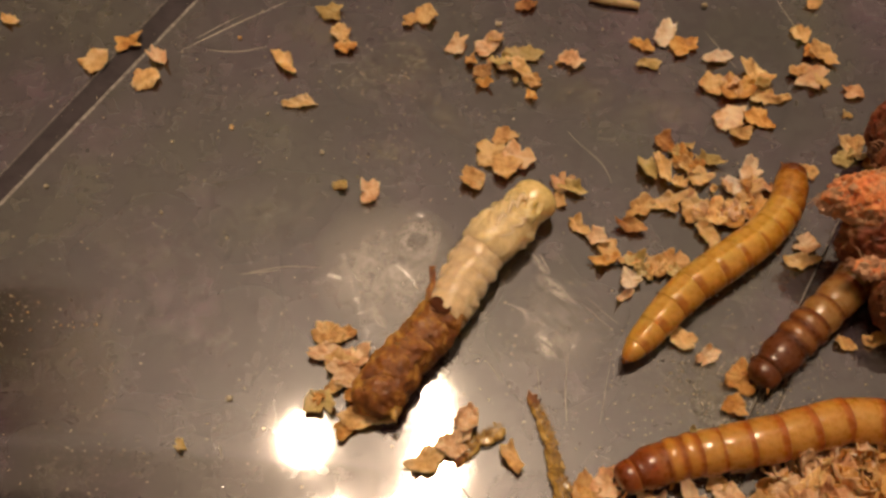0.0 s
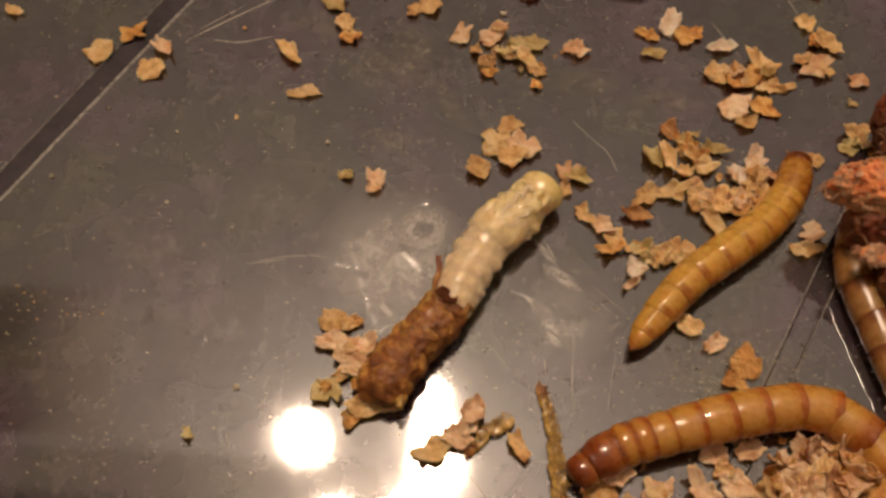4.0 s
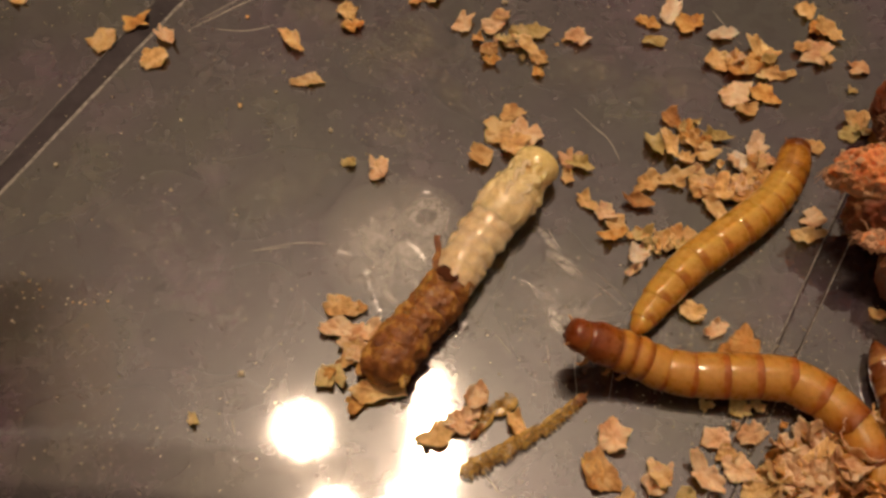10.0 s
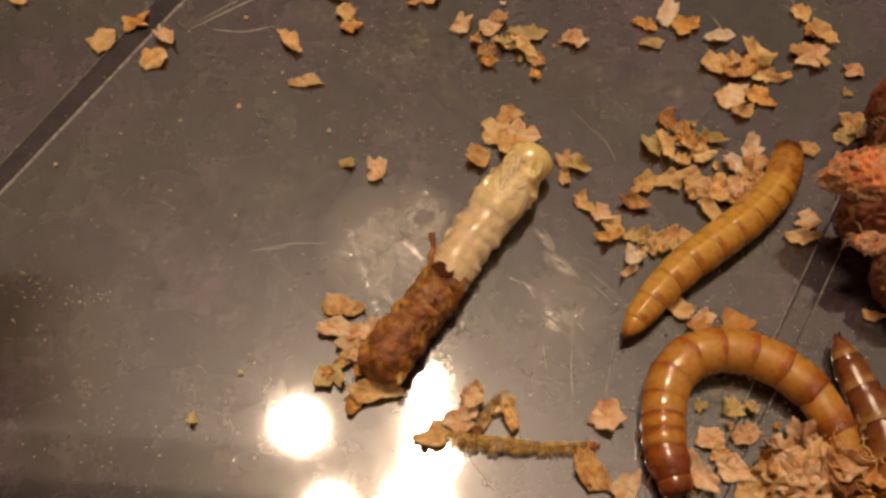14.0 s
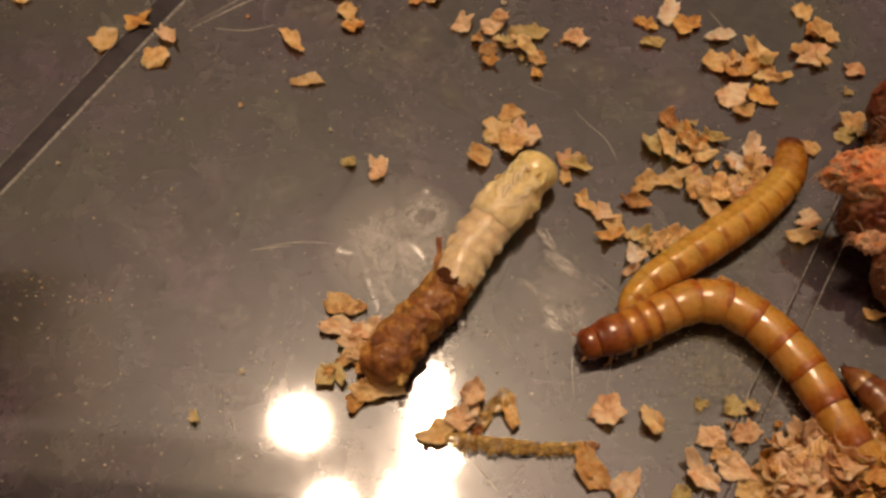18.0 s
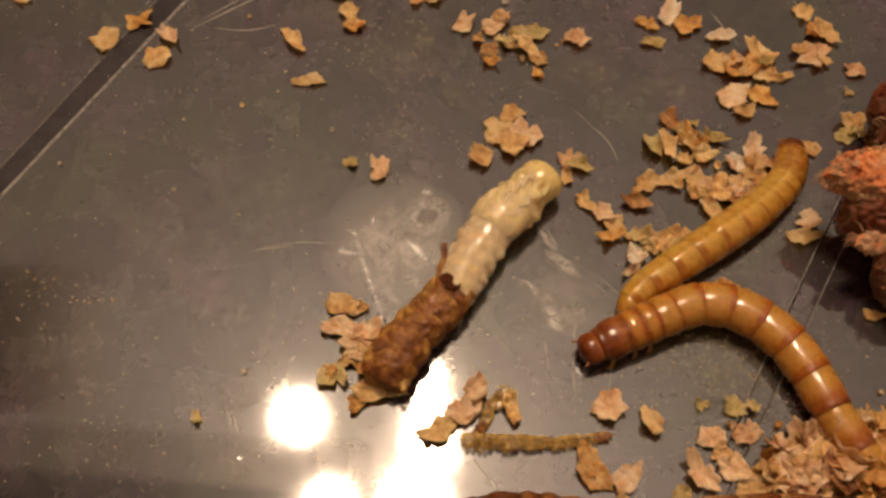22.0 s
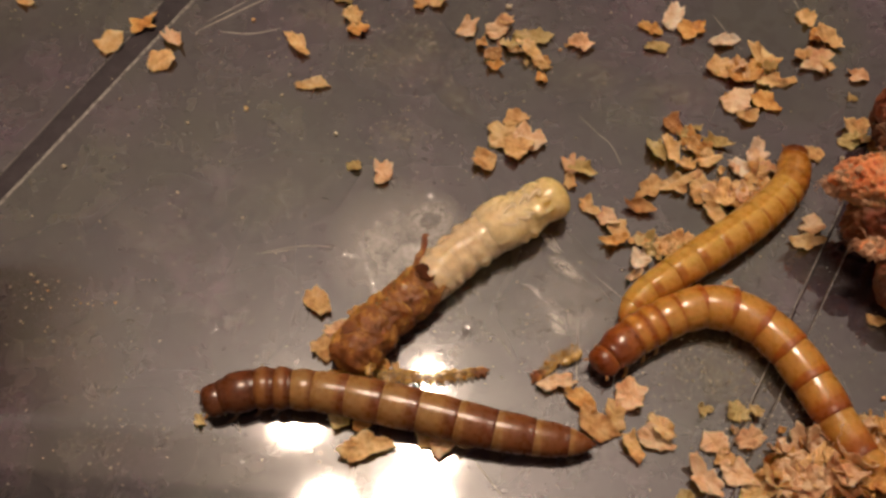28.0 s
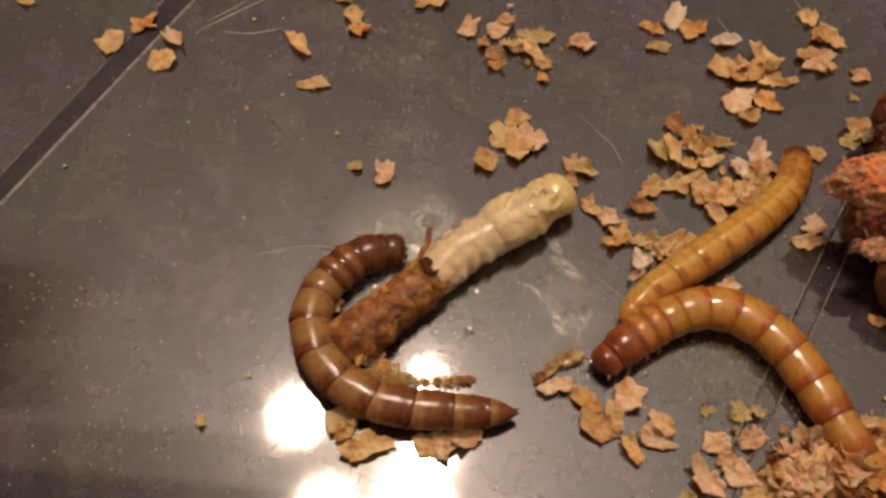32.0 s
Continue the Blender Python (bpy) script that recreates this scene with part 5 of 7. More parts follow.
def gnawed(center, radii, amount, seed):
    """A chewed lump: pits and ridges at three scales."""
    bm = bmesh.new()
    bmesh.ops.create_icosphere(bm, subdivisions=6, radius=1.0)
    shift = Vector((seed * 7.3, seed * 3.1, seed * 5.7))
    for v in bm.verts:
        d = v.co.normalized()
        q = Vector((d.x * radii[0], d.y * radii[1], d.z * radii[2])) + shift
        n = noise.noise(q * 0.35) + 0.55 * (1 - 2 * abs(noise.noise(q * 0.8))) + 0.30 * (1 - 2 * abs(noise.noise(q * 1.9))) + 0.16 * noise.noise(q * 4.5)
        p = d * (1 + amount * n)
        v.co = Vector(center) + Vector((p.x * radii[0], p.y * radii[1], p.z * radii[2]))
    return bm


def lump(name, x, y, z, radii, amount, seed, mat):
    LUMPS.append(((x, y, z), radii, mat))
    part(name, gnawed((x, y, z), radii, amount, seed), mat, chunk)


for nm, x, y, z, radii, seed, mat in (
    ("flesh", 32.3, 0.3, 6.6, (4.4, 2.1, 1.9), 2, CARROT), ("knob", 28.5, 0.5, 5.6, (1.25, 0.85, 0.8), 12, CRUST), ("crust", 30.6, -0.75, 6.2, (1.9, 0.95, 0.9), 9, CRUST),
    ("underside", 33.2, -1.6, 4.0, (4.0, 2.4, 3.4), 6, CARROT_SHADED), ("upper_lobe", 34.9, 7.6, 4.6, (2.4, 2.4, 3.8), 5, CARROT_SHADED), ("upper_ridge", 34.2, 4.0, 5.6, (2.0, 1.9, 2.4), 21, CARROT_SHADED),
    ("lower_ledge", 30.9, -4.25, 4.6, (1.9, 0.75, 0.55), 8, CARROT), ("lower_lobe", 33.0, -6.2, 3.0, (2.1, 2.3, 2.9), 18, CARROT_SHADED), ("lower_knob", 31.9, -6.0, 4.2, (0.9, 0.8, 0.7), 23, CARROT),
    # bulk out of view, added to deepen the shadow beneath the piece
    ("unseen_shading_end", 38.6, -0.53, 6.5, (5.4, 5.4, 5.8), 14, CARROT_SHADED)):
    lump(nm, x, y, z, radii, 0.2, seed, mat)


def crumbly(name, lumps, mat, count, seed):
    """Crumbs stuck all over the lumps' upper sides, joined into one part."""
    r = random.Random(seed)
    base = bmesh.new()
    bmesh.ops.create_icosphere(base, subdivisions=1, radius=1.0)
    shape = [tuple(v.co) for v in base.verts]
    tris = [tuple(v.index for v in f.verts) for f in base.faces]
    base.free()
    verts, faces = [], []
    for _ in range(count):
        (x, y, z), rad, _m = r.choice(lumps)
        d = Vector((r.gauss(-0.4, 1), r.gauss(0, 1), r.gauss(0.35, 0.8))).normalized()
        f = r.uniform(0.92, 1.08)
        c = Vector((x + d.x * rad[0] * f, y + d.y * rad[1] * f, z + d.z * rad[2] * f))
        q = 0.07 + 0.34 * r.random() ** 2.5
        i = len(verts)
        for v in shape:
            k = q * r.uniform(0.55, 1.25)
            verts.append(tuple(MM * (c[n] + v[n] * k) for n in range(3)))
        faces += [tuple(i + n for n in t) for t in tris]
    me = bpy.data.meshes.new(name)
    me.from_pydata(verts, [], faces)
    me.materials.append(mat)
    ob = tagged(new(name, me), kind="stuff")
    ob.parent = chunk
    return ob


crumbly("crumb_coating", LUMPS[:1], CARROT, 600, 3)
crumbly("crumb_coating", LUMPS[:3] + LUMPS[6:7], CRUST, 800, 4)
crumbly("crumb_coating", LUMPS[3:6] + LUMPS[7:9], CARROT_SHADED, 900, 5)
hair = random.Random(8)
for k in range(44):
    (x, y, z), rad, _m = hair.choice(LUMPS[:3] + LUMPS[5:7])
    a = hair.uniform(2.2, 4.4)
    p = Vector((x + math.cos(a) * rad[0], y + math.sin(a) * rad[1], z + hair.uniform(-0.3, 0.7) * rad[2]))
    q = p + Vector((hair.uniform(-1.2, -0.3), hair.uniform(-0.6, 0.9), hair.uniform(-0.3, 0.6)))
    part("fibre", tube([p, (p + q) / 2 + Vector((0, 0.2, 0.15)), q], [0.06, 0.04, 0.02], 5), CRUST, chunk)

# ---- unseen boards added overhead to darken the reflections in the plastic ----
def overhead(name, corners, z, thick, mat, label):
    bm = bmesh.new()
    low = [bm.verts.new((x * 1000, y * 1000, z * 1000)) for x, y in corners]
    top = [bm.verts.new((x * 1000, y * 1000, z * 1000 + thick)) for x, y in corners]
    bm.faces.new(low[::-1])
    bm.faces.new(top)
    for k in range(len(low)):
        bm.faces.new((low[k], low[(k + 1) % len(low)], top[(k + 1) % len(low)], top[k]))
    return tagged(linked(name, bm, mat, False), label, "cabinet", kind="structure")


overhead("trim_added_board", [(-0.924, 0.829), (-0.619, 0.811), (-0.408, 0.798), (-0.229, 0.784), (-0.118, 0.777), (-0.113, 0.45), (-0.878, 0.45)], 2.2, 30, ADDED_BOARD, "unseen brown board, added to dim a band of the floor's reflection")
overhead("trim_added_beam", [(-0.60, 0.342), (-0.40, 0.323), (-0.266, 0.311), (-0.128, 0.299), (-0.10, 0.10), (-0.56, 0.10)], 1.0, 25, WOOD, "unseen dark beam, added for a black stripe in the floor's reflection")
# unseen slats, thinning to the right so the added mirrored darkness fades softly
for k in range(18):
    x0, x1 = (-0.80, -0.497) if k == 0 else (-0.497 + 0.008 * k - 0.0072 * (1 - k / 18), -0.497 + 0.008 * k)
    overhead("trim_dimming_slat", [(x0, 0.455), (x1, 0.455), (x1 - 0.04, 0.64), (x0 - 0.04, 0.64)], 1.2, 6, DIMMING_BROWN, "unseen brown slat, added to fade the floor's left reflection darker")


# ---- marks on the tub floor ----
def mark(name, points, width, mat, z=0.012, parent=None):
    """A thin flat streak, tapered at both ends."""
    pts = curve_points([Vector((x, y, 0)) for x, y in points], 6) if len(points) > 2 else [Vector((points[0][0] + (points[1][0] - points[0][0]) * k / 8, points[0][1] + (points[1][1] - points[0][1]) * k / 8, 0)) for k in range(9)]
    bm = bmesh.new()
    rows = []
    for i, p in enumerate(pts):
        d = (pts[min(i + 1, len(pts) - 1)] - pts[max(i - 1, 0)]).normalized()
        side = Vector((-d.y, d.x, 0))
        f = i / (len(pts) - 1)
        w = width * (0.15 + 0.85 * math.sin(math.pi * f) ** 0.5) * (1 + 0.5 * noise.noise(p * 2.0)) / 2
        rows.append([bm.verts.new(p - side * w + Vector((0, 0, z * 0.2))), bm.verts.new(p + Vector((0, 0, z))), bm.verts.new(p + side * w + Vector((0, 0, z * 0.2)))])
    for a, b in zip(rows, rows[1:]):
        bm.faces.new((a[0], a[1], b[1], b[0]))
        bm.faces.new((a[1], a[2], b[2], b[1]))
    return part(name, bm, mat, parent or TUB)


# worn edges of the two grooves
def worn_edge(line, offset, width, height, mat):
    x0, x1 = along(line, offset)
    bm = bmesh.new()
    cols = []
    for dx, z in ((-width / 2, 0.004), (-width / 4, height), (width / 4, height), (width / 2, 0.004)):
        cols.append([bm.verts.new((x0 + (x1 - x0) * k / 200 + dx * (1 + 0.35 * noise.noise(Vector((k * 0.9, offset, dx)))), -REACH + 2 * REACH * k / 200, z)) for k in range(201)])
    for a, b in zip(cols, cols[1:]):
        for k in range(200):
            bm.faces.new((a[k], b[k], b[k + 1], a[k + 1]))
    part("groove_edge", bm, mat, TUB)


worn_edge(LEFT_OUT, -0.05, 0.09, 0.03, WORN)
worn_edge(LEFT_IN, 0.10, 0.34, 0.05, WORN)
(gx0, gx1), (gx2, gx3) = along(LEFT_OUT, 0.08), along(LEFT_IN, -0.15)
bm = bmesh.new()
cols = [[bm.verts.new((a + (b - a) * k / 40, -REACH + 2 * REACH * k / 40, -0.085)) for k in range(41)] for a, b in ((gx0, gx1), (gx2, gx3))]
for k in range(40):
    bm.faces.new((cols[0][k], cols[1][k], cols[1][k + 1], cols[0][k + 1]))
part("groove_floor", bm, MATTE, TUB)
worn_edge(RIGHT_IN, -0.04, 0.13, 0.03, WORN)
worn_edge(RIGHT_OUT, 0.04, 0.11, 0.03, WORN)

for pts, w in (
    ([(-22.17, 19.04), (-17.68, 22.01), (-13.51, 24.55)], 0.12), ([(-20.05, 19.17), (-17.42, 18.94), (-14.85, 19.56)], 0.10), ([(-21.33, 20.14), (-17.28, 23.07)], 0.07),
    ([(10.94, 9.43), (12.43, 7.77), (13.19, 5.76)], 0.07), ([(9.87, 10.84), (11.16, 9.27)], 0.05), ([(28.73, 24.85), (30.28, 20.46)], 0.07),
    ([(22.14, 21.27), (24.33, 17.28)], 0.08), ([(21.26, 7.23), (23.4, 6.15)], 0.05), ([(-14.77, -2.19), (-11.83, -1.7), (-9.27, -1.79)], 0.07),
    ([(-15.48, -2.39), (-12.27, -1.99)], 0.09), ([(4.72, -4.92), (5.46, -5.15), (6.02, -5.95), (6.25, -6.69)], 0.07),
):
    mark("scratch", pts, w, SCRATCH)
for pts, w in (
    ([(10.42, -4.19), (12.78, -6.53)], 0.05), ([(-1.89, -13.99), (-1.29, -14.43), (-0.69, -15.38), (-0.09, -15.94)], 0.06), ([(1.07, -18.88), (2.97, -21.44)], 0.09),
    ([(11.95, -9.5), (10.8, -14.72)], 0.05), ([(9, -7.24), (8.51, -13.02)], 0.05), ([(-15.71, -15.92), (-15.43, -16.97)], 0.10), ([(-13.64, -13.98), (-13.08, -13.19)], 0.10),
    ([(21.27, -14.02), (19.53, -18.29)], 0.08),
    ([(6.82, -0.64), (7.2, -1.65), (7.82, -2.39)], 0.06), ([(7.17, -0.49), (7.96, -2.14)], 0.08), ([(6.99, -2.64), (9.27, -4.93)], 0.06), ([(7.25, -2.49), (8.41, -3.37), (9.62, -4.78)], 0.06), ([(6.88, -2.98), (7.74, -3.96)], 0.05), ([(7.8, -2.69), (9.79, -4.83)], 0.07),
):
    mark("scratch", pts, w, SCRATCH)
for pts, w in (
    ([(6.61, -9.99), (6.79, -12.24)], 0.05), ([(8.55, -11.57), (8.59, -14.44)], 0.07), ([(10.46, -5.07), (11.96, -6.74)], 0.06), ([(3.09, -9.53), (4.08, -11.12)], 0.05), ([(-3.46, -1.69), (-2.77, -2.39), (-2.12, -3.27)], 0.12),
):
    mark("scratch", pts, w, SCRATCH)
for a, b, w in (((-3.43, -1.58), (-2.09, -3.27), 0.4), ((14.12, -7.91), (14.46, -8.82), 0.3)):
    mark("scuff", [a, b], w, SCUFF)

# frosted ring with its dimple
gx, gy = (-2.05, 0.51)
bm = bmesh.new()
loops = []
for rr, z in ((0.02, -0.02), (0.45, -0.012), (0.72, 0.006), (0.85, 0.05), (1.05, 0.055), (1.3, 0.03), (1.6, 0.02), (1.85, 0.03), (2.05, 0.02), (2.4, 0.012), (2.9, 0.004)):
    loops.append([bm.verts.new((rr * math.cos(k * math.tau / 48), rr * math.sin(k * math.tau / 48), z + 0.14)) for k in range(48)])
for a, b in zip(loops, loops[1:]):
    for k in range(48):
        bm.faces.new((a[k], a[(k + 1) % 48], b[(k + 1) % 48], b[k]))
bm.faces.new(loops[0])
ring = part("moulding_ring", bm, FROSTED, TUB)
ring.matrix_basis = pose(gx * MM, gy * MM, 0)

# dried pale film and painted wet sheen round the ring
def film_and_sheen(cx0, cy0, rx, ry, seed, turn, mat):
    bm = bmesh.new()
    mid = bm.verts.new((0, 0, 0.010 + 0.004 * seed))
    rim = []
    for k in range(60):
        a = k * math.tau / 60
        f = 1 + 0.3 * noise.noise(Vector((math.cos(a) * 1.5, math.sin(a) * 1.5, seed)))
        rim.append(bm.verts.new((rx * f * math.cos(a), ry * f * math.sin(a), 0.006 + 0.004 * seed)))
    for k in range(60):
        bm.faces.new((mid, rim[k], rim[(k + 1) % 60]))
    ob = part("film_and_sheen", bm, mat, TUB)
    ob.matrix_basis = pose(cx0 * MM, cy0 * MM, 0, 0, 0, turn)


film_and_sheen(8.17, -7.24, 5.0, 6.0, 2, 0, FILM)
# whitish smears; those along the wet trail paint its broken sparkle
for x, y, rx, ry, turn, sd in ((-4.97, -5.82, 2.2, 0.7, -58, 11), (-6.4, -2.32, 1.8, 0.5, -60, 12), (-2.83, -2.32, 1.7, 0.5, -38, 13), (7.2, -1.65, 1.9, 0.5, -55, 26), (8.31, -3.67, 2.6, 0.8, -42, 27), (7.37, -8.25, 2.0, 1.0, -60, 17)):
    film_and_sheen(x, y, rx, ry, sd, turn, FILM_AND_GLINT)
for x, y, rx, ry, turn, sd in ((-4.76, 16.63, 5.5, 3.5, 0, 3), (-5.11, 8.86, 3.0, 2.0, 0, 4), (21.78, -10, 6.0, 6.0, 0, 6), (-10.88, 20.92, 6.0, 3.0, 0, 8), (17.79, -12.26, 6.5, 5.0, 0, 31), (-0.42, 12.99, 4.6, 1.3, -50, 33), (17.77, 12.74, 4.5, 2.5, 0, 34), (-2.78, 18.63, 4.5, 2.2, -35, 35), (11.2, 14.6, 5.0, 2.4, 10, 36)):
    film_and_sheen(x, y, rx, ry, sd, turn, FILM_DUST)
# wide fan whose pale grey paints the wet film's brighter reflection
film_and_sheen(-4.29, -1.64, 8.0, 9.0, 16, 15, FILM_SHEEN)
for x, y, rx, ry, turn, sd in ((-17.4, -7.8, 6.5, 4.2, 20, 21), (-22.5, -1.5, 7.0, 5.0, 40, 22), (-15.8, -14.2, 2.6, 1.2, 0, 23), (-14.0, 3.0, 6.0, 4.0, 20, 24)):
    film_and_sheen(x, y, rx, ry, sd, turn, FILM_MIST)
for x, y, rx, ry, turn, sd in ((-24.6, -17.5, 6.0, 4.5, 0, 37), (-31.2, -4.8, 4.0, 5.0, 0, 38)):
    film_and_sheen(x, y, rx, ry, sd, turn, FILM_BROWN)

# wet trail beside the moulting larva
def wet(points, radius, name="wet_trail"):
    pts = curve_points([Vector((x, y, 0)) for x, y in points], 10)
    bm = tube(pts, [radius * (0.45 + 0.55 * abs(noise.noise(p * 1.7))) for p in pts], 10)
    for v in bm.verts:
        v.co.z = max(v.co.z, 0.0) * 0.7 + 0.008
    ob = linked(name, bm, WATER)
    ob.visible_shadow = False
    return ob


puddle = empty("wet_patch", "thin clear wet trail with droplets beside the larva", "liquid")
for pts, rr in (([(-7.87, 1.65), (-7.63, -0.11)], 0.12),
                ([(-3.73, -1.58), (-2.95, -2.31), (-2.01, -3.27)], 0.16), ([(-2.51, 2.73), (-2.07, 2.79), (-1.63, 2.63)], 0.14), ([(-6.34, -0.01), (-5.91, -0.05)], 0.12),
                ([(4.93, -4.92), (5.54, -5.29), (6.09, -6.32)], 0.10), ([(7.02, -8.25), (7.46, -9.28)], 0.12), ([(10.09, -9.95), (10.66, -10.48)], 0.12), ([(8.14, -7.92), (8.73, -8.61)], 0.08),
                ([(-0.86, -5.8), (-0.22, -5.32), (0.08, -5.08)], 0.12), ([(1.05, -5.32), (1.6, -5.93)], 0.16), ([(14.18, -7.22), (14.45, -7.91)], 0.06)):
    ob = wet(pts, rr)
    ob.parent = puddle
for x, y, rr in ((1.69, -6.33, 0.22), (0.68, -8.71, 0.40), (1.42, -7.8, 0.12), (0.38, -9.29, 0.16), (-0.11, -7.44, 0.20), (-0.44, -6.51, 0.26), (0.1, -9.53, 0.14), (3.33, -7.16, 0.10), (-3.11, -0.1, 0.10), (-6.82, 3.75, 0.12), (-6.04, -2.56, 0.12)):
    bm = bmesh.new()
    bmesh.ops.create_icosphere(bm, subdivisions=3, radius=rr)
    for v in bm.verts:
        v.co.z = max(v.co.z * 0.6, 0.0) + 0.008
    bmesh.ops.translate(bm, verts=bm.verts, vec=(x, y, 0))
    part("droplet", bm, WATER, puddle).visible_shadow = False

def wet_film(points, width, seed):
    """A thin rippled smear of clear liquid along a line."""
    pts = curve_points([Vector((x, y, 0)) for x, y in points], 44)
    bm = bmesh.new()
    rows = []
    for i, p in enumerate(pts):
        d = (pts[min(i + 1, len(pts) - 1)] - pts[max(i - 1, 0)]).normalized()
        side = Vector((-d.y, d.x, 0))
        f = i / (len(pts) - 1)
        w = 0.5 * width * (0.2 + 0.8 * math.sin(math.pi * f) ** 0.6) * (1 + 0.55 * noise.noise(p * 0.9 + Vector((seed, 0, 0))))
        row = []
        for k in range(9):
            u = k / 4 - 1
            q = p + side * w * u * 0.5
            z = 0.035 * (1 - u * u) * min(1.0, max(0.0, 0.15 + 2.6 * noise.noise(p * 1.9 + Vector((seed, 3, 1))))) * (1 + 0.5 * noise.noise(q * 2.2 + Vector((0, seed, 2))) + 0.5 * noise.noise(q * 6.0 + Vector((0, seed, 7))) + 0.25 * noise.noise(q * 12.0 + Vector((0, seed, 9))))
            row.append(bm.verts.new((q.x, q.y, 0.13 + max(z, 0))))
        rows.append(row)
    for a, b in zip(rows, rows[1:]):
        for k in range(8):
            bm.faces.new((a[k], a[k + 1], b[k + 1], b[k]))
    part("wet_smear", bm, SMEAR, puddle).visible_shadow = False


for sd, (pts, w) in enumerate((
    ([(-7.80, -0.17), (-7.21, -2.50), (-6.61, -4.34), (-6.15, -5.77), (-5.57, -7.41), (-4.96, -8.93)], 0.34), ([(-6.51, 0.62), (-6.19, 0.11), (-5.92, 0.01)], 0.4),
    ([(-3.81, -1.59), (-3.2, -1.99), (-2.68, -2.59), (-2.16, -3.27)], 0.5), ([(-2.48, 2.68), (-2.04, 2.74), (-1.64, 2.63)], 0.4), ([(4.66, -4.93), (5.12, -5.17), (5.67, -5.31), (6.35, -6.27)], 0.35), ([(6.86, -7.21), (7.13, -7.68), (7.33, -7.96)], 0.7), ([(7.13, -8.7), (7.44, -9.17), (7.75, -9.63)], 0.7),
    )):
    wet_film(pts, w, sd)
for sd, (pts, w) in enumerate((
    ([(8.77, -6.27), (8.95, -7.45), (9.32, -8.38), (9.61, -9.17)], 0.4), ([(7.23, -5.55), (7.64, -6.03), (7.83, -6.36)], 0.7), ([(8.25, -6.36), (8.67, -6.55), (9.01, -6.46)], 0.5), ([(-18.32, -9.15), (-18.04, -9.01), (-17.73, -8.78)], 0.4), ([(-15.89, -16.13), (-15.7, -16.55), (-15.59, -16.89)], 0.4),
    ([(-2.9, -14.43), (-1.89, -14.95), (-0.89, -16.15)], 0.4), ([(-15.38, -18.64), (-15.11, -19.06), (-14.88, -18.89)], 0.5), ([(-7.5, -2.78), (-8.28, -2.68), (-8.89, -2.39)], 0.4))):
    wet_film(pts, w, sd + 8)

beads = random.Random(5)
LINE = curve_points([Vector((x, y, 0)) for x, y in ((-7.80, -0.17), (-7.21, -2.50), (-6.61, -4.34), (-6.15, -5.77), (-5.57, -7.41), (-4.96, -8.93))], 6)
for p in LINE:
    rr = 0.07 + 0.10 * beads.random() ** 2
    bm = bmesh.new()
    bmesh.ops.create_icosphere(bm, subdivisions=2, radius=rr)
    bx, by = p.x + beads.gauss(0, 0.10), p.y + beads.gauss(0, 0.2)
    for v in bm.verts:
        v.co = Vector((v.co.x * 0.8 + bx, v.co.y * 1.5 + by, max(v.co.z * 0.7, 0.0) + 0.008))
    part("droplet", bm, WATER, puddle).visible_shadow = False
for x, y, sx, sy, n in ((-6.18, -4.95, 0.9, 2.6, 16), (-4.06, -5.88, 1.0, 1.2, 10), (7.95, -7.7, 1.6, 2.2, 16), (10.48, -10.17, 0.8, 0.6, 8), (-4.45, 11.81, 1.6, 1.2, 12), (0.4, -7.44, 1.4, 1.6, 12), (-2.91, 0.4, 2.2, 2.4, 14)):
    for _ in range(n):
        rr = 0.035 + 0.10 * beads.random() ** 2.5
        bm = bmesh.new()
        bmesh.ops.create_icosphere(bm, subdivisions=2, radius=rr)
        bx, by = beads.gauss(x, sx * 0.5), beads.gauss(y, sy * 0.5)
        for v in bm.verts:
            v.co = Vector((v.co.x + bx, v.co.y * 0.8 + by, max(v.co.z * 0.7, 0.0) + 0.008))
        part("droplet", bm, WATER, puddle).visible_shadow = False

# single crumbs that stand out, then the fine dust with painted glints
def crumbs(rows):
    """Single crumbs: place, radius, tan (1) or pale (0)."""
    for x, y, rr, tan in rows:
        body = rough_ball((x, y, rr * 0.7), (rr, rr * 0.8, rr * 0.7), 0.5, 1.5, x, 3)
        tagged(linked("crumb", body, BRAN[0] if tan else SPECK), "tiny tan bran crumb" if tan else "tiny pale bran crumb", "crumb", "crumbs on the tub floor")


crumbs(((-28.64, -6.88, 0.05, 0), (-28.16, -6.69, 0.07, 1), (-27.61, -6.74, 0.09, 0), (-27.21, -6.88, 0.05, 1), (-26.57, -6.69, 0.07, 0), (-25.57, -6.64, 0.09, 1), (-32.01, -4.35, 0.05, 0), (-31.62, -4.93, 0.07, 1), (-31.0, -5.17, 0.09, 0), (-31.97, -5.88, 0.05, 1), (-31.06, -6.36, 0.07, 0), (-30.75, -5.65, 0.09, 1), (-32.2, -7.06, 0.05, 0), (-30.32, -7.06, 0.07, 1), (-32.33, -8.22, 0.09, 0), (-30.12, -4.84, 0.05, 1), (-31.21, 5.41, 0.17, 0), (-21.93, 3.04, 0.13, 0)))
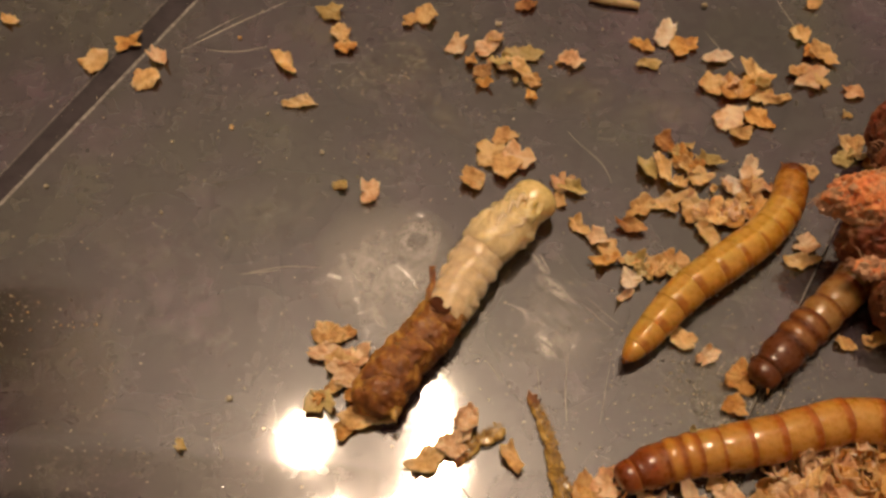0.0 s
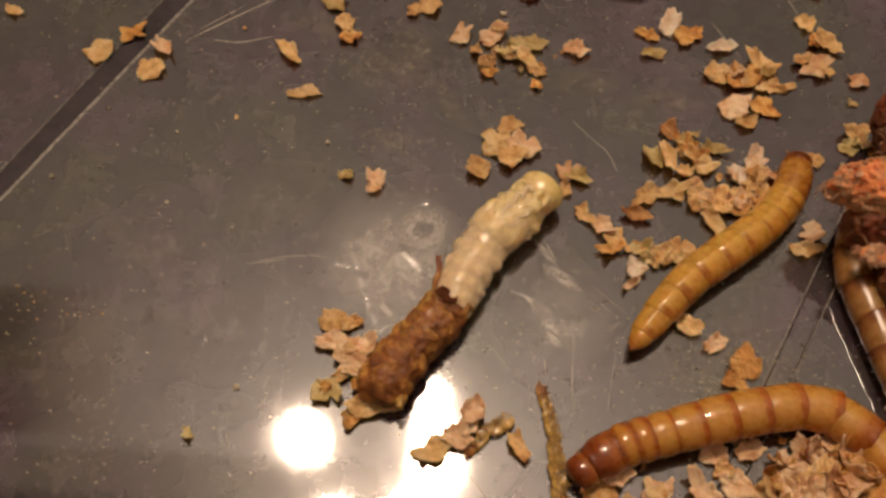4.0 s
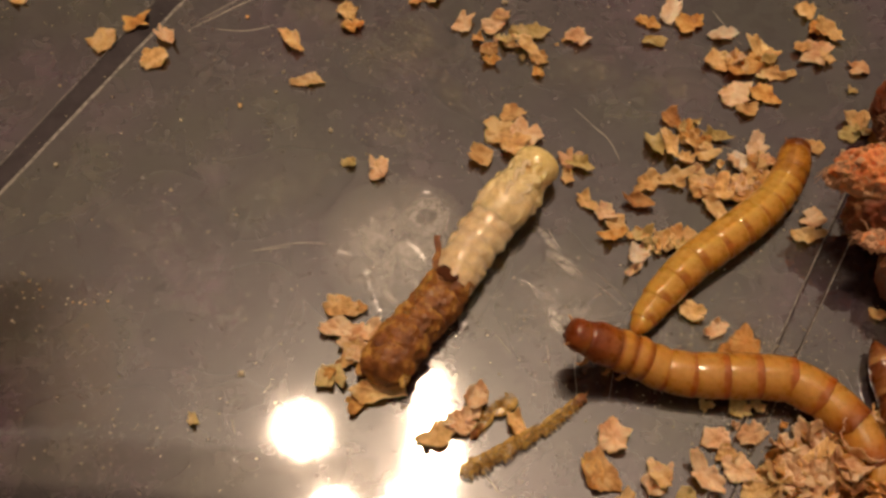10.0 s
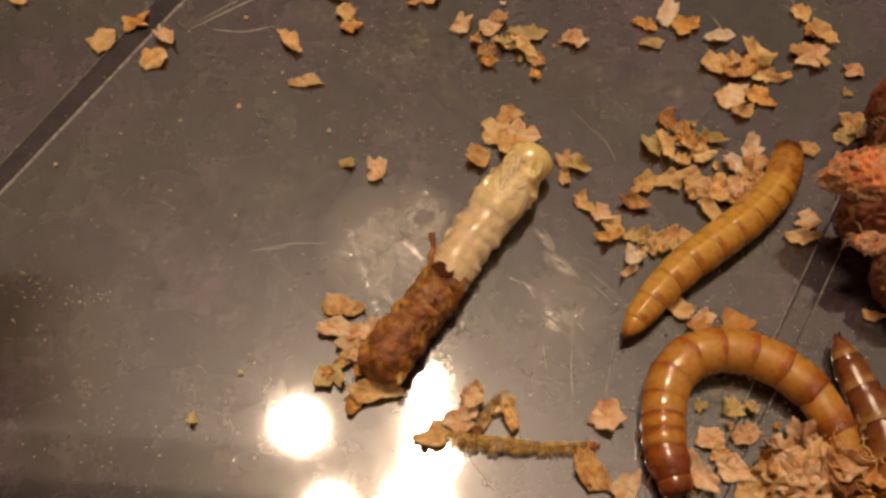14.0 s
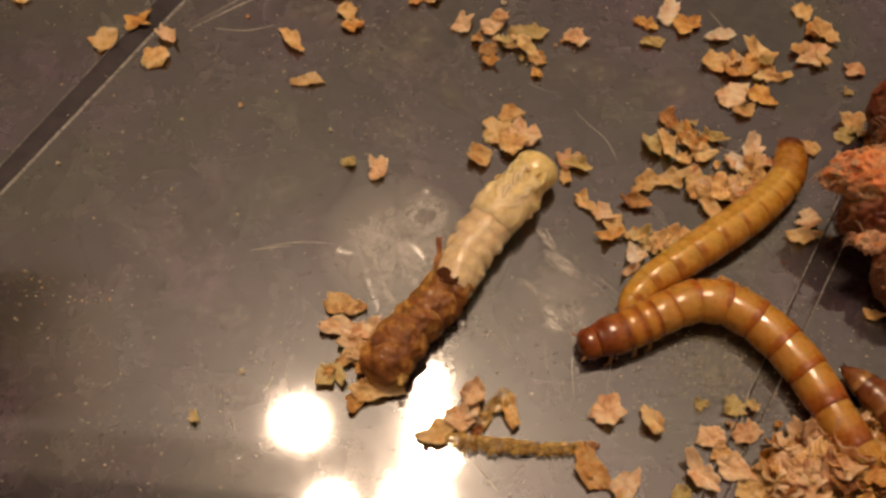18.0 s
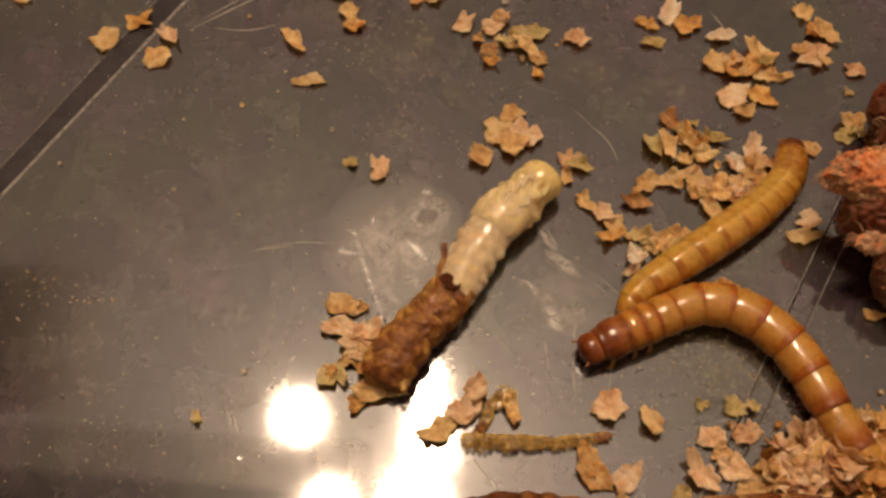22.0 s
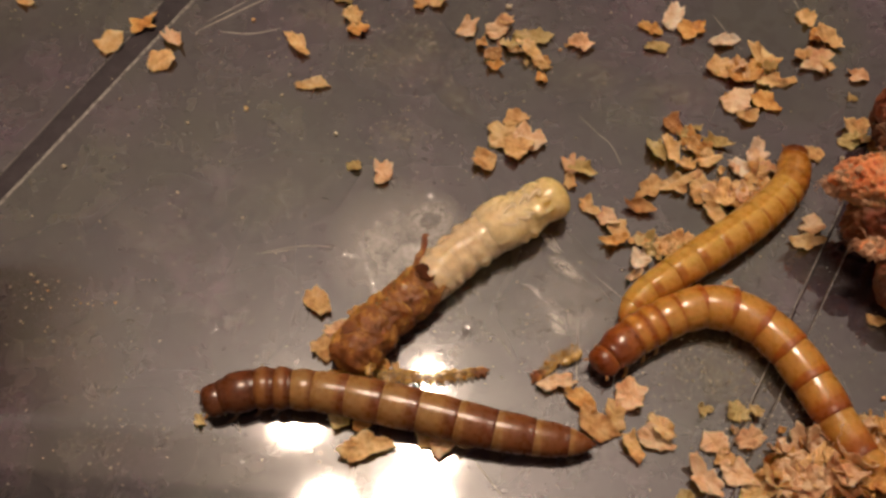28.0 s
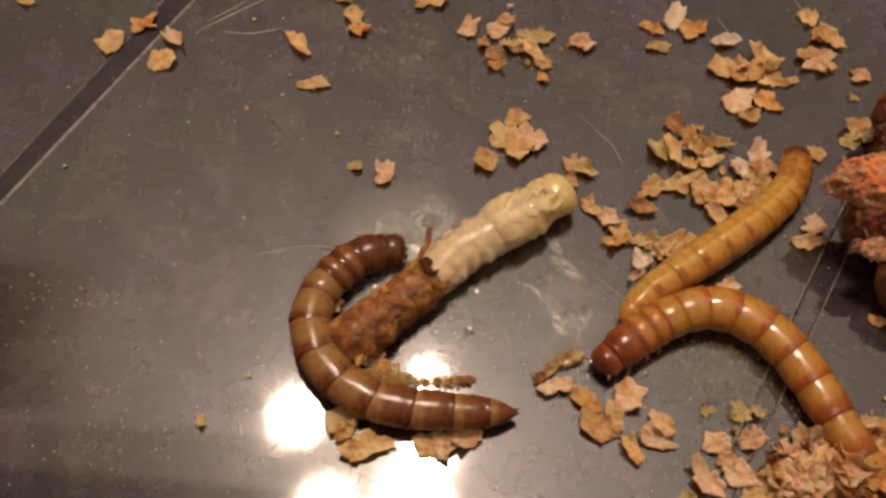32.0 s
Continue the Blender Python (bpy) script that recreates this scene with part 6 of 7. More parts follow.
crumbs(((-17.15, 11.2, 0.17, 1), (-13.88, 14.54, 0.12, 0), (-14.37, 12.51, 0.13, 0), (-21.84, 9.68, 0.13, 0), (-15.29, -12.48, 0.22, 0), (-32.08, 13.18, 0.11, 0), (-16.67, 0.77, 0.1, 0), (4.56, 21.91, 0.22, 0), (22.38, 24.05, 0.24, 0), (30.63, -14.12, 0.2, 1), (-17.2, 11.04, 0.16, 1), (8.81, 17.37, 0.15, 1), (-9.79, 8.63, 0.18, 0), (30.95, 6.53, 0.16, 0), (-27.66, 12.04, 0.08, 0), (-32.23, -4.3, 0.1, 0), (-17.3, 20.4, 0.16, 1)))


def dust():
    r = random.Random(21)
    verts, faces = [], []
    zones = [(19.54, -11.36, 7.0, 520), (-5.12, 9.42, 4.0, 130), (-5.25, 17.53, 5.0, 160), (-31.35, -4.54, 5.0, 40), (-26.43, -6.63, 4.0, 22), (-0.06, 11.96, 9.0, 120), (5.98, -9.99, 7.0, 160), (-24.9, -17.38, 7.0, 120), (-0.87, -2.44, 40.0, 1500), (25.26, -11.82, 5.0, 140), (24.82, 3.22, 7.0, 120)]
    for cx0, cy0, spread, n in zones:
        for _ in range(n):
            x, y = r.gauss(cx0, spread * 0.5), r.gauss(cy0, spread * 0.45)
            if spread > 20:
                x, y = cx0 + r.uniform(-spread, spread), cy0 + r.uniform(-26, 27)
            q = 0.026 + 0.11 * r.random() ** 3.5
            a = r.uniform(0, math.tau)
            i = len(verts)
            for k in range(3):
                verts.append((MM * (x + q * math.cos(a + k * 2.1)), MM * (y + q * 0.8 * math.sin(a + k * 2.1)), MM * 0.004))
            verts.append((MM * x, MM * y, MM * (0.004 + q * 0.9)))
            faces += [(i, i + 1, i + 3), (i + 1, i + 2, i + 3), (i + 2, i, i + 3)]
    me = bpy.data.meshes.new("bran_dust")
    me.from_pydata(verts, [], faces)
    me.materials.append(SPECK)
    return tagged(new("bran_dust", me), "fine pale bran dust with painted wet glints over the tub floor", "dust", kind="stuff")


dust()


# ---- motion of the larvae, skins and flakes ----
def motions():
    amber.at(0, 0, None, (11.67, -18.99), (15.04, -17.59), (19.76, -16.57), (23.74, -15.74), (27.02, -14.7), (30.46, -14.69), (33.41, -15.93), (35.64, -18.15), (36.55, -20.9))
    amber.at(1, 0, None, (11.24, -19.72), (14.22, -18.13), (17.75, -17.31), (21.68, -16.69), (24.92, -15.66), (28.21, -14.61), (30.4, -15.02), (33.23, -16.87), (35.32, -19.67), (36.03, -21.61))
    amber.at(2, 0, None, (10.58, -18.43), (13.87, -17.94), (17.74, -17.61), (21.66, -16.99), (25.32, -15.75), (27.77, -15.03), (30.26, -15.94), (32.66, -17.97), (33.99, -20.74), (34.33, -22.66))
    amber.at(3, 0, None, (9.05, -18.34), (12.19, -17.33), (15.69, -16.92), (19.57, -16.71), (23.61, -15.47), (26.8, -15.05), (29.93, -16.7), (31.82, -19.31), (32.78, -22.04), (32.91, -23.18))
    amber.at(3.5, 0, None, (7.83, -19.05), (10.78, -17.65), (13.92, -16.84), (17.85, -16.22), (22.25, -15.19), (25.82, -14.77), (28.85, -16.43), (30.81, -19.26), (31.74, -22.18), (31.88, -23.32))
    amber.at(5.5, 0, None, (8.88, -20.2), (10.74, -18.01), (13.57, -16.38), (16.8, -15.14), (20.44, -14.17), (23.99, -14.09), (26.89, -15.56), (28.79, -18.02), (29.77, -21), (30.01, -23.68))
    amber.at(6, 0, None, (7.67, -18.99), (9.84, -17.99), (12.62, -16.77), (16.25, -15.33), (20.28, -14.29), (23.83, -14.21), (26.75, -15.56), (28.45, -18.03), (29.27, -20.81), (29.37, -24.26))
    amber.at(7, 0, None, (7.77, -19.53), (10.15, -17.94), (13.17, -16.31), (16.36, -15.49), (20.02, -14.24), (23.18, -14.04), (26.12, -15.31), (28.02, -17.78), (28.84, -20.58), (28.83, -23.65))
    amber.at(8, 0, None, (8.23, -20.25), (10.19, -18.34), (13.04, -16.5), (16.26, -15.55), (19.94, -14.3), (23.1, -14.22), (26.04, -15.58), (28.13, -18.18), (28.74, -21.18), (28.54, -24.25))
    amber.at(8.5, 0, None, (7.65, -18.71), (10.04, -17.5), (12.85, -16.27), (16.46, -15.24), (20.12, -14.2), (23.27, -14.21), (26.2, -15.57), (28.07, -18.25), (28.56, -21.24), (28.3, -24.23))
    amber.at(9, 0, None, (7.12, -16.31), (9.94, -16.11), (13.48, -15.83), (17.5, -14.87), (21.15, -14.03), (24.28, -14.25), (26.8, -15.74), (28.48, -18.42), (28.86, -21.61), (28.54, -24.29))
    amber.at(9.5, 0, None, (6.97, -14.36), (9.91, -14.58), (13.08, -14.38), (16.7, -13.75), (20.74, -13.12), (24.19, -14), (26.64, -15.91), (28.31, -18.59), (28.56, -21.38), (28.32, -23.7))
    amber.at(10, 3.5, None, (7.63, -11.35), (9.89, -11.76), (12.11, -12.1), (15.59, -13.2), (19.53, -13.43), (23.09, -13.57), (25.63, -15.03), (27.6, -17.24), (28.6, -20.28), (28.4, -23.4))
    amber.at(10.5, 1.5, None, (6.7, -11.45), (9.56, -12.18), (12.8, -12.83), (16.74, -13.19), (20.69, -13.29), (24.12, -14.29), (26.56, -16.2), (28.03, -18.87), (28.25, -21.85), (27.9, -23.77))
    amber.at(11, 0, None, (5.84, -12.77), (9.03, -12.77), (12.23, -12.78), (15.8, -13), (19.79, -13.1), (23.32, -13.54), (25.84, -15.25), (27.78, -17.67), (28.18, -20.9), (27.51, -23.62))
    amber.at(11.5, 0, None, (7.85, -16.56), (9.56, -14.25), (13.05, -12.75), (17.11, -12.1), (21.12, -12.11), (24.57, -13.2), (26.94, -15.75), (28.16, -18.84), (27.8, -22.02), (27.08, -23.94))
    amber.at(12, 0, None, (12.11, -21.04), (12.92, -17.7), (14.16, -15.24), (16.81, -13.36), (19.71, -12.49), (22.85, -12.49), (25.41, -14.14), (27.38, -16.67), (28.03, -19.74), (27.44, -22.43))
    amber.at(13, 0, None, (13.44, -23.07), (13.86, -19.73), (14.43, -16.45), (15.67, -13.91), (18.05, -12.17), (20.92, -11.82), (23.6, -12.83), (25.67, -14.99), (27.13, -18.13), (27.35, -21.35))
    amber.at(14, 0, None, (15.26, -22.02), (14.59, -19.03), (14.67, -16.14), (15.31, -13.58), (17.31, -11.62), (20.18, -11.31), (22.89, -12.28), (25.38, -14.45), (26.88, -17.4), (27.5, -20.65))
    amber.at(14.5, 0, None, (15.04, -21.08), (14.35, -18.26), (14.49, -15.56), (15.23, -13.2), (17.24, -11.23), (20.14, -10.79), (22.86, -11.69), (25.32, -14.09), (26.98, -17.26), (27.78, -20.52))
    amber.at(16.5, 0, None, (13.17, -16.56), (14.28, -12.93), (15.94, -10.26), (17.95, -8.67), (20.4, -8.81), (23.02, -10.71), (25.03, -13.58), (26.91, -16.77), (28.84, -19.25), (30.4, -21.26))
    amber.at(17, 0, None, (12.82, -16.01), (13.97, -12.8), (15.64, -10.15), (18.05, -8.56), (20.76, -8.33), (23.39, -10.15), (25.44, -12.81), (26.89, -16.24), (28.74, -19.13), (30.3, -21.14))
    amber.at(17.5, 0, None, (11, -12.96), (12.97, -10.98), (15.39, -8.95), (18.42, -7.58), (21.25, -8.18), (23.82, -10.54), (25.46, -13.19), (26.94, -16.4), (28.65, -19.09), (30.37, -21.3))
    amber.at(18, 0, None, (8.98, -11.04), (11.69, -10.15), (14.67, -8.79), (17.69, -7.4), (20.54, -7.87), (23.13, -10.15), (25.15, -13.03), (26.64, -16.24), (28.31, -19.14), (30.46, -21.15))
    amber.at(19, 0, None, (9.12, -11.72), (11.74, -10.3), (14.94, -8.71), (18.36, -7.57), (21.54, -8.58), (24.05, -11.2), (25.61, -14.27), (26.91, -17.23), (28.43, -19.77), (30.19, -21.69))
    amber.at(20, 0, None, (9.18, -11.27), (11.99, -10.06), (15.39, -8.7), (18.82, -7.55), (22.03, -8.48), (24.52, -11.2), (26.08, -14.26), (27.18, -17.23), (28.51, -19.78), (30.28, -21.7))
    amber.at(22, 0, None, (8.99, -11.54), (12.02, -10.11), (15.01, -8.75), (18.03, -7.59), (21.27, -8.28), (24.02, -10.78), (25.77, -14.08), (26.89, -17.05), (28.62, -19.6), (30.59, -21.52))
    amber.at(23, 0, None, (9.23, -11.56), (12.26, -10.14), (15.26, -8.78), (18.29, -7.54), (21.48, -8.56), (23.98, -11.28), (25.54, -14.35), (26.85, -17.32), (28.49, -19.87), (30.34, -21.79))
    amber.at(25.5, 0, None, (9.4, -11.81), (12.35, -10.29), (15.36, -8.79), (18.37, -7.63), (21.57, -8.64), (24.08, -11.35), (25.65, -14.42), (27.04, -17.39), (28.6, -19.97), (30.46, -21.85))
    amber.at(27.5, 0, None, (9.79, -12.22), (12.3, -10.13), (15.33, -8.39), (18.33, -7.37), (21.55, -8.28), (24.08, -10.98), (25.73, -14.13), (27.16, -17.17), (28.71, -19.63), (30.5, -21.55))
    amber.at(28, 0, None, (9.83, -12.41), (12.18, -10.27), (15.21, -8.44), (18.22, -7.41), (21.44, -8.32), (23.96, -11.03), (25.61, -14.18), (27.03, -17.26), (28.58, -19.72), (30.39, -21.52))
    amber.at(30, 0, None, (9.87, -12.1), (12.18, -10.32), (15.22, -8.36), (18.22, -7.43), (21.44, -8.33), (23.97, -11.03), (25.72, -14.29), (27.06, -17.23), (28.55, -19.6), (30.43, -21.47))
    amber.at(32, 0, None, (9.88, -12.28), (12.13, -10.36), (15.08, -8.45), (18.08, -7.47), (21.3, -8.38), (23.82, -11.07), (25.57, -14.34), (26.95, -17.42), (28.44, -19.79), (30.23, -21.66))
    brown.at(0, 0, "head", (21.95, -11.61), (24.26, -9.33), (27.09, -6.61), (30.02, -3.81), (32.2, -0.93), (34.12, 2.56), (35.77, 6.72), (37.49, 11.06), (39.3, 15.61))
    brown.at(0.5, 0, "head", (30.87, -13.97), (30.66, -10.75), (30.49, -7.17), (30.44, -3.91), (31.23, -0.52), (33.14, 3), (35.13, 6.66), (36.85, 11.03), (38.54, 15.02))
    brown.at(1, 0, "head", (31.3, -14.81), (30.82, -11.41), (30.57, -7.86), (30.18, -4.16), (29.95, -1.28), (31.48, 2.21), (33.86, 5.84), (35.98, 10.16), (37.75, 14.68))
    brown.at(2, 0, "head", (33.06, -15.93), (31.75, -12.57), (31.35, -8.61), (30.89, -4.94), (30.51, -1.59), (31.87, 1.89), (34.03, 5.5), (35.93, 9.81), (37.69, 14.32))
    brown.at(3, 0, "head", (35.6, -17.71), (33.79, -15.25), (32.41, -12.28), (31.47, -8.76), (30.65, -4.62), (30.31, -1.75), (31.67, 1.72), (33.62, 5.33), (35.29, 9.62))
    brown.at(6, 0, "tail", (28.93, -24.63), (30.25, -21.59), (30.56, -18.03), (30.17, -13.88), (29.61, -10.41), (29.22, -6.8), (29.66, -3.03), (30.59, -0.1), (31.76, 2.93))
    brown.at(7, 0, "tail", (27.31, -25.88), (29.34, -22.9), (30.2, -19.4), (29.86, -16.15), (29.3, -12.78), (28.72, -9.26), (28.66, -6.07), (29.22, -2.76), (30.57, 0.18))
    brown.at(8, 0, "tail", (26.65, -27.57), (28.96, -25), (30.37, -21.57), (30.48, -17.98), (30.05, -15.08), (29.41, -12.08), (28.54, -8.97), (28.46, -5.75), (29.15, -2.89))
    brown.at(9, 0, "tail", (24.29, -28.69), (27.51, -26.89), (29.55, -23.92), (30.52, -20.83), (30.37, -17.61), (29.58, -14.48), (28.68, -11.67), (27.92, -9), (27.95, -6.33))
    brown.at(10, 0, "tail", (21.84, -29.62), (24.9, -28.57), (27.77, -26.77), (29.75, -24.16), (30.73, -21.08), (30.98, -17.87), (30.76, -14.96), (30.33, -12.6), (29.99, -10.53))
    brown.at(11, 0, "tail", (22.11, -29.51), (25.19, -28.44), (28.08, -26.63), (30.25, -24.01), (31.24, -20.91), (31.48, -17.68), (31.06, -15.18), (30.59, -12.6), (30.47, -10.62))
    brown.at(12, 0, "tail", (21.69, -29.39), (25.08, -28.68), (27.9, -27.23), (30.25, -24.63), (31.35, -21.93), (31.81, -19.55), (31.51, -17.09), (31.04, -15.42), (30.92, -12.84))
    brown.at(13, 0, "tail", (20.94, -28.87), (23.86, -28.88), (26.61, -27.8), (28.79, -25.96), (29.97, -23.69), (30.41, -21.35), (30.1, -18.95), (29.18, -16.47), (27.78, -14.27))
    brown.at(13.5, 0, "tail", (21.37, -29.43), (24.38, -28.72), (27.26, -26.91), (29.22, -24.3), (29.8, -21.2), (29.43, -17.99), (28.65, -14.65), (27.64, -11.18), (26.68, -8.25))
    brown.at(14, 0, "tail", (21.57, -29.69), (24.6, -28.98), (27.48, -27.17), (29.46, -24.55), (30.23, -21.45), (30.06, -18.23), (29.21, -15.31), (28.46, -12.72), (27.78, -9.97))
    brown.at(14.5, 0, "tail", (21.4, -29.92), (24.42, -29.22), (27.3, -27.42), (29.35, -24.81), (30.25, -21.72), (30.08, -18.51), (29.24, -15.59), (28.38, -13.01), (27.49, -10.58))
    brown.at(16.5, 0, "tail", (21.33, -30.96), (24.27, -30.61), (27.36, -29.55), (29.97, -27.37), (32.06, -24.37), (33.08, -21.26), (32.8, -18.84), (32.43, -16.77), (31.57, -15.08))
    brown.at(17.2, 0, "tail", (21.27, -30.83), (24.22, -30.49), (27.31, -29.42), (29.93, -27.24), (32.02, -24.24), (32.85, -21.13), (32.56, -18.71), (31.98, -16.64), (31.12, -14.95))
    brown.at(18, 0, "tail", (21.38, -30.87), (24.33, -30.52), (27.43, -29.45), (30.04, -27.27), (31.76, -24.27), (32.39, -21.15), (31.86, -17.91), (30.04, -14.97), (27.64, -12.59))
    brown.at(19, 0, "tail", (19.12, -30.28), (21.99, -30.46), (24.98, -29.94), (27.79, -28.5), (30.06, -26.3), (31.22, -23.26), (30.88, -20.1), (29.5, -17.03), (27.38, -13.19))
    brown.at(20, 0, "tail", (12.55, -27.02), (15.64, -25.91), (18.63, -25.91), (21.94, -26.3), (25.3, -26.31), (28.49, -25.18), (30.74, -23.27), (31.59, -20.91), (31.48, -18.48))
    brown.at(21, 0, "head", (5.66, -24.4), (8.68, -24.4), (11.69, -24.41), (15.11, -24.23), (18.51, -24.23), (21.89, -24.43), (25.29, -24.44), (28.35, -24.26), (31.46, -23.88))
    brown.at(21.5, 0, "head", (-0.44, -23.24), (2.21, -23.17), (5.23, -23.44), (8.23, -24.03), (11.22, -24.42), (14.62, -24.42), (18.06, -24.05), (21.5, -23.86), (24.53, -23.87))
    brown.at(22, 0, "head", (0.11, -23.45), (2.68, -23.3), (5.71, -23.45), (8.72, -23.84), (11.72, -24.15), (14.76, -24.04), (18.21, -23.66), (21.65, -23.47), (25.08, -23.48))
    brown.at(22.2, 0, "head", (0.35, -23.35), (2.81, -23.32), (5.65, -23.48), (8.66, -23.87), (11.66, -24.18), (14.69, -24.07), (18.15, -23.65), (21.59, -23.47), (24.82, -23.47))
    brown.at(22.4, 0, "head", (-0.82, -18.88), (0.9, -20.7), (3.17, -22.17), (5.98, -23.27), (8.98, -23.74), (12.37, -23.98), (15.8, -23.68), (19.26, -23.3), (22.7, -23.23))
    brown.at(22.6, 0, "head", (2.47, -13.67), (2.22, -17.07), (3.59, -19.82), (5.82, -21.67), (9, -22.93), (12.38, -23.41), (15.81, -23.26), (19.29, -22.8), (22.55, -22.65))
    brown.at(23, 0, "head", (7.1, -11.02), (5.98, -13.44), (6.22, -16.85), (7.24, -19.73), (9.4, -22.21), (12.33, -23.62), (15.7, -24.01), (19.15, -23.72), (22.21, -23.53))
    brown.at(23.5, 0, "head", (1.02, -10.76), (2.87, -13.06), (4.77, -16.06), (6.23, -18.56), (8.07, -20.59), (10.64, -22.26), (13.61, -23.24), (16.62, -23.55), (19.65, -23.56))
    brown.at(24, 0, "head", (-0.67, -10.11), (1.63, -11.23), (4.02, -12.64), (5.92, -15.15), (7.38, -17.67), (9.18, -20.12), (11.18, -21.79), (13.76, -22.82), (16.77, -23.09))
    brown.at(24.5, 0, "head", (-1.43, -10.78), (1.33, -11.45), (4.11, -13.21), (6.4, -16), (8.23, -18.51), (10.24, -20.54), (12.62, -22.13), (15.22, -22.92), (18.25, -23.12))
    brown.at(25, 0, "head", (-3.02, -12.36), (-0.4, -12.93), (2.39, -13.8), (4.73, -15.51), (6.61, -17.61), (8.84, -19.65), (11.42, -21.34), (14.01, -22.45), (17, -23.04))
    brown.at(25.5, 0, "head", (-4.24, -12.26), (-1.54, -12.83), (1.26, -13.91), (3.81, -15.62), (6.09, -17.92), (8.12, -19.96), (10.35, -21.37), (12.93, -22.55), (15.91, -23.33))
    brown.at(26.5, 0, "head", (-10.04, -12.34), (-7.19, -13.21), (-4.36, -14.49), (-1.57, -15.77), (1.18, -17.02), (3.88, -18.67), (6.55, -20.08), (9.58, -21.08), (13.7, -22.26))
    brown.at(27.5, 0, "head", (-13.53, -13.6), (-10.78, -14.24), (-7.56, -14.99), (-4.37, -15.71), (-0.81, -16.66), (2.71, -17.9), (5.8, -18.79), (9.27, -19.39), (13.38, -19.18))
    brown.at(28, 0, "head", (-18.16, -15.18), (-15.28, -14.14), (-12.5, -14.01), (-9.29, -14.3), (-6.09, -14.97), (-2.9, -15.68), (0.26, -16.51), (3.39, -17.25), (9.43, -18.14))
    brown.at(28.5, 0, "head", (-16.2, -7.08), (-14.84, -10.35), (-12.86, -12.56), (-9.96, -14.28), (-6.74, -14.91), (-3.55, -15.45), (-0.37, -16.07), (2.39, -16.69), (7.69, -17.51))
    brown.at(29, 0, "head", (-20.23, -15.13), (-18.1, -13.76), (-15.39, -12.67), (-12.61, -12.31), (-9.37, -12.74), (-6.13, -13.59), (-2.92, -14.57), (0.66, -15.41), (6.94, -16.86))
    brown.at(29.5, 0, "head", (-18.84, -18.83), (-17.75, -15.93), (-15.96, -13.8), (-13.23, -12.79), (-10, -13), (-6.36, -13.85), (-2.76, -14.7), (0.82, -15.53), (6.93, -16.69))
    brown.at(30, 0, "head", (-21.51, -15.12), (-18.7, -15.53), (-15.54, -15.6), (-12.39, -15.38), (-8.83, -15.36), (-5.26, -15.6), (-1.69, -16.01), (1.47, -16.41), (6.78, -16.69))
    brown.at(30.5, 0, "head", (-18.25, -6.24), (-17.11, -9.81), (-15.27, -12.46), (-12.33, -14.39), (-9.11, -15.1), (-5.92, -15.43), (-2.74, -15.84), (0.42, -16.25), (6.01, -16.93))
    brown.at(31, 0, "head", (-14.38, -1.14), (-14.89, -4.15), (-14.77, -7.43), (-13.73, -10.59), (-11.35, -13.13), (-8.48, -14.62), (-5.29, -15.2), (-2.11, -15.4), (4.03, -15.51))
    brown.at(31.5, 0, "head", (-7.1, 0.79), (-8.91, -2.68), (-10.46, -5.56), (-11.12, -8.8), (-10.35, -11.92), (-8.03, -14.51), (-4.83, -15.22), (-1.65, -15.42), (3.98, -15.48))
    brown.at(32, 0, "head", (-4.06, -2.6), (-6.52, -2.75), (-8.99, -4.45), (-10.75, -7.04), (-10.8, -10.23), (-9.05, -13.09), (-6.2, -14.88), (-2.62, -15.55), (3.99, -15.69))
    yellow.at(0, 0, None, (27.32, 6.79), (26.16, 3.14), (23.90, 0.31), (20.63, -2.18), (17.90, -4.23), (15.48, -6.84), (12.67, -10.10))
    yellow.at(16.2, 0, None, (26.60, 6.82), (25.65, 3.16), (23.22, 0.28), (20.11, -2.25), (17.33, -4.38), (14.75, -7.00), (12.24, -10.10))
    yellow.at(17, 0, None, (26.50, 6.94), (25.64, 3.23), (23.23, 0.26), (20.09, -2.17), (17.24, -4.20), (14.58, -6.77), (12.13, -9.55))
    yellow.at(18, 0, None, (26.89, 6.97), (26.19, 3.61), (23.36, 0.52), (20.03, -1.98), (16.82, -4.17), (14.12, -6.08), (12.1, -8.41))
    yellow.at(32, 0, None, (26.94, 6.72), (26.02, 3.38), (23.1, 0.29), (19.78, -2.21), (16.56, -4.4), (13.86, -6.31), (11.72, -8.64))
    pale.at(0, 0, None, (7.69, 4.21), (5.47, 2.32), (3.48, -0.33), (1.85, -2.76), (0.3, -5.81), (-1.52, -8.32), (-3.5, -10.76), (-5.01, -13.55))
    pale.at(3.5, 0, None, (7.74, 3.91), (5.4, 2.37), (3.4, -0.43), (1.72, -2.86), (0.11, -6.15), (-1.59, -8.43), (-3.58, -10.83), (-5.1, -13.55))
    pale.at(6, 0, None, (7.81, 3.92), (5.36, 2.03), (3.36, -0.72), (1.72, -3.14), (0.15, -6.44), (-1.57, -8.62), (-3.52, -10.93), (-5.05, -13.65))
    pale.at(8, 0, None, (7.61, 4.11), (5.23, 2.16), (3.34, -0.75), (1.65, -3.18), (-0.09, -6.53), (-1.82, -8.82), (-3.65, -11.04), (-5.08, -13.55))
    pale.at(9, 0, None, (7.33, 5.03), (5.13, 2.54), (3.33, -0.48), (1.58, -2.92), (-0.29, -6.23), (-1.97, -8.52), (-3.77, -10.76), (-5.13, -13.15))
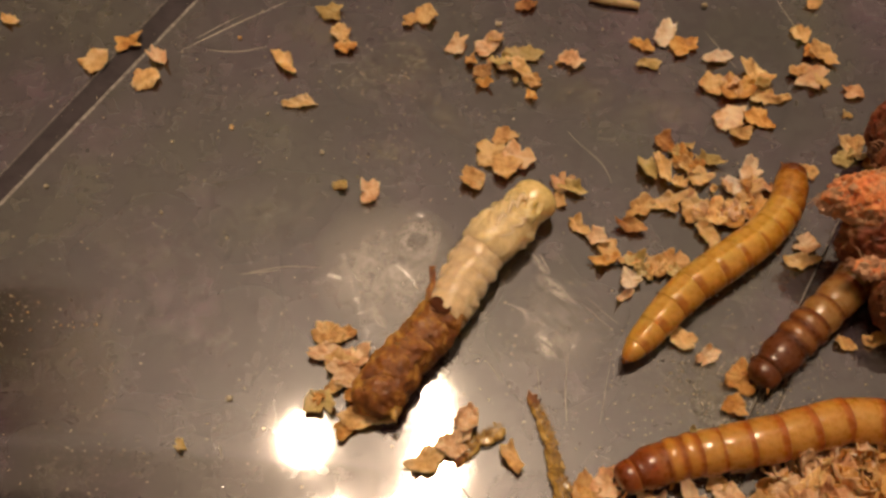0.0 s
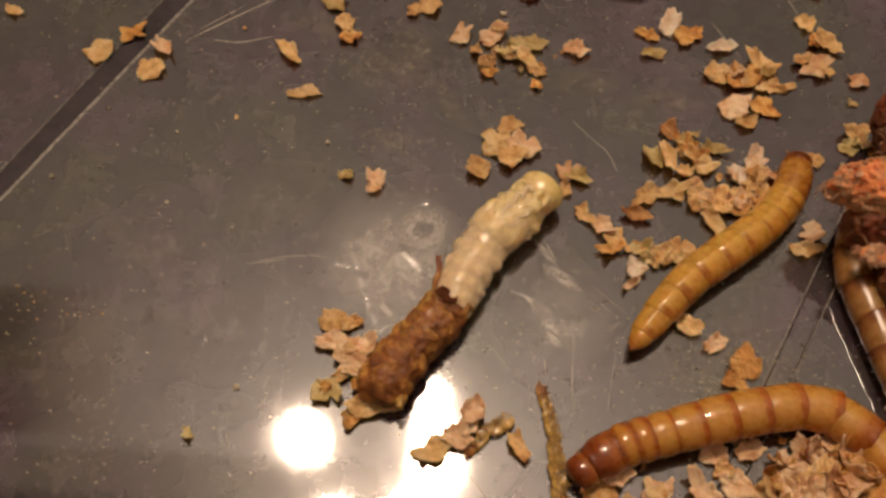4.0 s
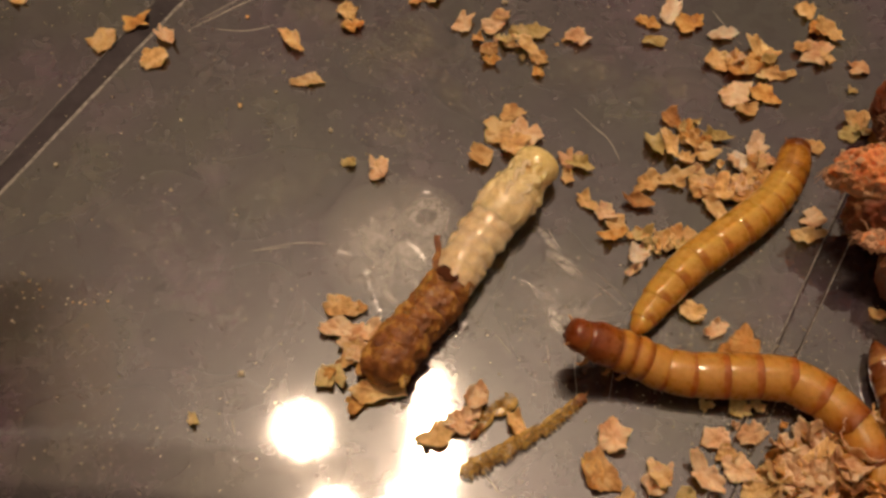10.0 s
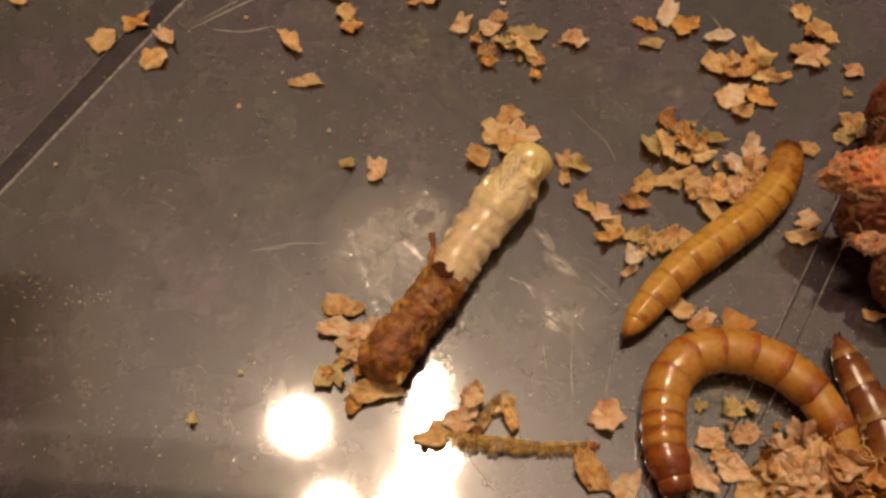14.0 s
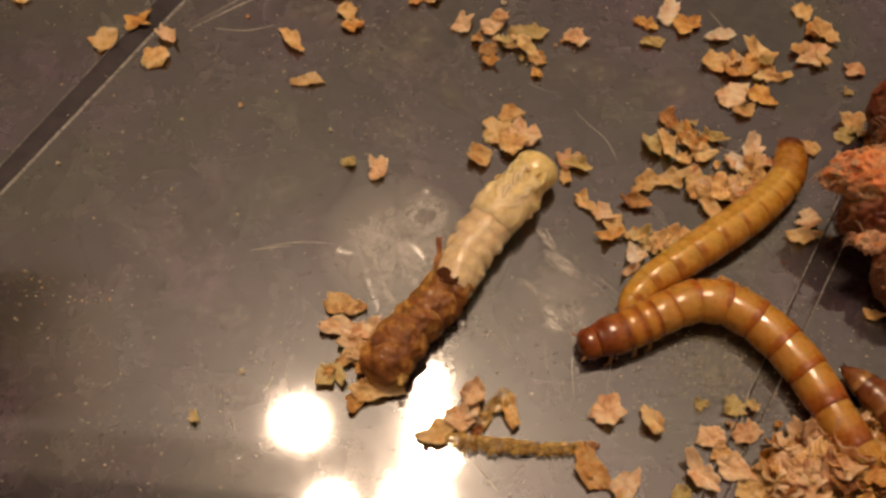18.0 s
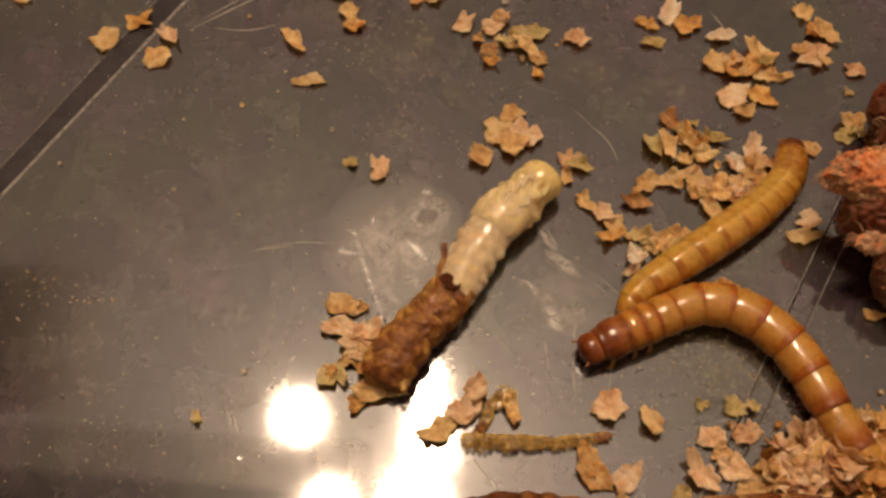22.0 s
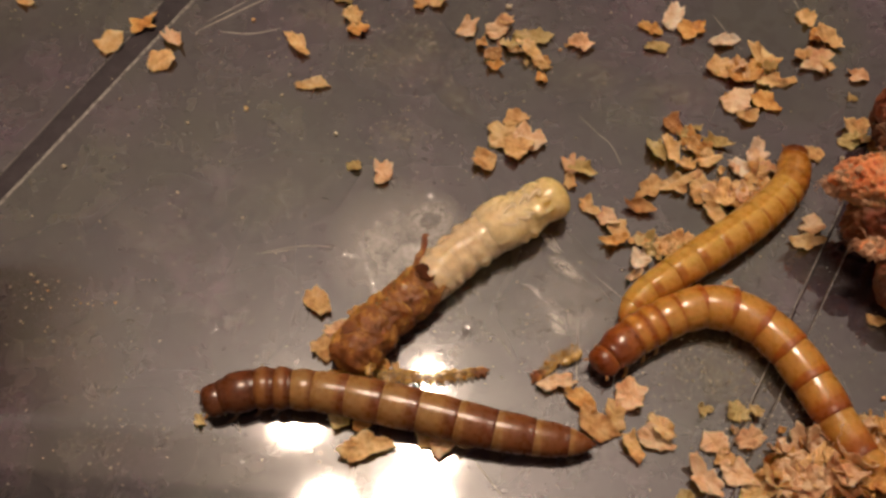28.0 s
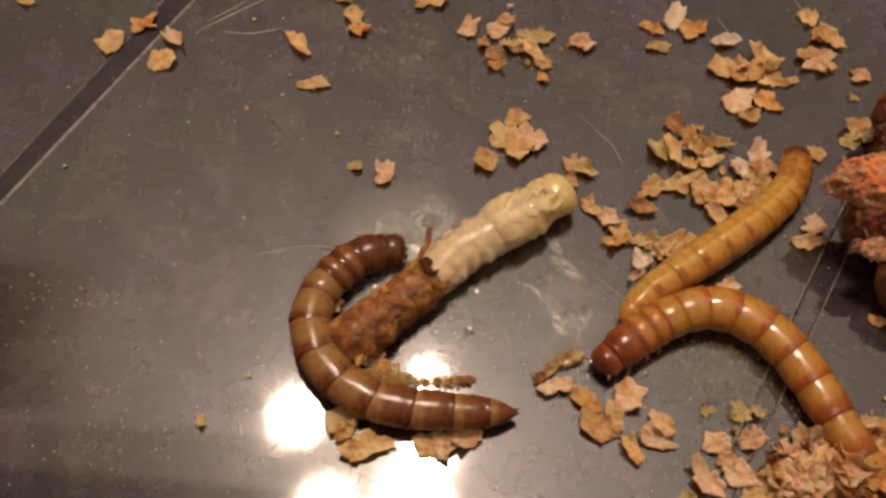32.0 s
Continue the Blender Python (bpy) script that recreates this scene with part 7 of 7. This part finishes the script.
    pale.at(11, 0, None, (7.04, 5.39), (5.06, 2.94), (3.38, 0), (1.54, -2.47), (-0.38, -5.81), (-2.03, -8.26), (-3.84, -10.6), (-5.24, -13.09))
    pale.at(13, 0, None, (6.88, 6.07), (5.11, 3.54), (3.41, 0.47), (1.52, -2.01), (-0.41, -5.38), (-2.07, -7.94), (-3.88, -10.42), (-5.24, -12.85))
    pale.at(16.5, 0, None, (7.25, 5.21), (5.09, 2.8), (3.36, -0.16), (1.51, -2.64), (-0.33, -6), (-1.98, -8.28), (-3.8, -10.59), (-5.24, -13.19))
    pale.at(19, 0, None, (7.33, 4.62), (5.14, 2.38), (3.32, -0.4), (1.56, -2.87), (-0.16, -6.21), (-1.9, -8.39), (-3.72, -10.47), (-5.25, -13.06))
    pale.at(23, 0, None, (7.63, 3.74), (5.37, 2.09), (3.55, -0.3), (1.86, -2.91), (0.13, -6.26), (-1.63, -8.44), (-3.58, -10.83), (-5.16, -13.55))
    pale.at(24.5, 0, None, (7.66, 3.8), (5.48, 2.03), (3.58, -0.41), (1.68, -2.89), (-0.13, -6.01), (-1.92, -8.25), (-3.87, -10.7), (-5.73, -13.04))
    pale.at(25.5, 0, None, (7.69, 3.51), (5.52, 1.85), (3.45, -0.48), (1.43, -2.95), (-0.49, -5.74), (-2.36, -8.07), (-4.39, -10.35), (-6.44, -12.65))
    pale.at(27.5, 0, None, (8.27, 2.18), (5.94, 0.64), (3.31, -0.97), (0.71, -2.84), (-1.62, -4.91), (-3.78, -6.9), (-6.12, -9.2), (-7.86, -12.1))
    pale.at(28, 0, None, (8.21, 2.34), (5.7, 0.7), (3.06, -0.92), (0.47, -2.9), (-1.74, -5.02), (-3.81, -7), (-6.15, -9.31), (-7.86, -11.86))
    pale.at(30, 0, None, (8.46, 2.16), (6.04, 0.48), (3.06, -1.23), (0.39, -3.19), (-2.06, -5.02), (-4.41, -7.04), (-6.84, -8.97), (-8.6, -11))
    pale.at(32, 0, None, (8.63, 2.77), (6.46, 0.97), (3.73, -0.65), (0.79, -2.38), (-1.43, -4.37), (-3.84, -6.6), (-6.15, -8.68), (-8.41, -10.8))
    for lv in (amber, brown, yellow, pale):
        lv.go()
    walk(long_skin, [(t, pose(x * MM, y * MM, 0.00005, 0, 0, a)) for t, x, y, a in [(0, 7.1, -17.2, -78), (6, 6.6, -17.7, -95), (9, 6, -17.9, -119), (9.6, 5.2, -17, -130), (10, 4.8, -17.1, -147), (11, 4.8, -17, -147), (11.6, 5.4, -17.5, -175), (12, 5.9, -17.9, -185), (13, 5, -17.8, -183), (20, 4.8, -18, -182), (22, 5.7, -17.6, -178), (22.4, 6, -16.8, -178), (22.6, 7, -16.4, -185), (23, 8.9, -13.2, -255), (24, 8.5, -12.5, -269), (25.5, 7.9, -12.1, -268), (27.5, 0.2, -13.4, -169), (28, -3.1, -12.3, -178), (29, -3.5, -11.8, -176), (30, -3.7, -11.7, -170), (31, -4.4, -11.8, -166), (32, -4.2, -12.4, -184)]])
    walk(short_skin, [(t, pose(x * MM, y * MM, 0.00005, 0, 0, a)) for t, x, y, a in [(0, 2.4, -16.2, 41), (6, 2.6, -16.4, 43), (9, 2.5, -16.2, 43), (12, 2.9, -15.9, 51), (13, 2.7, -16, 53), (21.8, 2.7, -15.8, 56), (22.5, 3.6, -14.7, 70), (23, 9.8, -12.5, 21), (24, 7.5, -10.2, 60), (25.5, 7.2, -12.5, 41), (27.5, 7, -11.5, 36), (28, 7.1, -11.8, 36), (32, 7.1, -11.9, 36)]])
    for ob, rows in MOVES:
        walk(ob, rows)


motions()
